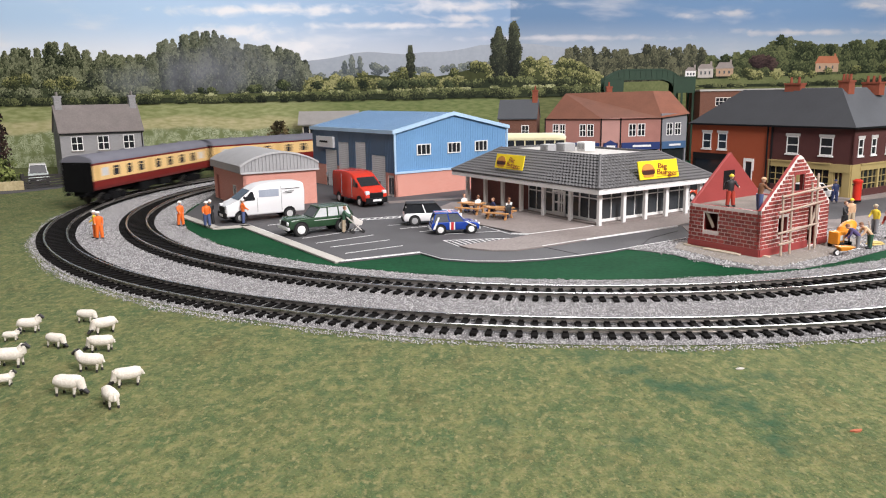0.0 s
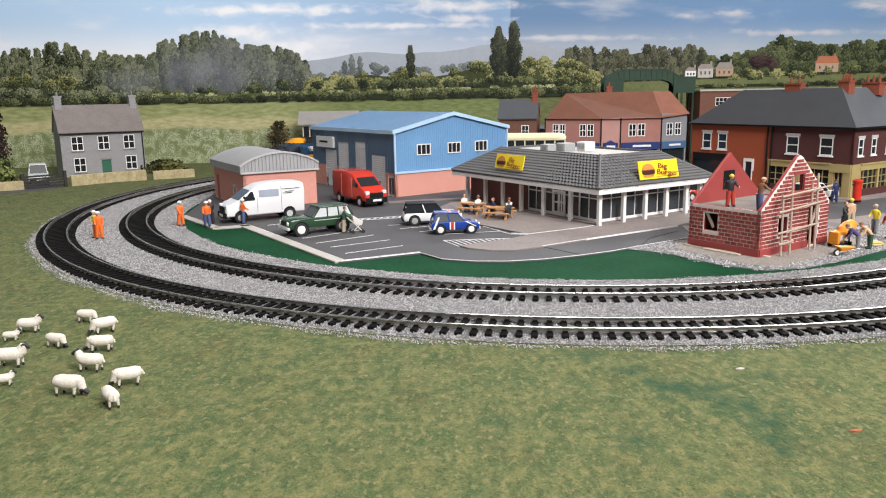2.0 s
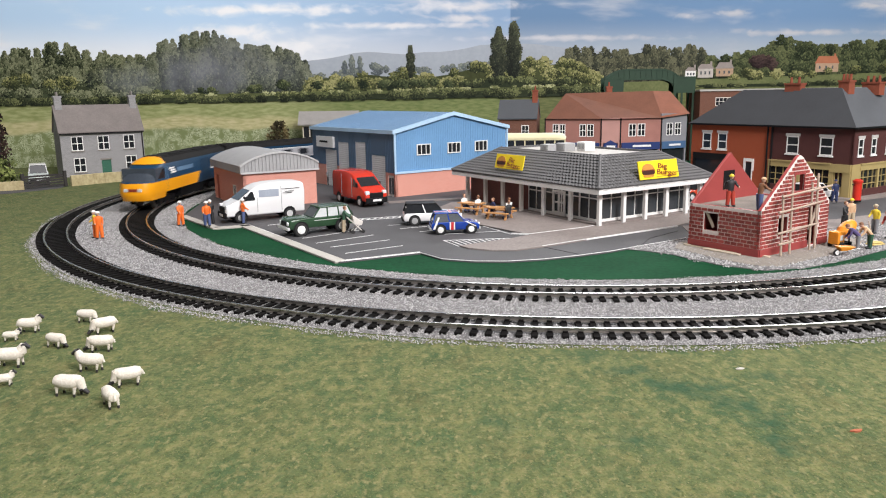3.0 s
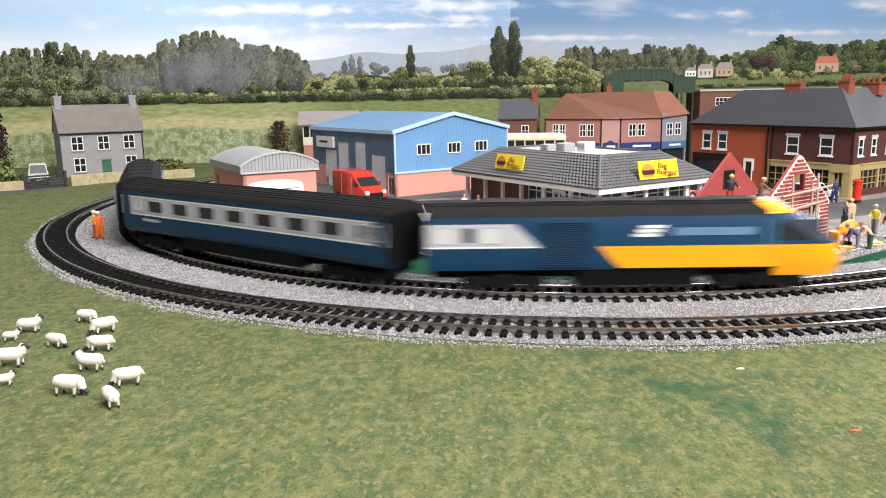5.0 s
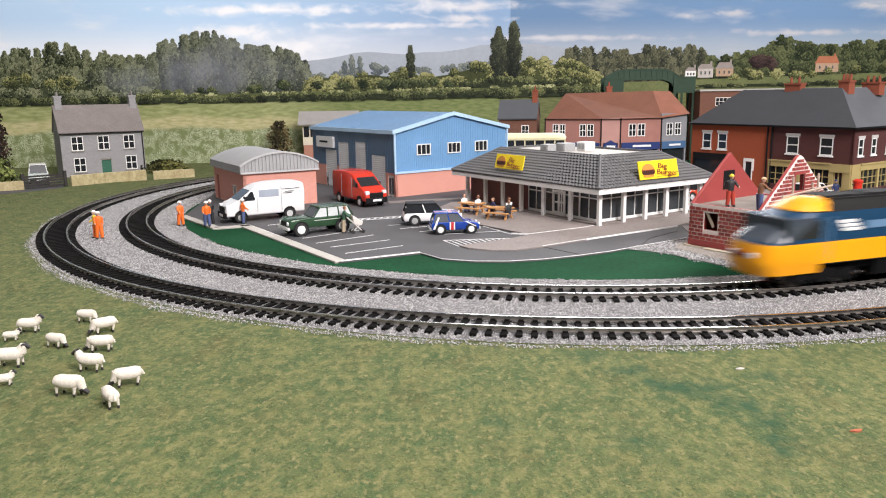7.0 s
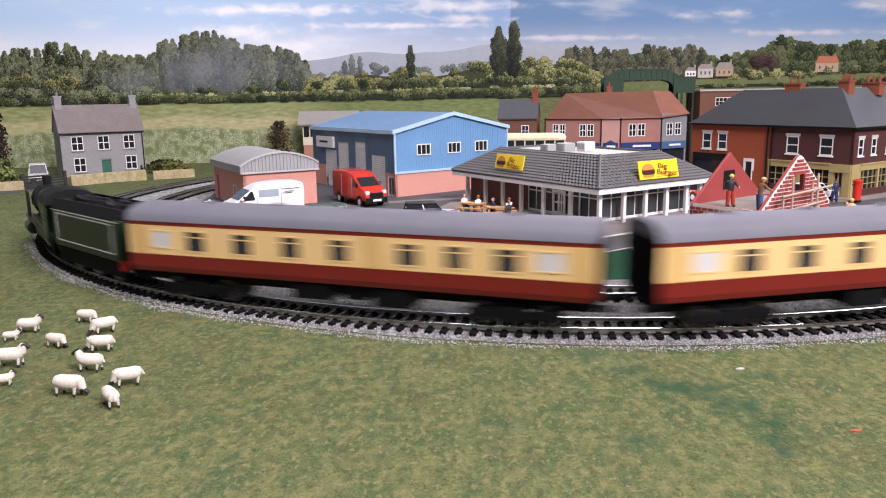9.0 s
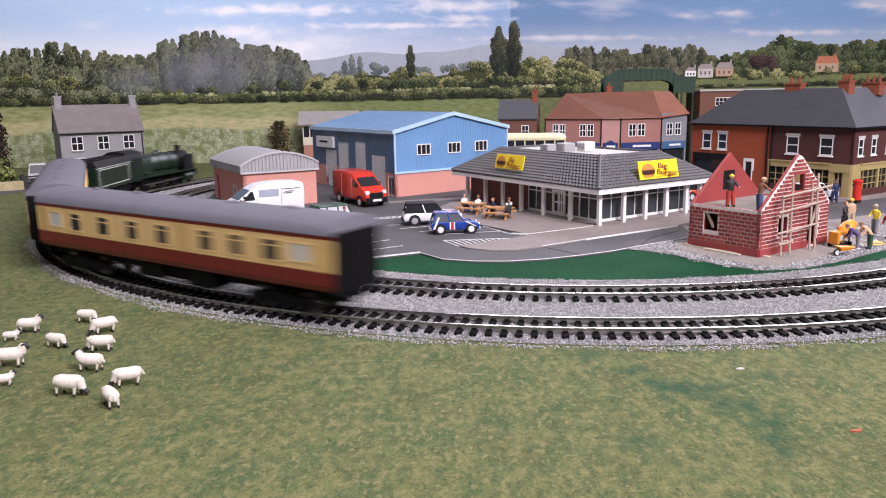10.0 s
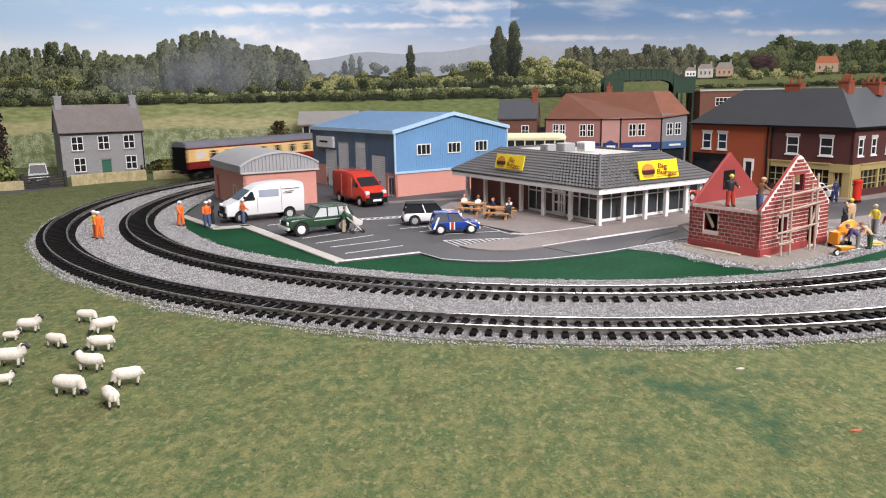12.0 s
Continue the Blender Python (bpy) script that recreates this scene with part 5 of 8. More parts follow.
def footbridge():
    h = thing("footbridge", pose(273, 1294, 0), "dark green arched iron station footbridge", "footbridge")
    span = 126.0

    def rise(x):
        """Height of the parapet top above its ends."""
        f = min(x, span - x) / (span * 0.27)
        return 15.0 * math.sin(math.pi / 2 * min(1.0, max(0.0, f)))
    n = 28
    xs = [span * i / n for i in range(n + 1)]
    for y in (0, 24):
        g = Geo()
        g.weld = True
        for x0, x1 in zip(xs, xs[1:]):
            g.loft([[(x0, q, 121 + rise(x0)), (x1, q, 121 + rise(x1)), (x1, q, 125 + rise(x1)), (x0, q, 125 + rise(x0))] for q in (y, y + 2)])
            g.loft([[(x0, q, 136.5 + rise(x0)), (x1, q, 136.5 + rise(x1)), (x1, q, 139 + rise(x1)), (x0, q, 139 + rise(x0))] for q in (y, y + 2)])
            g.loft([[(x0, q, 125 + rise(x0)), (x1, q, 125 + rise(x1)), (x1, q, 136.5 + rise(x1)), (x0, q, 136.5 + rise(x0))] for q in (y + 0.7, y + 1.2)])
        gd = part("girder", g, M_BRIDGEGREEN, h)
        for x in xs[1::2]:
            part("stanchion", Geo().box(x - 0.7, x + 0.7, y - 0.3, y + 0.7, 125 + rise(x), 136.5 + rise(x)), M_BRIDGEGREEN, gd)
    g = Geo()
    for x0, x1 in zip(xs, xs[1:]):
        g.loft([[(x0, q, 122 + rise(x0)), (x1, q, 122 + rise(x1)), (x1, q, 124 + rise(x1)), (x0, q, 124 + rise(x0))] for q in (2, 24)])
    part("deck", g, M_BRIDGEGREEN, h)
    for x0, x1 in ((-2, 30), (113, 149)):
        for y in (-1.5, 26):
            part("landing_panel", Geo().box(x0, x1, y, y + 1.5, 114, 139).box(x0, x1, y - 0.6, y + 2.1, 138, 140.5), M_BRIDGEGREEN, h)
    for x in (0, 28, 116, 127, 146):
        for y in (-1, 25.5):
            part("column", Geo().box(x - 1.6, x + 1.6, y - 0.9, y + 0.9, 0, 115), M_BRIDGEGREEN, h)
    for x0 in (12, 99):
        g = Geo()
        for i in range(8):
            a0, a1 = math.pi / 2 * i / 8, math.pi / 2 * (i + 1) / 8
            f = (lambda a: (x0 + 16 - 14 * math.cos(a), 121 + 13 * math.sin(a))) if x0 < 50 else (lambda a: (x0 + 14 * math.cos(a), 121 + 13 * math.sin(a)))
            (xa, za), (xb, zb) = f(a0), f(a1)
            g.loft([[(xa, q, za), (xb, q, zb), (xb, q, zb + 2.5), (xa, q, za + 2.5)] for q in (0.2, 1.8)])
        part("arch_bracket", g, M_BRIDGEGREEN, h)


footbridge()
# ---- rolling stock ----
M_CRIMSON = mat("crimson_coach_paint", (0.160, 0.011, 0.008), 0.35, var=0.12)
M_COACHCREAM = mat("cream_coach_paint", (0.74, 0.51, 0.225), 0.35, var=0.08, spec=0.3)
M_COACHROOF = mat("grey_coach_roof", (0.150, 0.150, 0.175), 0.8, var=0.12, spec=0.1)
M_RAILBLUE = mat("rail_blue_paint", (0.005, 0.035, 0.080), 0.4, var=0.12, spec=0.3)
M_RAILGREY = mat("pale_grey_coach_band", (0.42, 0.42, 0.44), 0.4, var=0.05)
M_DARKROOF = mat("dark_coach_roof", (0.016, 0.0155, 0.0155), 0.85, var=0.25, spec=0.1)
M_TRAINYELLOW = mat("warning_yellow_paint", (0.80, 0.33, 0.005), 0.35, var=0.05)
M_UNDER = mat("black_underframe", (0.0045, 0.0045, 0.005), 0.7, var=0.3, spec=0.1)
M_WHEEL = mat("wheel_steel", (0.14, 0.13, 0.12), 0.4, 0.7)
M_LOCOGREEN = mat("dark_green_loco_paint", (0.0055, 0.017, 0.008), 0.35, var=0.15)
M_LINING = mat("white_lining", (0.62, 0.66, 0.60), 0.5)
M_FROST = mat("frosted_pane", (0.56, 0.56, 0.55), 0.4)
M_TRAINGLASS = glass("coach_window_glass", (0.028, 0.029, 0.034), 0.06)
M_BUFFERRED = mat("red_buffer_beam", (0.35, 0.02, 0.015), 0.45)


def wheelset(parent, x, r):
    g = Geo()
    for s in (-1, 1):
        g.cyl((x, s * 7.6, 5 + r), (x, s * 9.9, 5 + r), r, r, 16).cyl((x, s * 7.0, 5 + r), (x, s * 7.7, 5 + r), r + 0.9, r + 0.9, 16)
    g.cyl((x, -11, 5 + r), (x, 11, 5 + r), 1.0, 1.0, 8)
    part("wheelset", g, M_WHEEL, parent, smooth=True)


def bogie(parent, x, r=6.0, wb=34):
    g = Geo()
    for s in (-1, 1):
        y = s * 13.5
        g.box(x - wb / 2 - 7, x + wb / 2 + 7, y - 1.2, y + 1.2, 10, 14)
        g.box(x - 7, x + 7, y - 1.8, y + 1.8, 8, 16)
        for k in (-1, 1):
            g.box(x + k * wb / 2 - 4, x + k * wb / 2 + 4, y - 2, y + 2, 8, 15)
    g.box(x - 8, x + 8, -13, 13, 13, 18)
    b = part("bogie", g, M_UNDER, parent, bevel=0.3)
    for k in (-1, 1):
        wheelset(b, x + k * wb / 2, r)


def roof_section(w, z0, z1, n=10):
    return [(w * math.cos(math.pi * i / n), z0 + (z1 - z0) * math.sin(math.pi * i / n) ** 0.75) for i in range(n + 1)]


def coach_window(parent, x, w, z0, z1, y, frame_mat, pane_mat, vent=True):
    """A pane with a raised rim on one side of a coach; y is the side, with its sign."""
    s = 1 if y > 0 else -1
    g = Geo()
    a, b = sorted((y, y + s * 0.35))
    g.box(x - w / 2 - 0.8, x - w / 2, a, b, z0 - 0.8, z1 + 0.8).box(x + w / 2, x + w / 2 + 0.8, a, b, z0 - 0.8, z1 + 0.8)
    g.box(x - w / 2, x + w / 2, a, b, z1, z1 + 0.8).box(x - w / 2, x + w / 2, a, b, z0 - 0.8, z0)
    if vent:
        g.box(x - w / 2, x + w / 2, a, b, z1 - 3.2, z1 - 2.6)
    f = part("window", g, frame_mat, parent)
    a, b = sorted((y, y + s * 0.12))
    part("pane", Geo().box(x - w / 2, x + w / 2, a, b, z0, z1), pane_mat, f)


def cream_coach(label):
    L = 268.0
    t = thing("passenger_coach", Matrix.Identity(4), label, "coach", "crimson and cream coaches")
    h, w = L / 2, 18.5
    part("lower_body", Geo().prof([(-w + 1, 21.6), (w - 1, 21.6), (w, 24.6), (w, 31.9), (-w, 31.9), (-w, 24.6)], -h, h), M_CRIMSON, t, "crimson lower panels")
    part("upper_body", Geo().box(-h, h, -w, w, 31.9, 48.5), M_COACHCREAM, t, "cream window panels")
    part("cantrail", Geo().box(-h, h, -w - 0.1, w + 0.1, 48.5, 51), M_CRIMSON, t)
    part("lining", Geo().box(-h, h, -w - 0.15, w + 0.15, 31.7, 32.2), mat_door, t)
    part("roof", Geo().prof(roof_section(w + 0.5, 50.6, 59.5), -h - 0.5, h + 0.5), M_COACHROOF, t, smooth=True)
    for x in (-90, -45, 0, 45, 90):
        part("roof_vent", Geo().box(x - 2, x + 2, -2, 2, 58.6, 61), M_COACHROOF, t, bevel=0.4)
    for s in (-1, 1):
        part("coach_end", Geo().box(s * h - 0.6, s * h + 0.6, -w + 0.4, w - 0.4, 20, 52).box(s * h - 1.6, s * h + 1.6, -7, 7, 20, 50), M_UNDER, t, "black coach end with gangway")
        for yb in (-11, 11):
            part("buffer", Geo().cyl((s * h, yb, 18), (s * (h + 6), yb, 18), 1.8), M_UNDER, t)
        y = s * w
        for x, ww in ((-91, 10), (-64.5, 8), (-39.5, 9), (-1, 9), (28, 9), (58, 10), (88, 10)):
            coach_window(t, x, ww + 1.5, 34.8, 45.4, y, M_COACHCREAM, M_TRAINGLASS)
        for x in (-112, 111):
            coach_window(t, x, 13, 36, 45, y, M_COACHCREAM, M_FROST, False)
        for x in (-127, -20, 126):
            a, b = sorted((y, y + s * 0.25))
            dr = part("door", Geo().box(x - 5, x + 5, a, b, 32.3, 48), mat_door, t)
            part("lower_panel", Geo().box(x - 5, x + 5, a, b, 24.6, 31.6), M_CRIMSON, dr)
    part("underframe", Geo().box(-h + 2, h - 2, -9, 9, 15, 22), M_UNDER, t)
    for x0, x1, y, z in ((-40, -18, 16, 11), (6, 30, 16, 12), (-14, 0, 14, 13)):
        part("battery_box", Geo().box(x0, x1, -y, y, z, 21), M_UNDER, t, bevel=0.5)
    for x in (-92, 92):
        bogie(t, x)
    return t


mat_door = mat("cream_door_panel", (0.62, 0.40, 0.15), 0.4)


def blue_coach():
    L = 264.0
    t = thing("passenger_coach", Matrix.Identity(4), "blue and pale grey air-conditioned coach with dark roof", "coach")
    h, w = L / 2, 18
    part("lower_body", Geo().prof([(-w + 2, 19), (w - 2, 19), (w, 23), (w, 32.6), (-w, 32.6), (-w, 23)], -h, h), M_RAILBLUE, t, "rail blue lower panels")
    part("window_band", Geo().box(-h, h, -w, w, 32.6, 46), M_RAILGREY, t, "pale grey window band")
    part("upper_body", Geo().box(-h, h, -w, w, 46, 49.5), M_RAILBLUE, t)
    part("lining", Geo().box(-h, h, -w - 0.12, w + 0.12, 32.2, 33.0).box(-h, h, -w - 0.12, w + 0.12, 45.6, 46.3), M_WHITE, t)
    part("roof", Geo().prof(roof_section(w, 49.4, 57), -h, h), M_DARKROOF, t, smooth=True)
    g = Geo()
    for k in range(-4, 5):
        a = math.pi / 2 + k * 0.23
        y, z = w * math.cos(a), 49.4 + 7.6 * math.sin(a) ** 0.75
        g.box(-h, h, y - 0.35, y + 0.35, z - 0.3, z + 0.35)
    part("roof_ribs", g, M_DARKROOF, t)
    for s in (-1, 1):
        part("coach_end", Geo().box(s * h - 0.6, s * h + 0.6, -w + 0.3, w - 0.3, 20, 50).box(s * h - 1.2, s * h + 1.2, -7, 7, 20, 51), M_UNDER, t, "black coach end with gangway")
        y = s * w
        for i in range(8):
            coach_window(t, -89.5 + i * 29.7, 17, 35.5, 43.5, y, M_RAILGREY, M_TRAINGLASS, False)
        for x in (-112, 118):
            coach_window(t, x, 8, 36, 43, y, M_RAILGREY, M_FROST, False)
        for x in (-126, 127):
            a, b = sorted((y, y + s * 0.2))
            part("door", Geo().box(x - 4.5, x + 4.5, a, b, 21, 47), M_RAILBLUE, t)
        a, b = sorted((y, y + s * 0.2))
        part("number_bar", Geo().box(-106, -86, a, b, 28, 30), M_RAILGREY, t)
    part("underframe", Geo().box(-h + 2, h - 2, -10, 10, 14, 19).prof([(-16, 11), (16, 11), (17, 19), (-17, 19)], -62, 60), M_UNDER, t)
    for x in (-97, 97):
        bogie(t, x)
    return t


def power_car(label):
    """A streamlined diesel power car; its cab is at +x."""
    L = 239.0
    t = thing("power_car", Matrix.Identity(4), label, "locomotive", "blue and yellow power cars")
    h, w = L / 2, 18.0

    def front(z):
        if z < 31:
            return h - 0.9 * max(0.0, 20 - z) * 0.5
        if z < 34:
            return h - (z - 31) * 1.6
        return h - 4.8 - (z - 34) * 1.45

    def ring(z, wid, x0, pad=0.0):
        f = front(z) + pad
        r = []
        for i in range(9):
            a = -math.pi / 2 + math.pi * i / 8
            r.append((f - 15 + 15 * math.cos(a) ** 0.8 if abs(math.cos(a)) > 1e-6 else f - 15, (wid + pad) * math.copysign(abs(math.sin(a)) ** 0.7, math.sin(a)), z))
        return [(x0, -wid - pad, z)] + r + [(x0, wid + pad, z)]
    wid = {14: 16, 19: 17, 23: 18, 32.6: 18, 40: 17.9, 46: 17.6, 49.5: 17, 52: 15.4, 54.2: 12.6, 56: 8.6, 57.2: 3.6}
    Z = sorted(wid)

    def shell(z0, z1, x0, pad=0.0):
        zs = [z0] + [z for z in Z if z0 < z < z1] + [z1]
        lv = [(z, float(np.interp(z, Z, [wid[q] for q in Z]))) for z in zs]
        return Geo().loft([ring(z, ww, x0, pad) for z, ww in lv])
    part("body", shell(19, 49.5, -h), M_RAILBLUE, t, "rail blue body side", smooth=True)
    part("roof", shell(49.5, 57.2, -h), M_DARKROOF, t, smooth=True)
    part("cab_roof", shell(50.2, 57.2, 74, 0.3), M_TRAINYELLOW, t, "yellow cab roof", smooth=True)
    part("nose", shell(14.5, 32.6, 78, 0.35), M_TRAINYELLOW, t, "yellow nose", smooth=True)
    part("windscreen", shell(34, 46.8, 103, 0.4), M_TRAINSCREEN, t, "raked cab windscreen", smooth=True)
    for s in (-1, 1):
        y = s * w
        a, b = sorted((y, y + s * 0.3))
        part("yellow_flash", Geo().loft([[(x, q, z) for x, z in ((-22, 32.6), (-10, 20), (80, 20), (80, 32.6))] for q in (a, b)]), M_TRAINYELLOW, t, "yellow warning side panel")
        part("white_panel", Geo().loft([[(x, q, z) for x, z in ((-h, 32.8), (-56, 32.8), (-70, 46), (-h, 46))] for q in (a, b)]), M_RAILGREY, t, "pale grey guard's compartment panel")
        part("white_edge", Geo().box(-h, -56, min(a, b) - 0.05, max(a, b) + 0.1, 32.2, 33), M_WHITE, t)
        for x in (-110, -96, -84):
            coach_window(t, x, 6 if x == -96 else 9, 35.5, 44, y + s * 0.3, M_RAILGREY, M_TRAINGLASS if x == -96 else M_FROST, False)
        g = Geo()
        for i in range(23):
            z = 21 + i * 1.15
            g.box(-56, -26, min(a, b) - 0.1, max(a, b) + 0.1, z, z + 0.4)
        part("grille", g, M_GRILLE, t, "ribbed radiator grille")
        g = Geo()
        ox, nx = (0, 20) if s < 0 else (52, 0)
        for k in (-1, 0, 1):
            g.loft([[(ox + x, q, z) for x, z in ((0 + 2 * k, 40.4 + k * 2.4), (13 + 2 * k, 40.4 + k * 2.4), (13 + 2 * k, 42.2 + k * 2.4), (0 + 2 * k, 42.2 + k * 2.4))] for q in (a, b)])
        part("emblem", g, M_WHITE, t, "white arrow emblem shape")
        part("name_bar", Geo().box(nx, nx + 46, a, b, 38.5, 43), M_RAILBLUE_PALE, t)
        part("cab_window", Geo().loft([[(x, q * 0.985, z) for x, z in ((79, 35), (97, 35), (91, 45), (79, 45))] for q in (a, b)]), M_GLASS, t)
        part("cab_door_line", Geo().box(72, 72.8, a, b, 22, 47).box(77.5, 78.2, a, b, 22, 47), M_RAILBLUE_PALE, t)
        part("headlamp", Geo().box(h - 2.6, h + 0.1, s * 5, s * 5 + s * 4.5, 24.5, 27.5) if s > 0 else Geo().box(h - 2.6, h + 0.1, -9.5, -5, 24.5, 27.5), M_FROST, t, bevel=0.3)
    part("lamp_recess", Geo().box(h - 2, h + 0.25, -4.6, 4.6, 24.6, 27.4), M_SIGNRED, t)
    g = Geo()
    for i in range(5):
        g.box(-90 + i * 34, -66 + i * 34, -8, 8, 55.8, 57.5)
    for k in (-3, -2, 2, 3):
        a = math.pi / 2 + k * 0.22
        y, z = 16.6 * math.cos(a), 49.4 + 7.6 * math.sin(a) ** 0.75
        g.box(-h, 70, y - 0.3, y + 0.3, z - 0.5, z + 0.4)
    part("roof_grilles", g, M_DARKROOF, t)
    part("rear_end", Geo().box(-h - 0.6, -h + 0.6, -16.5, 16.5, 19, 52).box(-h - 1.2, -h, -7, 7, 19, 50), M_UNDER, t)
    part("underframe", Geo().box(-h + 2, 88, -12, 12, 14, 19).prof([(-15, 9), (15, 9), (16.5, 19), (-16.5, 19)], -34, 34), M_UNDER, t)
    for x in (-76, 72):
        bogie(t, x, 6.4, 34)
    return t


M_TRAINSCREEN = glass("raked_screen_glass", (0.045, 0.055, 0.07), 0.12)
M_RAILBLUE_PALE = mat("pale_rail_blue", (0.11, 0.20, 0.32), 0.4)
M_GRILLE = mat("blue_grille", (0.014, 0.042, 0.085), 0.6, spec=0.2)


def steam_loco():
    t = thing("steam_locomotive", Matrix.Identity(4), "dark green express steam locomotive with black smokebox", "locomotive")
    part("boiler", Geo().cyl((-22, 0, 36), (44, 0, 36), 13.5, 12.4, 20), M_LOCOGREEN, t, smooth=True)
    part("smokebox", Geo().cyl((44, 0, 36), (66, 0, 36), 12.9, 12.9, 20).cyl((66, 0, 36), (68, 0, 36), 11, 9, 16), M_BLACK, t, "black smokebox and door", smooth=True)
    part("firebox", Geo().prof([(-12.5, 22), (12.5, 22), (13.5, 36), (11, 46), (5, 50), (-5, 50), (-11, 46), (-13.5, 36)], -48, -20), M_LOCOGREEN, t, smooth=True)
    part("chimney", Geo().cyl((57, 0, 47), (57, 0, 56), 3.4, 3.8, 12), M_BLACK, t, smooth=True)
    part("dome", Geo().ball((8, 0, 48), 6, 5, 5), M_LOCOGREEN, t, smooth=True)
    part("safety_valves", Geo().cyl((-26, 2, 49), (-26, 2, 54), 1.2).cyl((-26, -2, 49), (-26, -2, 54), 1.2), M_WHEEL, t)
    for x in (40, 20, -4):
        part("boiler_band", Geo().cyl((x, 0, 36), (x + 1, 0, 36), 13.4 + 0.1, 13.4, 20), M_BLACK, t)
    g = Geo().box(-72, -48, -17, -15.5, 20, 47).box(-72, -48, 15.5, 17, 20, 47).box(-50, -48, -15.5, 15.5, 20, 50)
    part("cab", g, M_LOCOGREEN, t)
    part("cab_roof", Geo().prof(roof_section(17.5, 47, 57), -76, -46), M_BLACK, t, smooth=True)
    for s in (-1, 1):
        part("cab_window", Geo().box(-66, -56, s * 17 - 0.2, s * 17 + 0.2, 34, 44), M_GLASS, t)
        part("smoke_deflector", Geo().box(46, 68, s * 16 - 0.5, s * 16 + 0.5, 24, 44), M_BLACK, t)
        part("running_plate", Geo().box(-72, 74, min(s * 11, s * 17.5), max(s * 11, s * 17.5), 22, 24).box(-40, 30, min(s * 13, s * 16), max(s * 13, s * 16), 23, 28), M_LOCOGREEN, t)
        part("cylinder", Geo().cyl((42, s * 15.5, 15), (64, s * 15.5, 15), 5, 5, 12), M_LOCOGREEN, t, smooth=True)
        part("coupling_rod", Geo().box(-40, 30, s * 12.6 - 0.5, s * 12.6 + 0.5, 12, 14).box(0, 52, s * 14 - 0.5, s * 14 + 0.5, 13.5, 15.2), M_WHEEL, t)
        part("buffer", Geo().cyl((74, s * 11, 18), (81, s * 11, 18), 2.0), M_WHEEL, t)
        for x in (-36, -4, 28):
            g = Geo().cyl((x, s * 8, 17), (x, s * 11, 17), 12, 12, 20)
            part("driving_wheel", g, M_UNDER, t, smooth=True)
        for x in (46, 66):
            part("bogie_wheel", Geo().cyl((x, s * 8, 11), (x, s * 10, 11), 6, 6, 16), M_UNDER, t, smooth=True)
    part("frames", Geo().box(-72, 74, -9, 9, 12, 23), M_UNDER, t)
    part("buffer_beam", Geo().box(73, 75, -16, 16, 15, 22), M_UNDER, t)
    return t


def tender():
    t = thing("tender", Matrix.Identity(4), "dark green tender lined in white, loaded with coal", "tender")
    h, w = 48.0, 17.0
    part("tank", Geo().box(-h, h, -w, w, 21, 46), M_LOCOGREEN, t, "dark green tender side", bevel=0.6)
    part("coal_rail", Geo().prof([(-w, 46), (-w + 1, 46), (-w + 4, 53), (-w + 3, 53)], -h, h).prof([(w - 1, 46), (w, 46), (w - 3, 53), (w - 4, 53)], -h, h).box(-h, -h + 1.5, -13, 13, 46, 52), M_BLACK, t)
    rng = random.Random(5)
    g = Geo()
    for i in range(160):
        x, y = rng.uniform(-30, 45), rng.uniform(-12, 12)
        r = rng.uniform(1.2, 2.6)
        g.at(x, y, 47.5 + 5 * (1 - (y / 13) ** 2) * rng.uniform(0.3, 1), rng.uniform(0, 90), rng.uniform(0, 90), rng.uniform(0, 90)).box(-r, r, -r * 0.8, r * 0.8, -r * 0.7, r * 0.7)
    g.at().box(-44, 46, -13.5, 13.5, 45.5, 48)
    tagged(part("coal", g, M_BLACK, t), kind="stuff")
    for s in (-1, 1):
        y = s * w
        a, b = sorted((y, y + s * 0.25))
        part("lining", Geo().box(-42, 42, a, b, 25, 25.7).box(-42, 42, a, b, 43, 43.7).box(-42, -41.4, a, b, 25.7, 43).box(41.4, 42, a, b, 25.7, 43).box(-h, h, a, b, 45, 45.6), M_LINING, t, "white lining on the tender side")
        part("frame", Geo().box(-h, h, min(s * 12, s * 14), max(s * 12, s * 14), 10, 21), M_UNDER, t)
    for x in (-30, 0, 30):
        wheelset(t, x, 7)
    part("buffer_beam", Geo().box(-h - 1, -h, -16, 16, 15, 21), M_BUFFERRED, t, "red rear buffer beam")
    return t


CAR_A = power_car("blue and yellow power car leading the train")
CAR_B = power_car("blue and yellow power car at the train's tail")
MK3 = blue_coach()
LOCO, TENDER = steam_loco(), tender()
COACH_1 = cream_coach("crimson and cream coach with grey roof behind the tender")
COACH_2 = copy_thing(COACH_1, Matrix.Identity(4))
tagged(COACH_2, "crimson and cream coach with grey roof at the tail")
# ---- road vehicles ----
M_TYRE = mat("black_tyre", (0.018, 0.018, 0.018), 0.7)
M_RIM = mat("silver_wheel_rim", (0.62, 0.62, 0.62), 0.35, 0.3)
M_RIMWHITE = mat("white_wheel_rim", (0.80, 0.80, 0.78), 0.4)
M_LAMP = mat("clear_lamp_lens", (0.72, 0.74, 0.76), 0.15)
M_VANWHITE = mat("white_van_paint", (0.82, 0.82, 0.82), 0.25, var=0.03, coat=0.3)
M_VANRED = mat("red_van_paint", (0.52, 0.030, 0.013), 0.25, var=0.05, coat=0.3)
M_CARGREEN = mat("dark_green_car_paint", (0.022, 0.060, 0.028), 0.25, var=0.08, coat=0.3)
M_CARBLUE = mat("blue_car_paint", (0.012, 0.050, 0.30), 0.2, var=0.05, coat=0.3)
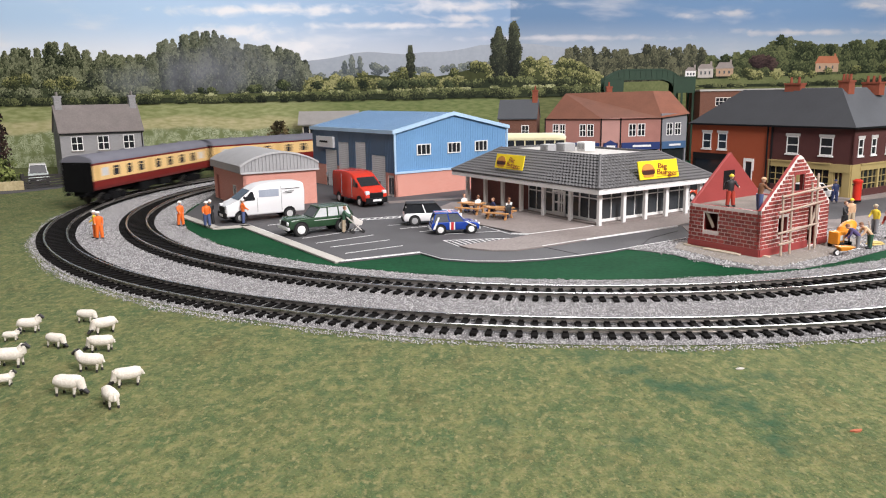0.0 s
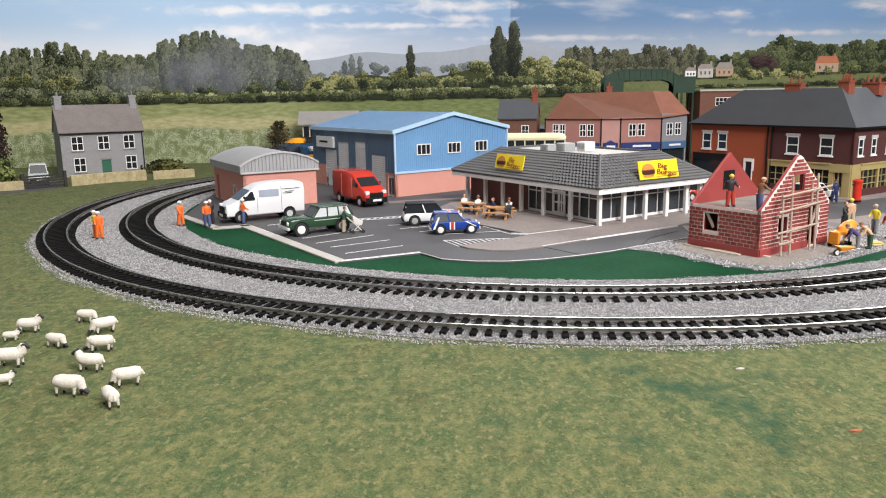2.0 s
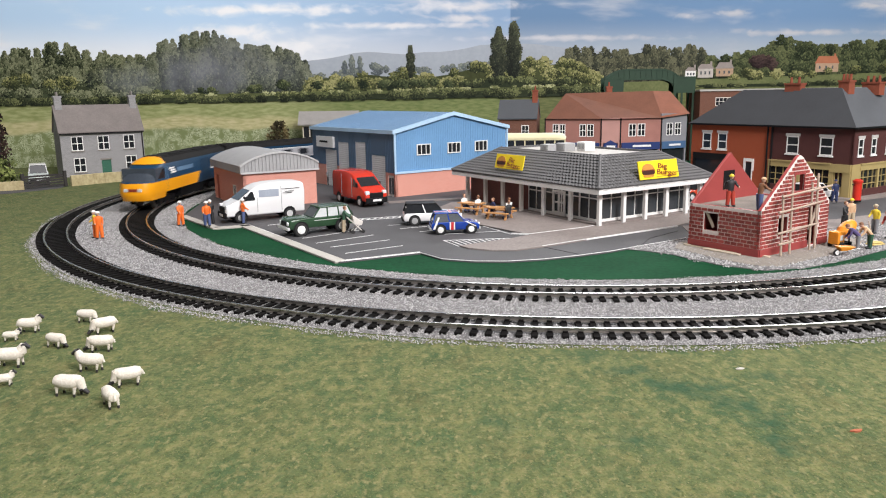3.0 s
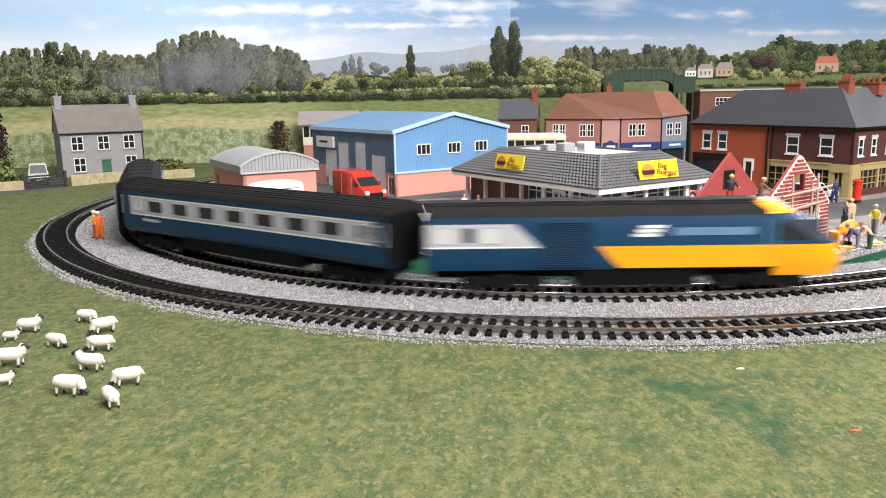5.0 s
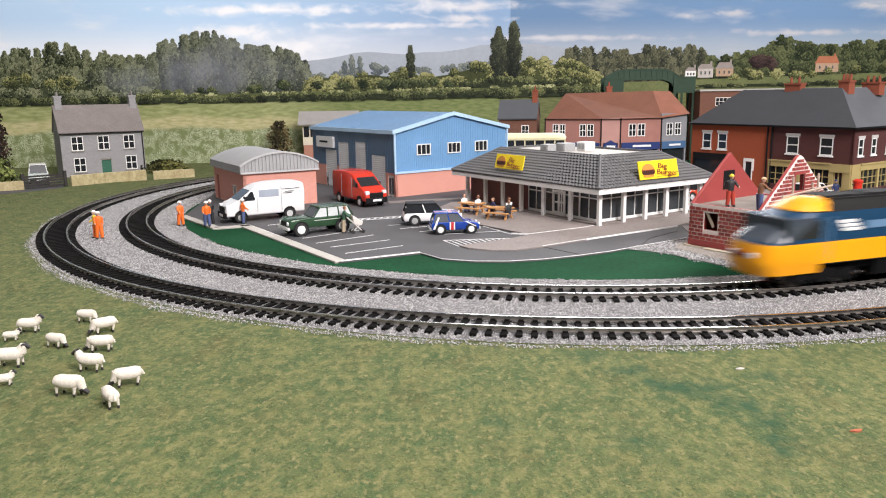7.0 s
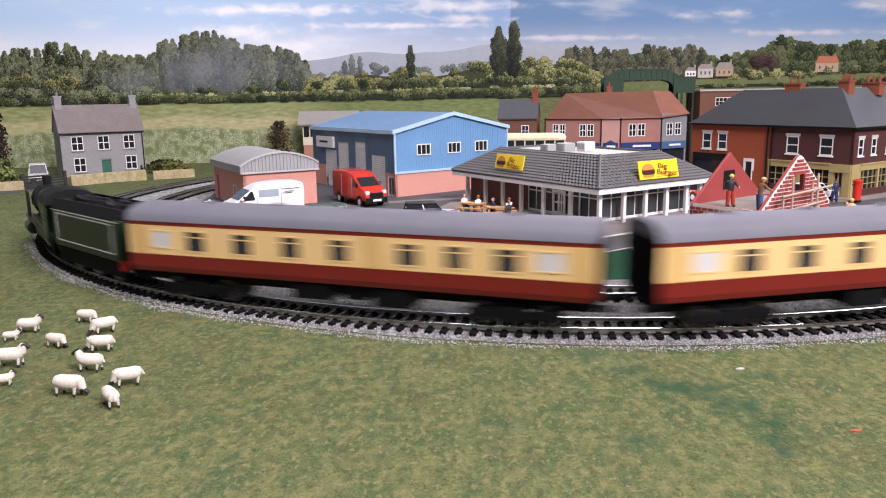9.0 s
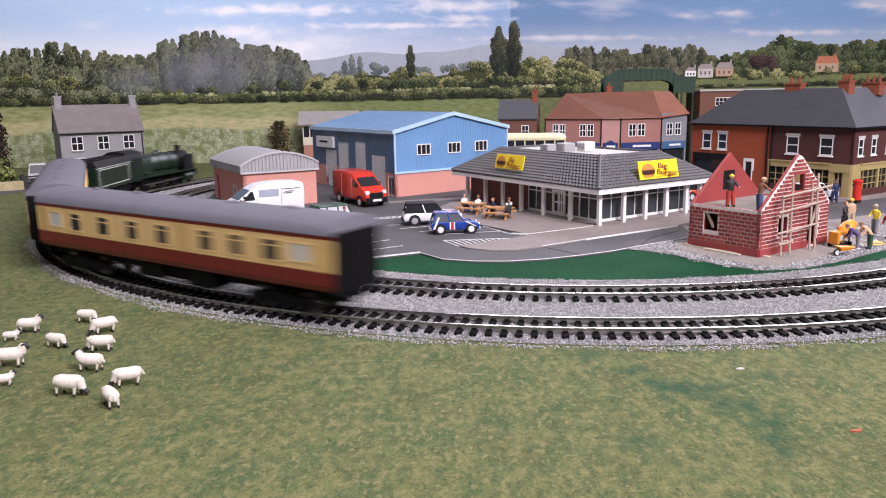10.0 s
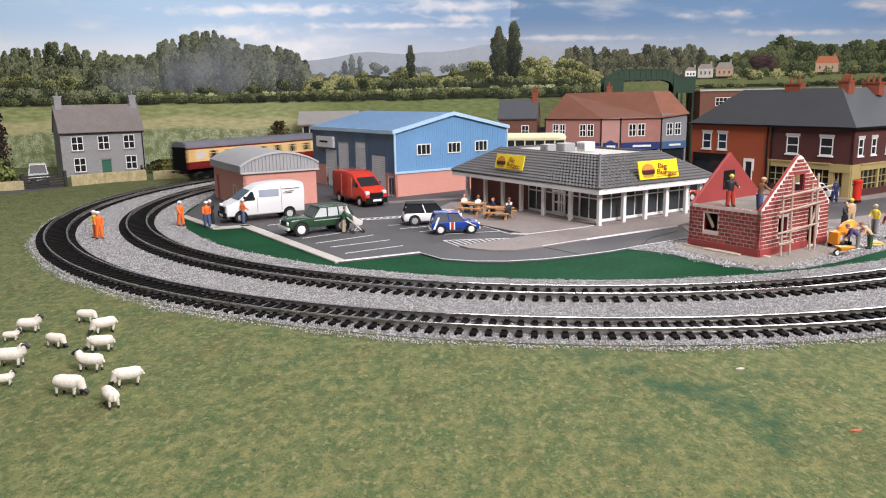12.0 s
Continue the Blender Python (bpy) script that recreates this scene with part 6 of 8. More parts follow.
M_CARORANGE = mat("orange_red_car_paint", (0.42, 0.05, 0.02), 0.25, coat=0.3)
M_BUSCREAM = mat("cream_bus_paint", (0.74, 0.67, 0.42), 0.3, var=0.05)
M_SILVERGREEN = mat("pale_grey_green_paint", (0.55, 0.60, 0.58), 0.35)
# the pale base colour stands in for a reflection on the glass
M_PALEGLASS = mat("painted_reflection_glass", (0.55, 0.57, 0.58), 0.08)
M_FLAGRED = mat("red_flag_stripe", (0.50, 0.02, 0.02), 0.4)
M_PINKPALE = mat("flesh_plastic", (0.60, 0.36, 0.26), 0.6)


def wheel(parent, x, y, r, w, rim):
    s = 1 if y > 0 else -1
    t = part("wheel", Geo().cyl((x, y - s * w, r), (x, y, r), r, r, 18), M_TYRE, parent, "black tyre", bevel=0.25, smooth=True)
    g = Geo().cyl((x, y - s * 0.2, r), (x, y + s * 0.25, r), r * 0.66, r * 0.6, 16)
    for i in range(5):
        a = 2 * math.pi * i / 5
        c = (x + math.cos(a) * r * 0.36, y + s * 0.3, r + math.sin(a) * r * 0.36)
        g.cyl((c[0], y + s * 0.1, c[2]), (c[0], y + s * 0.42, c[2]), r * 0.13, r * 0.1, 6)
    part("rim", g, rim, t, smooth=True)


def side_body(pts, W, tuck=1.2, edge=0.93):
    """A body from its side outline (x, z), drawn in a little along both sides."""
    cx, cz = sum(p[0] for p in pts) / len(pts), sum(p[1] for p in pts) / len(pts)
    g = Geo()
    rings = []
    for y, k in ((-W / 2, edge), (-W / 2 + tuck, 0.985), (-W / 2 + 2.6 * tuck, 1), (W / 2 - 2.6 * tuck, 1), (W / 2 - tuck, 0.985), (W / 2, edge)):
        rings.append([(cx + (x - cx) * (k * 0.5 + 0.5), y, cz + (z - cz) * k) for x, z in pts])
    return g.loft(rings)


def panel(x0, z0, x1, z1, y, t=0.25, lean=0.0):
    s = 1 if y > 0 else -1
    return Geo().loft([[(x0, q, z0), (x1, q, z0), (x1 - lean, q - s * 0.2, z1), (x0 + lean * 0.2, q - s * 0.2, z1)] for q in sorted((y, y + s * t))])


def van(m, paint, label, marks):
    v = thing("van", m, label, "van")
    W = 27
    out = [(-39, 6), (-39.8, 27), (-38.8, 33.2), (-36, 35.4), (-22, 36.2), (-5, 36.0), (5, 34.6), (11, 32.4), (14.5, 30.0), (27, 21.0), (35, 18.0), (38.6, 13.5), (39.2, 6)]
    part("body", side_body(out, W), paint, v, bevel=0.5, smooth=True)
    part("windscreen", Geo().loft([[(x, y0, 30.0 + q), (x, -y0, 30.0 + q), (x + 11.6, -y0 * 1.08, 21.6 + q), (x + 11.6, y0 * 1.08, 21.6 + q)] for x, y0, q in ((14.4, -10.8, -0.7), (14.9, -10.8, 0.15))]), M_GLASS, v)
    for s in (-1, 1):
        y = s * (W / 2 + 0.02)
        part("cab_window", panel(10.5, 20.5, 23.5, 29, y, 0.3, 9), M_GLASS, v)
        if marks:
            part("side_window", panel(-13, 23, 7, 30, y, 0.3), M_PALEGLASS2, v, "long pale side window")
            for a, b, z in ((-34, -16, 29.2), (-28, -19, 26.6), (-26, -17, 25.2)):
                part("livery_bar", Geo().box(a, b, min(y, y + s * 0.45), max(y, y + s * 0.45), z, z + 0.5), M_BLACK, v)
        part("door_seam", Geo().box(8.4, 8.8, min(y, y + s * 0.4), max(y, y + s * 0.4), 9, 30).box(-15.5, -15.1, min(y, y + s * 0.4), max(y, y + s * 0.4), 9, 33), M_SHEETGREY, v)
        part("door_mirror", Geo().box(20, 22, s * (W / 2 + 0.4) - 1.2, s * (W / 2 + 0.4) + 1.2, 20.5, 25), M_BLACK, v, bevel=0.4)
        part("headlamp", Geo().box(35.6, 38.6, s * 10.2 - 2.4, s * 10.2 + 2.4, 13.6, 17.4), M_LAMP, v, bevel=0.5)
        for x in (-23, 25):
            part("wheel_arch", Geo().cyl((x, s * (W / 2 - 3), 6), (x, s * (W / 2 + 0.12), 6), 6.2, 6.2, 18), M_BLACK, v)
            wheel(v, x, s * (W / 2 + 0.3), 5.0, 4, M_RIM)
    part("bumper", Geo().box(37.2, 40.2, -12.8, 12.8, 4.6, 10.4), M_BLACK, v, "black front bumper", bevel=0.6)
    part("grille", Geo().box(37.4, 39.5, -8.2, 8.2, 10.4, 15.4), M_BLACK, v, bevel=0.5)
    part("number_bar", Geo().box(40.2, 40.5, -5, 5, 6.4, 8.6), M_LINE, v)
    return v


M_PALEGLASS2 = mat("pale_blue_grey_glazing", (0.36, 0.40, 0.47), 0.12)
van(pose(-176, 740, 1.4, 0, 0, 211), M_VANWHITE, "white high-roof panel van parked by the garage", True)
van(pose(-91.5, 840, 1.4, 0, 0, -56), M_VANRED, "red high-roof panel van parked by the warehouse", False)


def green_estate():
    v = thing("estate_car", pose(-110, 661, 1.4, 0, 0, 212) @ Matrix.Scale(0.93, 4), "dark green four-wheel-drive estate car with white wheels", "car")
    W = 26
    part("body", side_body([(-32, 7), (-32.4, 15), (-30, 16), (6, 16.2), (29, 15.6), (32, 13.6), (32.4, 7)], W, 1.0, 0.95), M_CARGREEN, v, bevel=0.4, smooth=True)
    g = Geo().loft([[(-30.5, -11.6, 16), (8, -11.6, 16), (8, 11.6, 16), (-30.5, 11.6, 16)], [(-27.5, -10, 24), (1, -10, 24), (1, 10, 24), (-27.5, 10, 24)]])
    part("glasshouse", g, M_PALEGLASS, v, "side windows with a pale reflection painted in")
    part("roof", Geo().box(-28.5, 2, -10.4, 10.4, 23.6, 25.2), M_CARGREEN, v, bevel=0.6)
    for s in (-1, 1):
        for xa, xb in ((8, 1), (-6, -6.4), (-17.5, -17.2), (-30.5, -27.5)):
            part("pillar", Geo().loft([[(xa - 0.7, s * 11.8, 16), (xa + 0.7, s * 11.8, 16), (xb + 0.7, s * 10.2, 24), (xb - 0.7, s * 10.2, 24)], [(xa - 0.7, s * 11.2, 16), (xa + 0.7, s * 11.2, 16), (xb + 0.7, s * 9.6, 24), (xb - 0.7, s * 9.6, 24)]]), M_CARGREEN, v)
        part("side_stripe", Geo().box(-30, 8, min(s * 12.9, s * 13.1), max(s * 12.9, s * 13.1), 13.2, 13.7), M_LINING, v)
        part("headlamp", Geo().cyl((32, s * 9, 12), (33, s * 9, 12), 1.9, 1.8, 12), M_LAMP, v)
        for x in (-20, 21):
            part("wheel_arch", Geo().cyl((x, s * (W / 2 - 3), 6.5), (x, s * (W / 2 + 0.1), 6.5), 7.4, 7.4, 18), M_BLACK, v)
            wheel(v, x, s * (W / 2 + 0.4), 6.2, 4, M_RIMWHITE)
    part("windscreen", Geo().loft([[(8.5, -10.4, 16.4), (8.5, 10.4, 16.4), (1.6, 9, 23.4), (1.6, -9, 23.4)], [(8.9, -10.4, 16.5), (8.9, 10.4, 16.5), (2.0, 9, 23.6), (2.0, -9, 23.6)]]), M_GLASS_GREY, v)
    part("bumper", Geo().box(31.6, 34.4, -12.8, 12.8, 6.2, 9), M_RIM, v, "silver front bumper", bevel=0.4)
    part("grille", Geo().box(32, 32.8, -6.5, 6.5, 10, 14), M_BLACK, v)
    part("bonnet_scoop", Geo().box(12, 30, -9, -8.4, 15.8, 16.4).box(12, 30, 8.4, 9, 15.8, 16.4), M_CARGREEN, v)
    part("spare_wheel", Geo().cyl((-33, 0, 13), (-35.5, 0, 13), 5.4, 5.2, 16), M_TYRE, v, smooth=True)


green_estate()


def small_car(m, L, W, H, paint, roof_mat, rim, label, glass_mat, flag=False, name="small_car"):
    v = thing(name, m, label, "car")
    h = L / 2
    b = H * 0.56
    part("body", side_body([(-h, H * 0.3), (-h + 0.4, b * 0.86), (-h + 2.5, b), (h * 0.42, b * 1.02), (h * 0.8, b * 0.95), (h - 0.5, b * 0.78), (h, H * 0.3), (h - 1, H * 0.2), (-h + 1, H * 0.2)], W, 0.9, 0.95), paint, v, bevel=0.45, smooth=True)
    lo, hi = (-h + 1.6, h * 0.40), (-h + 4.2, h * 0.12)
    w0, w1 = W / 2 - 1.1, W / 2 - 2.8
    part("glasshouse", Geo().loft([[(lo[0], -w0, b - 0.3), (lo[1], -w0, b - 0.3), (lo[1], w0, b - 0.3), (lo[0], w0, b - 0.3)], [(hi[0], -w1, H - 1), (hi[1], -w1, H - 1), (hi[1], w1, H - 1), (hi[0], w1, H - 1)]]), glass_mat, v, bevel=0.3)
    part("roof", Geo().box(hi[0] - 0.8, hi[1] + 0.6, -w1 - 0.4, w1 + 0.4, H - 1.2, H), roof_mat, v, bevel=0.5)
    for s in (-1, 1):
        for f in (0.0, 0.52, 1.0):
            xa, xb = lo[0] + (lo[1] - lo[0]) * f, hi[0] + (hi[1] - hi[0]) * f
            part("pillar", Geo().loft([[(xa - 0.5, s * (w0 + 0.15), b - 0.2), (xa + 0.5, s * (w0 + 0.15), b - 0.2), (xb + 0.5, s * (w1 + 0.2), H - 1), (xb - 0.5, s * (w1 + 0.2), H - 1)], [(xa - 0.5, s * (w0 - 0.5), b - 0.2), (xa + 0.5, s * (w0 - 0.5), b - 0.2), (xb + 0.5, s * (w1 - 0.4), H - 1), (xb - 0.5, s * (w1 - 0.4), H - 1)]]), roof_mat if f != 0.52 else paint, v)
        for x in (-h * 0.62, h * 0.64):
            part("wheel_arch", Geo().cyl((x, s * (W / 2 - 3), H * 0.23), (x, s * (W / 2 + 0.08), H * 0.23), H * 0.27, H * 0.27, 18), M_BLACK, v)
            wheel(v, x, s * (W / 2 + 0.2), H * 0.225, 3, rim)
        part("headlamp", Geo().cyl((h - 1.4, s * W * 0.34, H * 0.44), (h - 0.2, s * W * 0.34, H * 0.42), 1.4, 1.3, 10), M_LAMP, v)
        part("door_seam", Geo().box(-0.2, 0.1, min(s * (W / 2 - 0.3), s * (W / 2 + 0.05)), max(s * (W / 2 - 0.3), s * (W / 2 + 0.05)), H * 0.25, b - 0.5), M_BLACK, v)
        if flag:
            y0, y1 = sorted((s * (W / 2 - 0.3), s * (W / 2 + 0.16)))
            part("flag_stripe", Geo().box(-5.2, -0.6, y0, y1, H * 0.22, b + 0.1), M_LINE, v, "white flag stripe")
            part("flag_stripe", Geo().box(-4.1, -1.7, y0 - 0.08, y1 + 0.08, H * 0.22, b + 0.1), M_FLAGRED, v, "red flag stripe")
            part("flag_stripe", Geo().loft([[(xx, q, zz) for xx, zz in ((-19.5, 4.5), (-17.8, 4.5), (-13.4, b + 4.6), (-15.2, b + 4.6))] for q in (y0 - 0.1, y1)]), M_LINE, v, "white diagonal stripe")
            part("flag_stripe", Geo().loft([[(xx, q, zz) for xx, zz in ((8, b + 0.4), (9.6, b + 0.4), (18.4, 6.4), (16.8, 6.4))] for q in (y0 - 0.1, y1)]), M_LINE, v, "white diagonal stripe")
    if flag:
        for a, m_ in ((1.2, M_LINE), (0.6, M_FLAGRED)):
            part("roof_cross", Geo().box(hi[0] - 0.6, hi[1] + 0.4, -a, a, H + 0.02, H + 0.14 + (0.1 if m_ is M_FLAGRED else 0)), m_, v)
            part("roof_cross", Geo().box(-4 - a, -4 + a, -w1, w1, H + 0.03, H + 0.15 + (0.1 if m_ is M_FLAGRED else 0)), m_, v)
    part("bumper", Geo().box(h - 0.8, h + 0.8, -W * 0.44, W * 0.44, H * 0.2, H * 0.3).box(-h - 0.8, -h + 0.8, -W * 0.44, W * 0.44, H * 0.2, H * 0.3), M_RIM if flag else M_BLACK, v, bevel=0.3)
    part("number_bar", Geo().box(h + 0.8, h + 1.0, -3, 3, H * 0.21, H * 0.29), M_LINE, v)
    return v


small_car(pose(-10, 699, 1.4, 0, 0, 7), 54, 23, 20, M_VANWHITE, M_BLACK, M_SHEETGREY, "white hatchback with black roof in a parking bay", M_GLASS)
small_car(pose(9.8, 650, 1.4, 0, 0, 8), 42, 19.5, 18.5, M_CARBLUE, M_CARBLUE, M_RIMWHITE, "blue small car with union flag stripes", M_GLASS_GREY, True)
small_car(pose(276, 822, 2.8, 0, 0, 205), 54, 23, 20, M_CARORANGE, M_CARORANGE, M_RIM, "orange-red hatchback parked behind the diner", M_GLASS)
small_car(pose(-576, 1092, 0.8, 0, 0, -62), 56, 26, 28, M_SILVERGREEN, M_VANWHITE, M_RIM, "pale green off-road car with white roof by the farm gate", M_GLASS, False, "off_road_car")
small_car(pose(392, 800, 2.8, 0, 0, 24), 50, 22, 19, M_VANWHITE, M_VANWHITE, M_RIM, "white hatchback parked beside the corner shop", M_GLASS)


def bus():
    v = thing("bus", pose(120, 1096, 1.4, 0, 0, -9), "cream double-deck bus behind the warehouse", "bus")
    part("body", Geo().box(-57, 57, -16, 16, 6, 42), M_BUSCREAM, v, bevel=1.5)
    part("upper_deck", Geo().box(-57, 56, -16, 16, 51, 54), M_BUSCREAM, v, bevel=0.8)
    part("roof", Geo().loft([[(x, p * (0.9 + 0.1 * f), 54 + (q - 54) * f) for p, q in roof_section(16.2, 54, 61)] for x, f in ((-57, 0.25), (-54, 0.75), (-50, 0.95), (-45, 1), (44, 1), (49.5, 0.95), (53.5, 0.75), (56.5, 0.25))]), M_BUSCREAM, v, "domed cream bus roof", smooth=True)
    part("window_band", Geo().box(-56.4, 55.4, -15.6, 15.6, 42, 51), M_GLASS, v)
    for i in range(9):
        for s in (-1, 1):
            x = -56 + i * 13.9
            part("pillar", Geo().box(x - 0.8, x + 0.8, s * 15.9 - 0.4, s * 15.9 + 0.4, 42, 51), M_BUSCREAM, v)
    for s in (-1, 1):
        for x in (-34, 34):
            wheel(v, x, s * 16.2, 6.5, 5, M_RIM)


bus()

# ---- model figures ----
COL = {}


def cloth(key, col):
    COL[key] = mat("painted_" + key, col, 0.6, var=0.1, scale=300, fine=900)


for key, col in dict(orange=(0.80, 0.16, 0.02), white=(0.80, 0.80, 0.78), yellow=(0.80, 0.60, 0.05), black=(0.02, 0.02, 0.022), navy=(0.02, 0.03, 0.09), denim=(0.07, 0.10, 0.22),
                     green=(0.03, 0.09, 0.05), beige=(0.45, 0.36, 0.25), brown=(0.22, 0.10, 0.05), red=(0.42, 0.05, 0.03), tan=(0.62, 0.40, 0.24), purple=(0.08, 0.06, 0.16), grey=(0.22, 0.22, 0.23)).items():
    cloth(key, col)


def figurine(x, y, z, rz, top, legs, hat, label, tall=23.0, bend=0.0, sit=False, arms=(25, -10)):
    """A painted plastic railway figure, one plain mesh."""
    g = Geo()
    k = tall / 23.0
    base = pose(0, 0, 0)
    g.m = base
    hip = 11.0 * k
    g.use(1)
    if sit:
        for s in (-1, 1):
            g.cyl((0, s * 1.6, 6), (5, s * 1.7, 6), 1.5, 1.3, 8).cyl((5, s * 1.7, 6.2), (5.3, s * 1.7, 0), 1.25, 1.0, 8)
        hip = 6
    else:
        for s in (-1, 1):
            g.cyl((0, s * 1.5, hip), (0.7 * s, s * 2.0, 1.0), 1.75 * k, 1.2 * k, 9)
    g.use(3)
    for s in (-1, 1):
        fx = 5.8 if sit else 0.7 * s + 0.8
        g.ball((fx, s * 2.0, 0.8), 2.2, 1.1, 0.85, 8, 4)
    g.m = base @ pose(0, 0, hip, 0, bend, 0)
    g.use(0)
    g.loft([[(1.5 * kx * math.cos(a), 2.6 * ky * math.sin(a), zz) for a in [2 * math.pi * i / 10 for i in range(10)]]
            for kx, ky, zz in ((0.95, 0.8, -0.8), (1.15, 0.9, 2), (1.25, 1.08, 5), (1.1, 1.1, 7), (0.5, 0.45, 8.0))])
    for s, swing in zip((-1, 1), arms):
        a = radians(swing)
        el = (3.6 * math.sin(a), s * 3.3, 7 - 3.6 * math.cos(a))
        g.use(0).cyl((0, s * 2.7, 6.8), el, 1.0, 0.85, 8)
        hnd = (el[0] + 3.4 * math.sin(a + 0.5), s * 3.1, el[2] - 3.4 * math.cos(a + 0.5))
        g.cyl(el, hnd, 0.85, 0.7, 8)
        g.use(2).ball(hnd, 0.8, 0.7, 0.8, 7, 4)
    g.use(2).ball((0.2, 0, 10.0), 1.55, 1.35, 1.9, 10, 6)
    g.use(4)
    if hat:
        g.ball((0.1, 0, 11.0), 1.8, 1.6, 1.4, 10, 5).cyl((0.3, 0, 10.7), (0.3, 0, 11.0), 2.2, 2.0, 12)
    else:
        g.ball((-0.3, 0, 10.6), 1.6, 1.5, 1.6, 10, 5)
    mats = [COL[top], COL[legs], M_PINKPALE, COL["black"], COL[hat or "brown"]]
    solo("figurine", g, mats, label, "figurine", pose(x, y, z, 0, 0, rz), "model figures", smooth=True)


WORK = "painted track worker figurine in orange overalls and white helmet"
figurine(-294, 645, 1.1, -60, "orange", "orange", "white", WORK, 25)
figurine(-300, 651, 1.1, 200, "yellow", "orange", "white", "painted worker figurine in yellow vest and white helmet", 25)
figurine(-245, 707, 1.1, -40, "orange", "orange", "white", WORK, 24)
figurine(-217, 696, 2.0, -70, "orange", "denim", "white", "painted worker figurine in orange vest and jeans", 24)
figurine(-219, 714, 0.8, 120, "black", "black", "white", "painted worker figurine in black with white helmet", 24)
figurine(-188, 713, 1.4, 30, "orange", "denim", "white", "painted worker figurine in orange vest beside the van", 24)
figurine(-86, 656, 1.4, 10, "green", "beige", None, "painted figurine in green jacket pushing a pushchair", 24, 8, arms=(45, 50))
figurine(-150, 1020, 1.4, -90, "grey", "black", None, "painted walking figurine in dark clothes by the warehouse", 23)
figurine(405, 783, 2.8, -100, "navy", "navy", "navy", "painted figurine in navy uniform on the pavement", 24)
figurine(350, 647, 1.6, -100, "tan", "beige", "yellow", "painted bare-armed builder figurine with yellow helmet", 26)
figurine(342, 641, 1.6, -60, "black", "black", None, "painted builder figurine in black clothes", 23)
figurine(354, 616, 1.6, 200, "yellow", "grey", "beige", "painted builder figurine in yellow vest", 25, 5)
figurine(307, 554, 1.3, 165, "purple", "grey", None, "painted builder figurine bending over a barrow", 22, 50, arms=(60, 60))
figurine(317, 556, 1.3, 175, "tan", "green", None, "painted builder figurine bending with a shovel", 23, 45, arms=(60, 60))
figurine(352, 592, 1.3, 190, "red", "green", None, "painted builder figurine in red shirt", 24, 20)
figurine(214, 563, 33.5, -80, "black", "red", "yellow", "painted builder figurine with yellow helmet on the upper floor", 25, arms=(-40, 40))
figurine(227, 542, 33.5, 10, "brown", "denim", "tan", "painted builder figurine in brown shirt on the upper floor", 25, 12, arms=(50, 20))
for x, y, rz, c in ((24, 775, -60, "white"), (38, 763, 120, "white"), (52, 742, 200, "navy"), (68, 741, 120, "white"), (66, 722, 120, "black")):
    figurine(x * 0.95 - 1, y * 0.975, 3.0, rz, c, "denim", None, "painted seated figurine at a picnic table", 22, 0, True)

# ---- small things ----
M_PINE = mat("pale_pine", (0.55, 0.28, 0.11), 0.6, var=0.2, scale=120)


def picnic_table(x, y, rz):
    t = thing("picnic_table", pose(x, y, 2.4, 0, 0, rz), "pale pine picnic table with fixed benches", "table", "picnic tables")
    for i in range(4):
        part("top_plank", Geo().box(-13, 13, -5.6 + i * 2.9, -3.1 + i * 2.9, 10, 10.9), M_PINE, t)
    for s in (-1, 1):
        part("bench", Geo().box(-13, 13, s * 10 - 1.8, s * 10 + 1.8, 6, 7), M_PINE, t)
        for sx in (-1, 1):
            part("leg", Geo().loft([[(sx * 9 - 0.8, s * 9, 0), (sx * 9 + 0.8, s * 9, 0), (sx * 9 + 0.8, s * 6.6, 0), (sx * 9 - 0.8, s * 6.6, 0)], [(sx * 9 - 0.8, s * 4, 10), (sx * 9 + 0.8, s * 4, 10), (sx * 9 + 0.8, s * 2, 10), (sx * 9 - 0.8, s * 2, 10)]]), M_PINE, t)
    for sx in (-1, 1):
        part("crossbar", Geo().box(sx * 9 - 0.7, sx * 9 + 0.7, -11, 11, 4.8, 6), M_PINE, t)


picnic_table(29, 748, -28)
picnic_table(54, 714, -28)
t = thing("pushchair", pose(-74, 655, 1.4, 0, 0, 20), "pale pushchair with black wheels on the car park", "pushchair")
part("seat", Geo().loft([[(-4, -3.5, 8), (3, -3.5, 6.5), (3, 3.5, 6.5), (-4, 3.5, 8)], [(-5, -3.5, 16), (4.5, -3.5, 10), (4.5, 3.5, 10), (-5, 3.5, 16)]]), M_OFFWHITE, t, bevel=0.5)
part("frame", Geo().cyl((-9, -3, 14), (4, -3, 1.5), 0.4).cyl((-9, 3, 14), (4, 3, 1.5), 0.4).cyl((-9, -3, 14), (-9, 3, 14), 0.4).cyl((2, -3, 8), (-5, -3, 1.5), 0.4).cyl((2, 3, 8), (-5, 3, 1.5), 0.4), M_OFFWHITE, t)
for x, y in ((4, -3.4), (4, 3.4), (-5, -3.4), (-5, 3.4)):
    part("wheel", Geo().cyl((x, y - 0.5, 1.5), (x, y + 0.5, 1.5), 1.6, 1.6, 12), M_TYRE, t)
M_MIXORANGE = mat("orange_plant_paint", (0.78, 0.28, 0.02), 0.45, var=0.12)
t = thing("cement_mixer", pose(301, 566, 1.2, 0, 0, 30) @ Matrix.Scale(0.82, 4), "orange cement mixer on the building site", "cement mixer")
part("drum", Geo().cyl((2, 0, 13), (9, 0, 17), 6.6, 6.8, 16).cyl((9, 0, 17), (15, 0, 20.5), 6.8, 4.2, 16).cyl((-2, 0, 10.7), (2, 0, 13), 4, 6.6, 16), M_MIXORANGE, t, smooth=True)
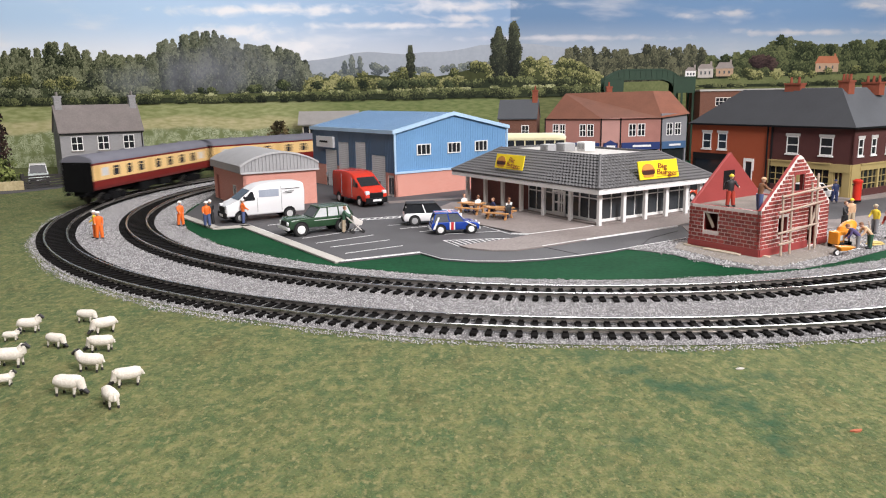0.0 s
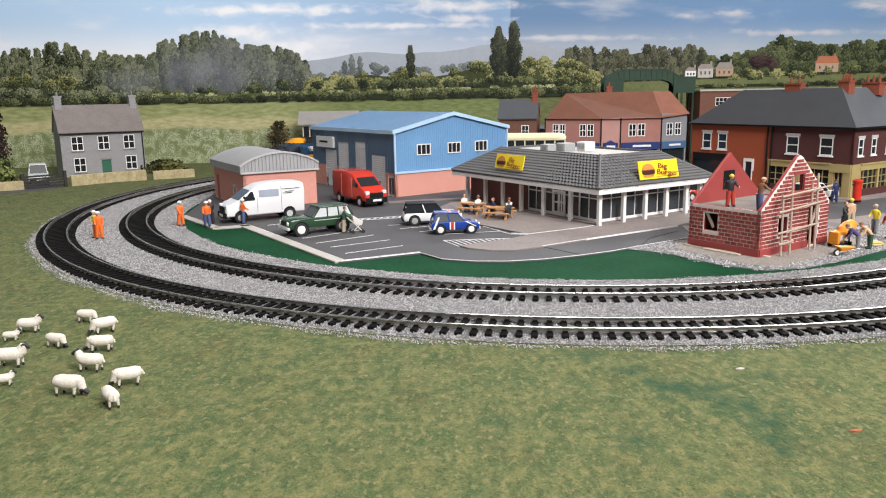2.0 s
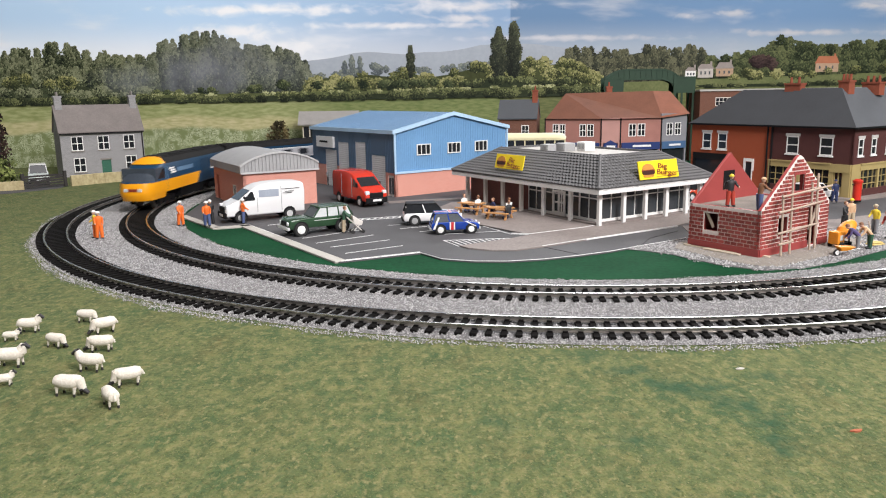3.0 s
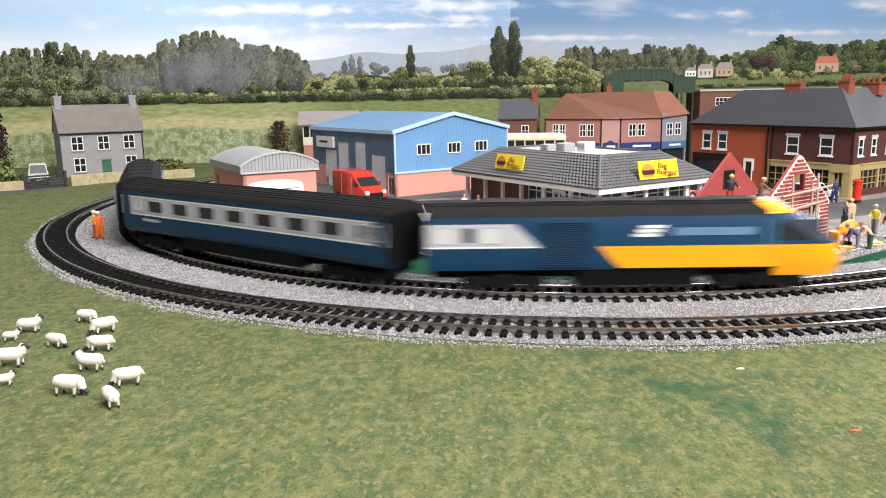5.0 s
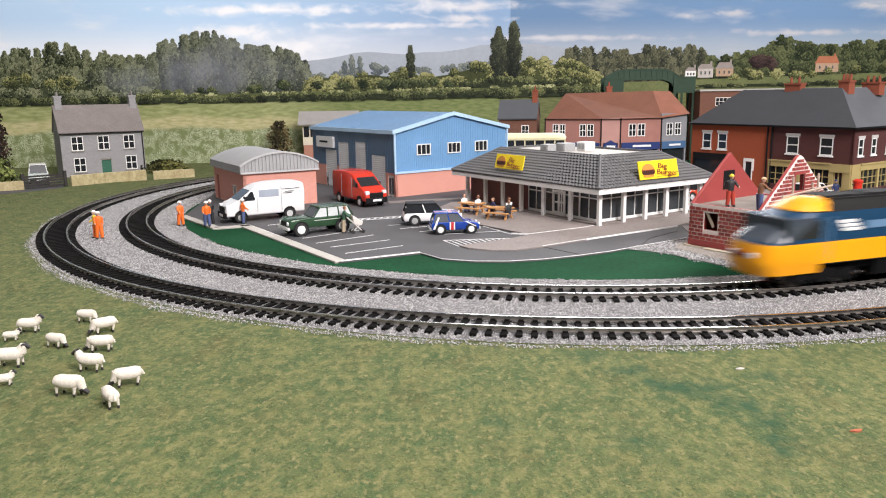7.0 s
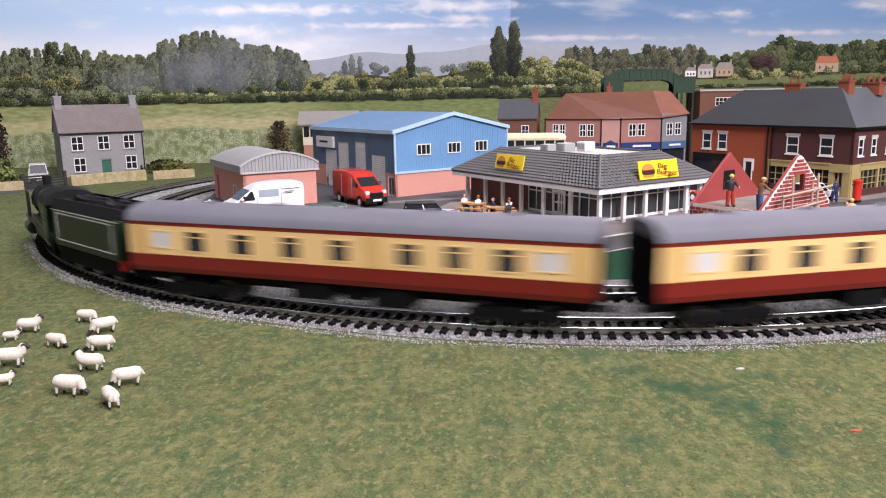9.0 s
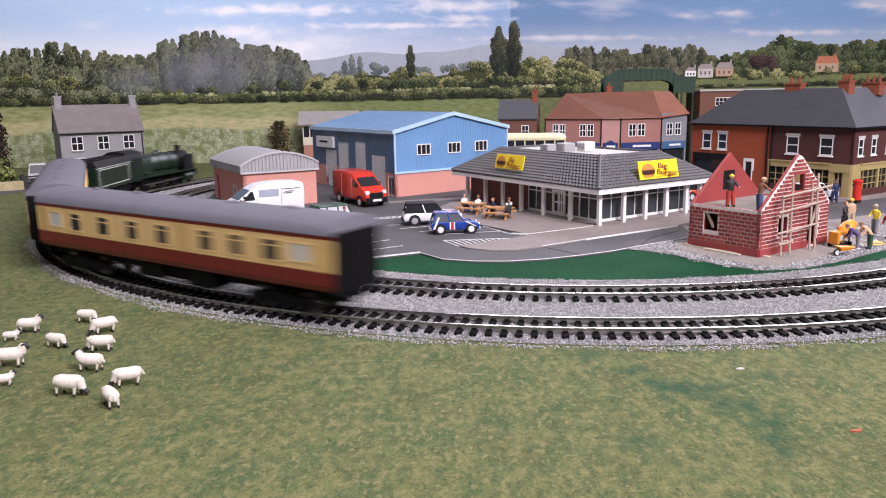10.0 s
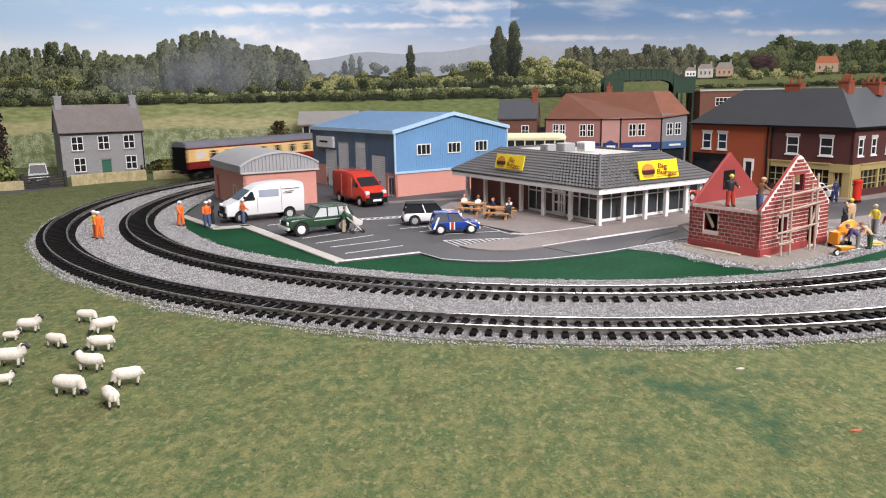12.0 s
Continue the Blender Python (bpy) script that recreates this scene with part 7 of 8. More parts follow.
part("engine_box", Geo().box(-13, -3, -5, 5, 3.5, 15), M_MIXORANGE, t, bevel=0.6)
part("maker_plate", Geo().box(-10, -6, -5.3, -5, 7, 12), M_LINE, t)
part("frame", Geo().box(-13, 10, -4, -3, 3, 4.2).box(-13, 10, 3, 4, 3, 4.2).box(8, 10, -4, 4, 1, 4).cyl((2, -6, 13), (2, -6, 3), 0.7).cyl((2, 6, 13), (2, 6, 3), 0.7), M_UNDER, t)
for y in (-5.6, 5.6):
    part("wheel", Geo().cyl((-8, y - 0.8, 3), (-8, y + 0.8, 3), 3, 3, 14), M_TYRE, t)
t = thing("wheelbarrow", pose(285.6, 534.5, 1.2, 0, 0, 8) @ Matrix.Scale(0.70, 4), "orange wheelbarrow with a white wheel", "wheelbarrow")
part("tray", Geo().loft([[(-3, -3, 5), (6, -3, 5), (6, 3, 5), (-3, 3, 5)], [(-7, -4.8, 10), (12, -4.8, 9), (12, 4.8, 9), (-7, 4.8, 10)]]), M_MIXORANGE, t, bevel=0.4)
for s in (-1, 1):
    part("handle", Geo().cyl((-5, s * 2, 4), (17, s * 4, 7.5), 0.5), M_RIM, t)
    part("leg", Geo().cyl((8, s * 3, 6), (9, s * 3.4, 0), 0.5), M_RIM, t)
w = part("wheel", Geo().cyl((-6, -0.9, 3.4), (-6, 0.9, 3.4), 3.4, 3.4, 16), M_TYRE, t)
part("rim", Geo().cyl((-6, -1.1, 3.4), (-6, 1.1, 3.4), 2.3, 2.3, 14), M_RIMWHITE, w)
M_POSTRED = mat("red_pillar_box_paint", (0.60, 0.03, 0.015), 0.35)
t = thing("pillar_box", pose(429, 785, 2.8), "red cast-iron pillar post box on the pavement", "post box")
part("shaft", Geo().cyl((0, 0, 2), (0, 0, 20), 4.2, 4.2, 18), M_POSTRED, t, smooth=True)
part("cap", Geo().cyl((0, 0, 20), (0, 0, 22), 5.0, 5.0, 18).cyl((0, 0, 22), (0, 0, 23.4), 4.6, 2.4, 18), M_POSTRED, t, smooth=True)
part("base", Geo().cyl((0, 0, 0), (0, 0, 2), 4.6, 4.6, 18), M_BLACK, t)
part("slot", Geo().box(-4.6, -3.9, -2, 2, 17, 18), M_BLACK, t)
M_PLANK = mat("sawn_plank", (0.50, 0.43, 0.33), 0.8, var=0.2, scale=150)
for x, y, rz, L in ((187, 580, -52, 46), (190, 575, -48, 62), (196, 562, -54, 30)):
    solo("plank", Geo().box(0, L, -1.6, 1.6, 0, 1.0), M_PLANK, "loose sawn plank lying on the site slab", "plank", pose(x, y, 1.6, 0, 0, rz), "loose planks", bevel=0.15)
g = Geo().box(-6, 6, -4, 4, 0, 1.2).box(-5, 5, -3.4, 3.4, 1.2, 2.4)
solo("sack_pile", g, mat("yellow_sand", (0.55, 0.42, 0.15), 0.9), "small flat pile of yellow sand sacks", "sacks", pose(330, 572, 1.0, 0, 0, 20), bevel=0.5)
for x, y, z, rz in ((318, 571, 1.2, 70), (336, 585, 1.2, 110)):
    t = thing("shovel", pose(x, y, z, 0, 0, rz), "builder's shovel with timber handle leaning forward", "shovel", "site shovels")
    part("handle", Geo().cyl((0, 0, 1), (6, 0, 15), 0.45), M_POLE, t)
    part("blade", Geo().box(-3, 0.5, -1.6, 1.6, 0.4, 0.9), M_RIM, t)

# ---- sheep ----
M_WOOL = mat("white_fleece", (0.54, 0.48, 0.40), 0.95, col2=(0.74, 0.70, 0.63), scale=250, fine=1400, bump=0.5, depth=0.0005)
M_SHEEPBLACK = mat("black_sheep_face", (0.02, 0.018, 0.018), 0.6)


def sheep(x, y, rz, k=1.0, graze=False, label=""):
    """A cast model sheep, head at +x."""
    t = thing("sheep", pose(x, y, 0, 0, 0, rz) @ pose(0, 0, 0), label, "sheep", "flock of sheep")
    q = lambda a, b, c: (a * k * 0.88, b * k * 0.92, c * k * 0.84)
    g = Geo()
    rings = []
    for xx, w, h0, h1 in ((-7.2, 1.0, 6.5, 8.5), (-6.6, 2.6, 4.6, 10.0), (-4.5, 3.4, 3.7, 10.7), (-1, 3.7, 3.3, 10.6), (3, 3.5, 3.5, 10.8), (5.4, 2.8, 4.6, 10.7), (6.6, 1.6, 6.4, 10)):
        rings.append([q(xx, w * math.cos(a), (h0 + h1) / 2 + (h1 - h0) / 2 * math.sin(a)) for a in [2 * math.pi * i / 12 for i in range(12)]])
    g.loft(rings)
    hd = (8.5, 2.9) if graze else (8.0, 11.4)
    g.cyl(q(5, 0, 8.4), q(hd[0] - 1.2, 0, hd[1] + 0.6), 2.5 * k, 1.5 * k, 10)
    g.cyl(q(-6.8, 0, 8), q(-8.2, 0, 5.4), 0.9 * k, 0.5 * k, 6)
    part("fleece", g, M_WOOL, t, "cream-white fleece", smooth=True)
    fx = 1.5
    h2 = Geo().cyl(q(hd[0] - 1.0, 0, hd[1] + 0.6), q(hd[0] + fx, 0, hd[1] - 1.2), 1.25 * k, 0.8 * k, 10)
    for s in (-1, 1):
        h2.cyl(q(hd[0] - 0.8, s * 1.1, hd[1] + 1.2), q(hd[0] - 1.4, s * 2.4, hd[1] + 1.0), 0.5 * k, 0.35 * k, 6)
    part("head", h2, M_SHEEPBLACK, t, "black face and ears", smooth=True)
    for xx, s in ((4.2, -1), (4.2, 1), (-5.0, -1), (-5.0, 1)):
        leg = part("leg", Geo().cyl(q(xx, s * 1.9, 5), q(xx + 0.4 * s, s * 2.0, 1.6), 0.85 * k, 0.5 * k, 8), M_WOOL, t, smooth=True)
        part("hoof", Geo().cyl(q(xx + 0.4 * s, s * 2.0, 1.7), q(xx + 0.5 * s, s * 2.0, 0), 0.55 * k, 0.55 * k, 8), M_SHEEPBLACK, leg)


GR, ST = "white sheep with black face grazing on the grass mat", "white sheep with black face standing on the grass mat"
for x, y, rz, k, gz in ((-194, 400, -8, 0.80, True), (-216, 383, 10, 0.88, False), (-176, 380, 222, 0.95, True), (-190, 358, -20, 0.80, True), (-165, 351, 190, 0.90, True),
                        (-158, 324, 176, 0.92, False), (-154, 296, -10, 0.98, True), (-132, 284, 130, 0.85, True), (-134, 306, 205, 0.90, True), (-197, 331, 8, 1.02, False)):
    sheep(x, y, rz, k, gz, GR if gz else ST)
for x, y, rz, k in ((-218, 369, 15, 0.58), (-187, 307, 20, 0.62)):
    sheep(x, y, rz, k, False, "small white lamb standing on the grass mat")


# ---- bushes at the back ----
def bush(x, y, h, w, a, c, label, n=900):
    t = thing("bush", pose(x, y, 0), label, "bush")
    g = Geo()
    rng = random.Random(int(h * 7 + x))
    for i in range(5):
        an = rng.uniform(0, 6.28)
        g.cyl((0, 0, 0), (w * 0.4 * math.cos(an), w * 0.4 * math.sin(an), h * rng.uniform(0.5, 0.8)), 1.6, 0.4, 6)
    part("stems", g, M_GATE, t)
    g = Geo()
    for i in range(n):
        an, u, r = rng.uniform(0, 6.28), rng.uniform(0.05, 1), rng.uniform(0.45, 1)
        rr = w * r * math.sin(math.pi * (0.15 + 0.8 * u)) ** 0.6 * (0.8 + 0.25 * math.sin(3 * an + u * 6))
        s = rng.uniform(1.4, 3.2)
        g.at(rr * math.cos(an), rr * math.sin(an), h * u, rng.uniform(0, 180), rng.uniform(0, 180), 0)
        g.add([(-s, -s * 0.5, 0), (s * 0.2, -s * 0.7, 0.4), (s, 0.2 * s, 0), (-0.2 * s, s * 0.8, 0.5)], [(0, 1, 2, 3)])
    tagged(part("foliage", g, leafmat("bush_leaf_" + a, *c), t), kind="stuff")


bush(-292, 1398, 74, 26, "brown", ((0.09, 0.065, 0.032), (0.27, 0.22, 0.11)), "brownish lichen bush beside the signal box")
bush(-664, 1150, 104, 22, "maroon", ((0.03, 0.018, 0.018), (0.10, 0.06, 0.05)), "dark maroon model tree by the farm lane")
bush(-445, 1240, 20, 40, "olive", ((0.05, 0.06, 0.02), (0.16, 0.15, 0.05)), "low olive hedge bush behind the garden wall", 600)
bush(-655, 1120, 34, 40, "green", ((0.05, 0.08, 0.02), (0.25, 0.28, 0.10)), "green hedge bushes beside the farm lane", 900)
solo("glue_lump", Geo().ball((0, 0, 0.3), 2.2, 0.9, 0.5, 9, 5), M_KERB, "small dried white glue lump on the grass", "glue lump", pose(128, 314, 0, 0, 0, 10), smooth=True)

solo("clay_scrap", Geo().loft([[(2.2 * math.cos(a) * (1 + 0.3 * math.sin(3 * a)), 0.8 * math.sin(a), z) for a in [2 * math.pi * i / 11 for i in range(11)]] for z in (0.1, 0.7)]), mat("dull_clay", (0.36, 0.10, 0.045), 0.9), "small orange scrap lying on the grass mat", "scrap", pose(145, 251, 0, 0, 0, 12))
# ---- printed trees, hills and houses of the backscene ----
M_HILL = mat("print_hills", (0.31, 0.345, 0.395), 0.8, col2=(0.37, 0.405, 0.455), scale=34, fine=140, bump=0)
g = Geo()
hp = [(-330, 176), (-294, 181), (-262, 184), (-237, 188), (-210, 194), (-185, 196), (-165, 195), (-143, 193), (-112, 191), (-80, 195), (-50, 195), (-27, 197), (0, 201), (27, 207), (55, 208), (81, 207), (110, 209), (136, 208), (165, 204), (191, 201), (300, 190)]
for (a, za), (b, zb) in zip(hp, hp[1:]):
    g.loft([[(a, y, 118), (b, y, 118), (b, y, zb), (a, y, za)] for y in (-0.4, -0.1)])
solo("hills", g, M_HILL, "hazy blue-grey hills printed on the backscene", "backdrop hills", back_pose(), kind="structure")


def leaf_tone(name, col, smoke=False):
    """One printed leaf tone; steam drifts across the tall clump of the photograph."""
    m = mat(name, tuple(c * 0.72 for c in col), 0.75, col2=tuple(c * 1.25 for c in col), scale=90, fine=420, bump=0.0, isl=0.5, spec=0.15)
    if not smoke:
        return m
    nt = m.node_tree
    N, L = nt.nodes, nt.links
    b = N["Principled BSDF"]
    out = b.inputs["Base Color"].links[0].from_socket
    tc = N.new("ShaderNodeTexCoord")
    for cx, cz, rx, rz, top, colour in ((-0.49, 0.160, 0.085, 0.042, 0.62, (0.24, 0.25, 0.29, 1)), (-0.43, 0.195, 0.05, 0.06, 0.45, (0.19, 0.20, 0.22, 1)), (-0.60, 0.150, 0.07, 0.030, 0.40, (0.26, 0.28, 0.30, 1)), (-0.37, 0.165, 0.09, 0.035, 0.38, (0.17, 0.18, 0.21, 1))):
        pm, ln, ad, r2, z, n2 = (N.new("ShaderNode" + k) for k in ("Mapping", "VectorMath", "Math", "MapRange", "Mix", "TexNoise"))
        pm.inputs["Location"].default_value, pm.inputs["Scale"].default_value = (-cx / rx, 0, -cz / rz), (1 / rx, 0, 1 / rz)
        ln.operation, ad.operation, z.data_type = "LENGTH", "MULTIPLY_ADD", "RGBA"
        n2.inputs["Scale"].default_value, n2.inputs["Detail"].default_value, ad.inputs[1].default_value = 22, 4, 1.6
        L.new(tc.outputs["Object"], pm.inputs[0]), L.new(pm.outputs[0], ln.inputs[0]), L.new(tc.outputs["Object"], n2.inputs["Vector"])
        L.new(n2.outputs["Fac"], ad.inputs[0]), L.new(ln.outputs["Value"], ad.inputs[2])
        r2.inputs["From Min"].default_value, r2.inputs["From Max"].default_value, r2.inputs["To Min"].default_value, r2.inputs["To Max"].default_value = 0.9, 2.0, top, 0.0
        L.new(ad.outputs[0], r2.inputs["Value"]), L.new(r2.outputs[0], z.inputs["Factor"]), L.new(out, z.inputs["A"])
        z.inputs["B"].default_value = colour
        out = z.outputs["Result"]
    L.new(out, b.inputs["Base Color"])
    return m


def tones(name, cols, smoke=False):
    return [leaf_tone(name + "_" + k, c, smoke) for k, c in zip(("deep", "dark", "mid", "light"), cols)]


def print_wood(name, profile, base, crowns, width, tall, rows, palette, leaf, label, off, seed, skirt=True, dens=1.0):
    """Printed trees on the sheet: crowns of small leaf flecks, back rows first; the print's light and shade is put into
    the tones, pale tops over deep bottoms.
    profile: (x, z) of the treetops; rows: the heights of the rows as shares of it; tall: a crown's height over its
    width."""
    rng = np.random.default_rng(seed)
    xs, zs = zip(*profile)
    P, TN, SZ = [], [], []
    for share in rows:
        cx = np.sort(rng.uniform(xs[0], xs[-1], crowns))
        rng.shuffle(cx)
        for c in cx:
            w = rng.uniform(*width)
            top = base + (np.interp(c, xs, zs) - base) * share * rng.uniform(0.95, 1.02)
            hgt = min(top - base + 3, 2 * w * tall * rng.uniform(0.8, 1.25))
            n = int(dens * 2.6 * w * hgt / (leaf[0] + leaf[1]) ** 2 * 4)
            u = rng.uniform(0, 1, n) ** 0.85
            v = rng.uniform(-1, 1, n)
            half = w * np.clip(np.sin(np.pi * (0.04 + 0.90 * u)), 0, 1) ** 0.8 * (1 + 0.30 * np.sin(u * 19 + c) + 0.15 * np.sin(u * 43 + 2 * c))
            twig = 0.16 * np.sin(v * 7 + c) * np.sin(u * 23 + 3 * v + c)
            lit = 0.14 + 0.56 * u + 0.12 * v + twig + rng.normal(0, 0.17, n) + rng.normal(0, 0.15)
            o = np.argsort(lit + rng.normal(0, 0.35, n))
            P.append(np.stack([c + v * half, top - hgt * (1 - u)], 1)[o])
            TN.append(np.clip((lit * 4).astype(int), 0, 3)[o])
            SZ.append(rng.uniform(leaf[0], leaf[1], n)[o])
    p, tn, sz = np.concatenate(P), np.concatenate(TN), np.concatenate(SZ)
    n, k = len(p), 5
    ang = np.linspace(0, 2 * np.pi, k, endpoint=False)[None] + rng.uniform(0, 6, (n, 1))
    rad = sz[:, None] * rng.uniform(0.5, 1.25, (n, k))
    y = np.broadcast_to(-off - np.linspace(0, 0.28, n)[:, None], (n, k))
    verts = np.stack([p[:, :1] + rad * np.cos(ang), y, np.maximum(base - 2, p[:, 1:] + rad * np.sin(ang) * 1.15)], -1).reshape(-1, 3) * K
    me = bpy.data.meshes.new(name)
    me.from_pydata(verts.tolist(), [], np.arange(n * k).reshape(-1, k).tolist())
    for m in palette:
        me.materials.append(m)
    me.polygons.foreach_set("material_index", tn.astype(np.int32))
    ob = new(name, me)
    m = back_pose()
    m.translation *= K
    ob.matrix_world = m
    tagged(ob, label, "backdrop trees", kind="structure")
    if skirt:
        # plain dark sheet added to fill the gaps between flecks
        g = Geo()
        for (xa, za), (xb, zb) in zip(profile, profile[1:]):
            g.loft([[(xa, y, base), (xb, y, base), (xb, y, base + (zb - base) * 0.8), (xa, y, base + (za - base) * 0.8)] for y in (-off + 0.06, -off + 0.02)])
        part("leaf_backing", g, palette[1], ob)
    return ob


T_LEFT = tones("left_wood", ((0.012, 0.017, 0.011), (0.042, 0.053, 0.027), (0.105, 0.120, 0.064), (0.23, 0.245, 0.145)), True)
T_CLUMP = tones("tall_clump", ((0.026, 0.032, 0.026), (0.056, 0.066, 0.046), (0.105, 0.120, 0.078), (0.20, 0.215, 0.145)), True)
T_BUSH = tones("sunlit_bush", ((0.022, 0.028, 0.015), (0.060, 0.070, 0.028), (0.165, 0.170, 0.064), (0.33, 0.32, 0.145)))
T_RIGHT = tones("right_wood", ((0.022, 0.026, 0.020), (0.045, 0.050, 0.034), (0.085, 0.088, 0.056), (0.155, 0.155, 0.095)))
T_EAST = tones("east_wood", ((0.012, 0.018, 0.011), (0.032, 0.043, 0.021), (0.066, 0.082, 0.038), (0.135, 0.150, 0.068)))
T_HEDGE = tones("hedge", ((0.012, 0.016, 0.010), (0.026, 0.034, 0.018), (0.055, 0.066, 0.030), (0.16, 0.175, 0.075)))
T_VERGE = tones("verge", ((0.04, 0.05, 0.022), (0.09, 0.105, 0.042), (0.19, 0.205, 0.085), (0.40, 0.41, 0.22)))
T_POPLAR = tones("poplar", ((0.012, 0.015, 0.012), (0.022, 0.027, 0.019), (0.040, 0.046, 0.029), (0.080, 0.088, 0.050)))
T_FAR = tones("far_tree", ((0.085, 0.10, 0.11), (0.11, 0.13, 0.13), (0.15, 0.17, 0.16), (0.22, 0.24, 0.20)))
LEFT = [(-1000, 196), (-900, 203), (-817, 205), (-790, 208), (-762, 206), (-733, 216), (-715, 215), (-678, 205), (-641, 199), (-623, 194), (-560, 192)]
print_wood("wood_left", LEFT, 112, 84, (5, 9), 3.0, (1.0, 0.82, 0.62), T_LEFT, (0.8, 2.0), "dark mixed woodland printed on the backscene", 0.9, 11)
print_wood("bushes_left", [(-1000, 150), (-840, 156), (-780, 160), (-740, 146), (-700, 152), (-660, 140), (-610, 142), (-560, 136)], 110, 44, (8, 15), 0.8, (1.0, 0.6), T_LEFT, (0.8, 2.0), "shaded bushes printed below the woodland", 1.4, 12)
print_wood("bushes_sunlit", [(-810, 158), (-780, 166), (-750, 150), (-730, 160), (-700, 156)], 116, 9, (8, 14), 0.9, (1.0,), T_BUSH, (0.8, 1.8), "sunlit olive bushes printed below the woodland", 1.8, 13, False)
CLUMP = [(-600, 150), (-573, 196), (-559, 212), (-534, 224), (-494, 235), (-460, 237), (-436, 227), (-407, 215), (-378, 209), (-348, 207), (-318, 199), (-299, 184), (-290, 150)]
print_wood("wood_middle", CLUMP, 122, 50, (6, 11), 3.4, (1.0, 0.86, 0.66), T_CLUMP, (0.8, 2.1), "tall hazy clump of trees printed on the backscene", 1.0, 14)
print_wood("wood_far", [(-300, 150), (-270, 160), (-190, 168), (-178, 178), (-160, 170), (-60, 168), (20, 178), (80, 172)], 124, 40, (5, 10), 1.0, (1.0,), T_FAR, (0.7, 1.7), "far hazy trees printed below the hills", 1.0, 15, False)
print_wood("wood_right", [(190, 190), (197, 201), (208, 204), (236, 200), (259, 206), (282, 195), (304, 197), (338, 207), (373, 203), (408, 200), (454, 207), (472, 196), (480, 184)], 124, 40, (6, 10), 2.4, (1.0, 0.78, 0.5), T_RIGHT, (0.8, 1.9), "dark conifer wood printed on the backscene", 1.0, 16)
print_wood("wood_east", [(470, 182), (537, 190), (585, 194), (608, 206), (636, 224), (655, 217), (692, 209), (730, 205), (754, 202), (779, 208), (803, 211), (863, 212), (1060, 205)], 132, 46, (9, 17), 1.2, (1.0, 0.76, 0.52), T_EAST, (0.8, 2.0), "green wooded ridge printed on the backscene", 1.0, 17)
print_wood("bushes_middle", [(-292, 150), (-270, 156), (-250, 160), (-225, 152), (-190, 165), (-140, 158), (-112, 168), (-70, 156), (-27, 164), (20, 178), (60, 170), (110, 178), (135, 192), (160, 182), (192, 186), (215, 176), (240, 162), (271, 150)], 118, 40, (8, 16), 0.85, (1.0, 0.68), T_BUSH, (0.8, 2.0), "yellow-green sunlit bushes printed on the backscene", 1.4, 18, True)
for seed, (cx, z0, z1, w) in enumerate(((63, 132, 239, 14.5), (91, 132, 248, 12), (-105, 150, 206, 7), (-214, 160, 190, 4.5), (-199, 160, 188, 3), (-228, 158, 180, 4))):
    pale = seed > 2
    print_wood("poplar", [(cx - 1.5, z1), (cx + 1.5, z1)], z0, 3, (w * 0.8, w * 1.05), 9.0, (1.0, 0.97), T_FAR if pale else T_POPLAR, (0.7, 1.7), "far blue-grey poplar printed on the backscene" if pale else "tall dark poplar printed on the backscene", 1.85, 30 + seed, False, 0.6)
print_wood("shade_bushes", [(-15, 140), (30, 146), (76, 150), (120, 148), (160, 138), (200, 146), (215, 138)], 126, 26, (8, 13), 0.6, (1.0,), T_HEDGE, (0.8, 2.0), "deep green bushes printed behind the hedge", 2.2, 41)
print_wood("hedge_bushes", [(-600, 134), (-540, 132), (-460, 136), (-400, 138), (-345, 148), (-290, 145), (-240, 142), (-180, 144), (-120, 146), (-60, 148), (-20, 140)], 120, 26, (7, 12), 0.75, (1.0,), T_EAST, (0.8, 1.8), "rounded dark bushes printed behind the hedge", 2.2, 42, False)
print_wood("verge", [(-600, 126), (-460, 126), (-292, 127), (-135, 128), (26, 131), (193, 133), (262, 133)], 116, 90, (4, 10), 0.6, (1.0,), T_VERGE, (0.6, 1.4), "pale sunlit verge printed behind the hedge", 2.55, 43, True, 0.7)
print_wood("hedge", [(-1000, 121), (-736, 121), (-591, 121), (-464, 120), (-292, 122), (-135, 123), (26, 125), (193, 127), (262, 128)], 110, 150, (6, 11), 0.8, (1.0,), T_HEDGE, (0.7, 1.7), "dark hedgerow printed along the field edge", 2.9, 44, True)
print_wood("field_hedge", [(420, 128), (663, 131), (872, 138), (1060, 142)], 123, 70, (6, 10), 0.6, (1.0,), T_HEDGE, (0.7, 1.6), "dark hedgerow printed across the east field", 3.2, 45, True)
g = Geo()
g.loft([[(262, y, 117), (1060, y, 117), (1060, y, 152), (262, y, 134)] for y in (-2.5, -2.3)])
M_FIELD = mat("print_field", (0.085, 0.105, 0.034), 0.8, col2=(0.175, 0.195, 0.075), scale=30, fine=260, bump=0)
solo("field_strip", g, M_FIELD, "green field strip printed below the wooded ridge", "backdrop field", back_pose(), kind="structure")
print_wood("garden_bushes", [(535, 146), (560, 160), (585, 154), (640, 158), (690, 150), (740, 158), (800, 162), (1060, 170)], 138, 24, (8, 14), 0.7, (1.0,), T_BUSH, (0.8, 1.8), "sunlit garden bushes printed round the houses", 2.6, 46, False)
print_wood("copper_beech", [(575, 182), (605, 186), (620, 176)], 146, 6, (9, 14), 0.9, (1.0,), tones("copper", ((0.02, 0.012, 0.012), (0.035, 0.022, 0.022), (0.06, 0.036, 0.034), (0.09, 0.06, 0.05))), (0.8, 1.8), "dark copper-leaved tree printed on the backscene", 2.1, 47, False)
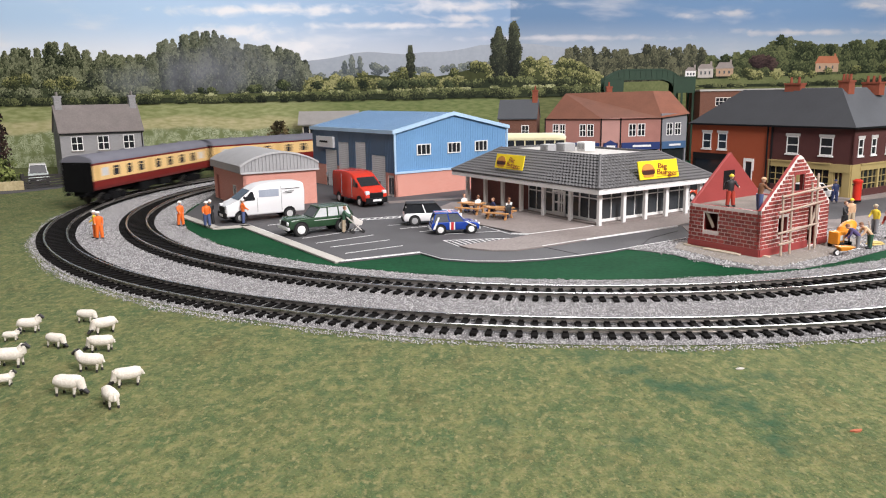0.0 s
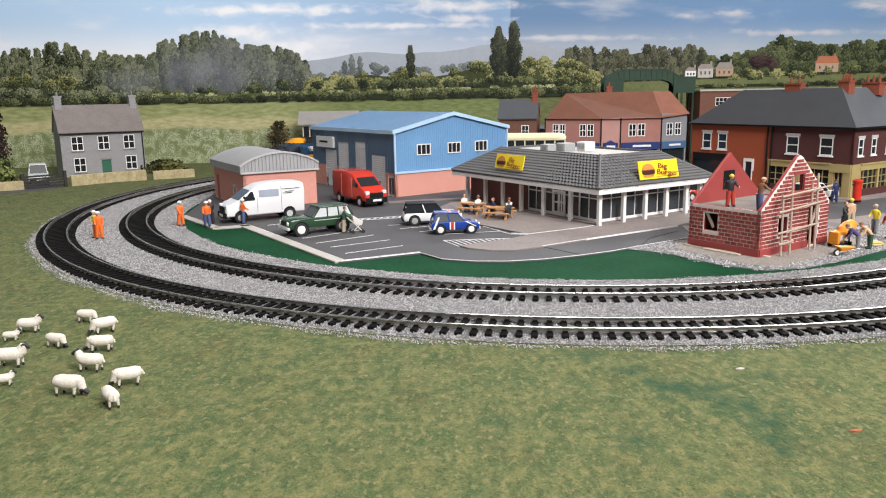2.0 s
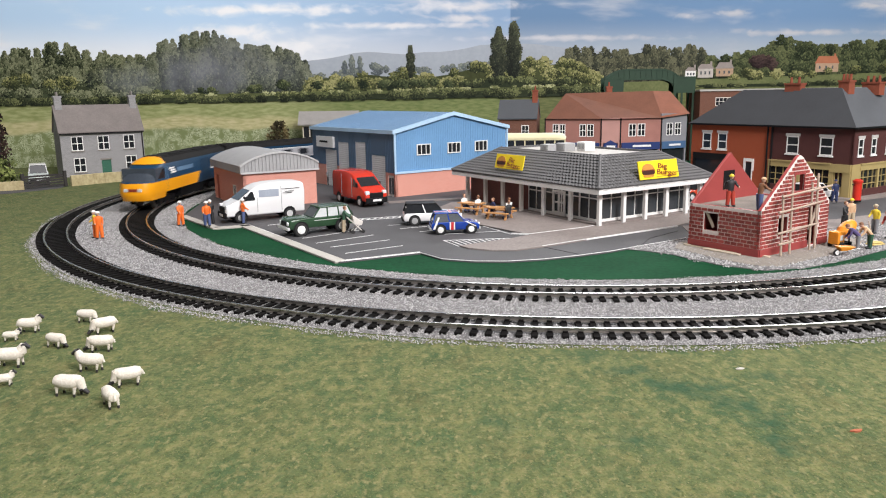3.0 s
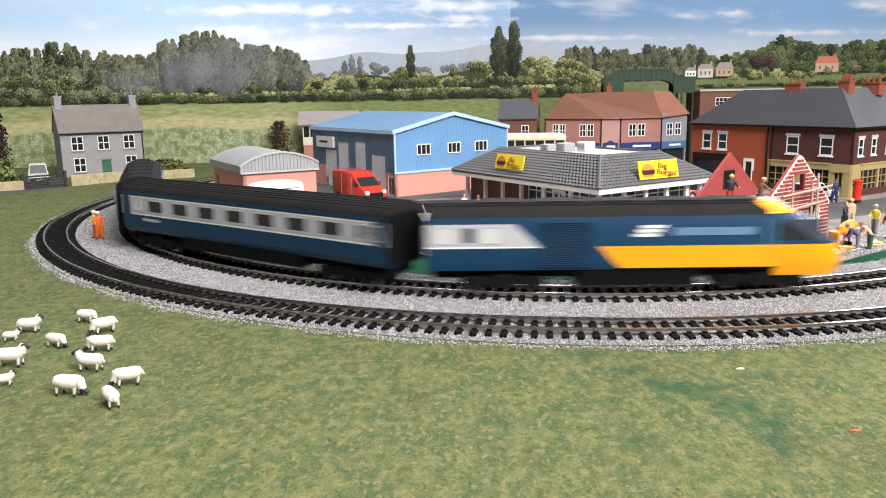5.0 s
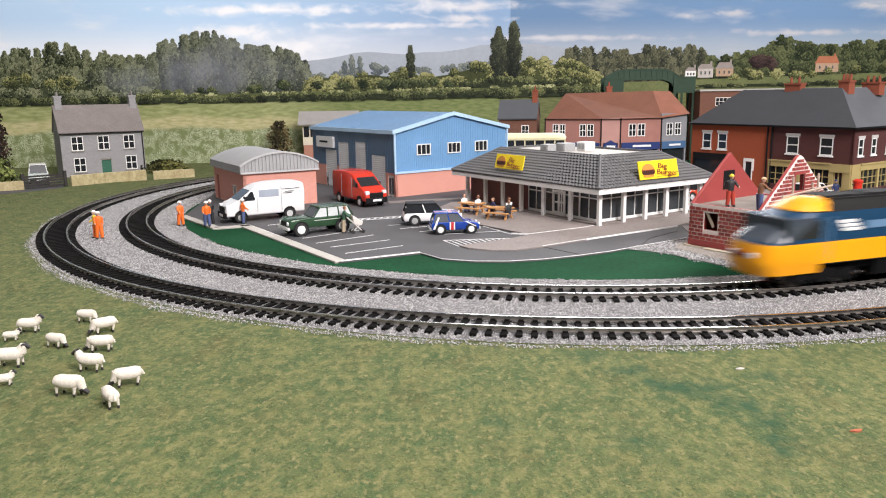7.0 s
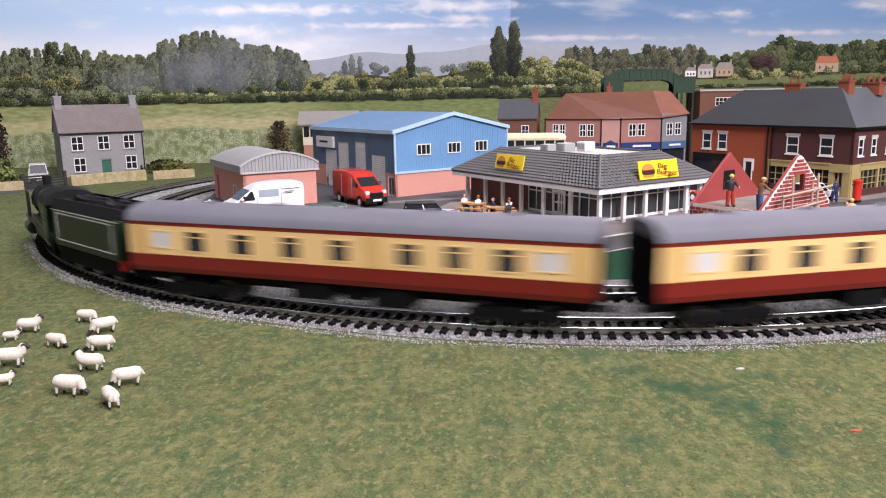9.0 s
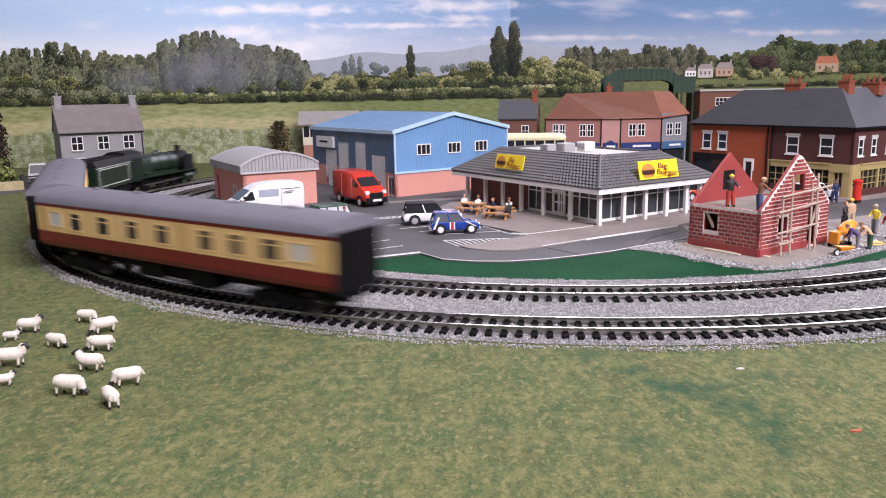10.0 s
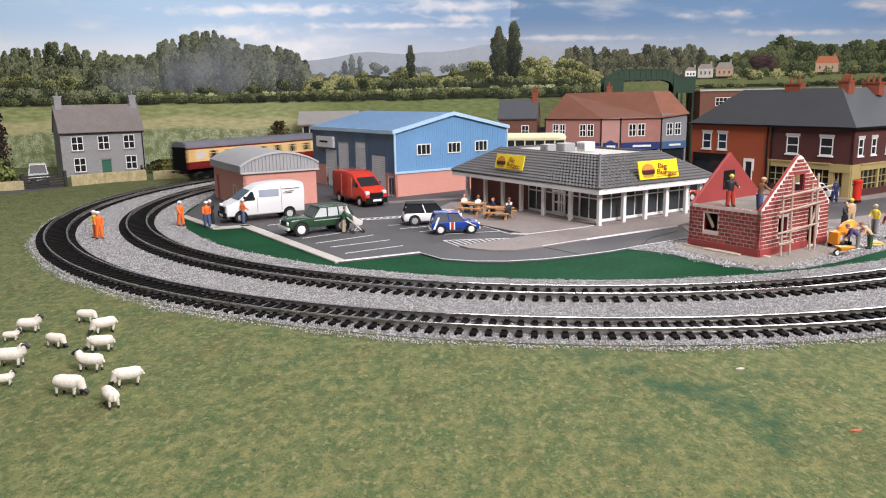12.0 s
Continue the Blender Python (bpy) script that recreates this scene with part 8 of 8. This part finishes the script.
M_PRINTHOUSE = mat("print_house_wall", (0.44, 0.30, 0.20), 0.8, var=0.25, scale=200)
M_PRINTPALE = mat("print_pale_wall", (0.50, 0.46, 0.42), 0.8, var=0.25, scale=200)
M_PRINTROOF = mat("print_house_roof", (0.42, 0.15, 0.075), 0.8, var=0.15)
M_PRINTGREY = mat("print_grey_roof", (0.30, 0.26, 0.24), 0.8, var=0.2)


def print_house(x, z, w, hh, rf, roof, walls):
    h = thing("backscene_house", back_pose(2.55) @ pose(x, 0, 0), "small house printed on the backscene", "backdrop house", kind="structure")
    part("wall", Geo().box(0, w, 0, 0.3, z, z + hh), walls, h)
    part("roof", Geo().prof([(-2, z + hh), (w + 2, z + hh), (w - 6, z + hh + rf), (6, z + hh + rf)], -0.3, 0.3, "y"), roof, h)
    part("chimney", Geo().box(w * 0.78, w * 0.78 + 4, -0.2, 0.2, z + hh + rf * 0.6, z + hh + rf + 5), roof, h)
    for i in range(3):
        part("window", Geo().box(w * (0.15 + 0.28 * i), w * (0.15 + 0.28 * i) + 3.4, -0.2, 0.1, z + hh * 0.35, z + hh * 0.72), M_GLASS_GREY, h)


print_house(712, 150, 50, 17, 14, M_PRINTROOF, M_PRINTHOUSE)
print_house(436, 142, 22, 13, 7, M_PRINTGREY, M_WHITE)
print_house(462, 142, 32, 17, 9, M_PRINTGREY, M_PRINTPALE)
print_house(500, 144, 36, 15, 12, M_PRINTGREY, M_PRINTHOUSE)


def motions():
    """Both trains run at a steady pace: the blue one anticlockwise inside, the steam train clockwise outside."""
    times = [i / 10 for i in range(121)]
    turn = pose(0, 0, 0, 0, 0, 180)
    s0, v0 = R_IN * (4.4949 - math.radians(98)), 353.9
    reach = 239.4 / 2 + 269.5 / 2 + 9.75
    s2, v2 = R_OUT * (4.528 - math.radians(98)), -407.3

    def run(ob, R, s_at, v, t_at, b, back):
        rows = []
        for t in times:
            m = track_pose(s_at + v * (t - t_at), R, b)
            m = m @ turn if back else m
            m.translation *= K
            rows.append((t, m))
        walk(ob, rows)
    run(CAR_A, R_IN, s0 + reach, v0, 5.5, 86, False)
    run(MK3, R_IN, s0, v0, 5.5, 97, False)
    run(CAR_B, R_IN, s0 - reach, v0, 5.5, 86, True)
    step = 268.1 + 16.45
    run(COACH_2, R_OUT, s2, v2, 9.5, 96, True)
    run(COACH_1, R_OUT, s2 - step, v2, 9.5, 96, True)
    s_t = s2 - step - (268.1 / 2 + 97.4 / 2 + 18)
    run(TENDER, R_OUT, s_t, v2, 9.5, 29, True)
    run(LOCO, R_OUT, s_t - (97.4 / 2 + 78), v2, 9.5, 44, True)


motions()
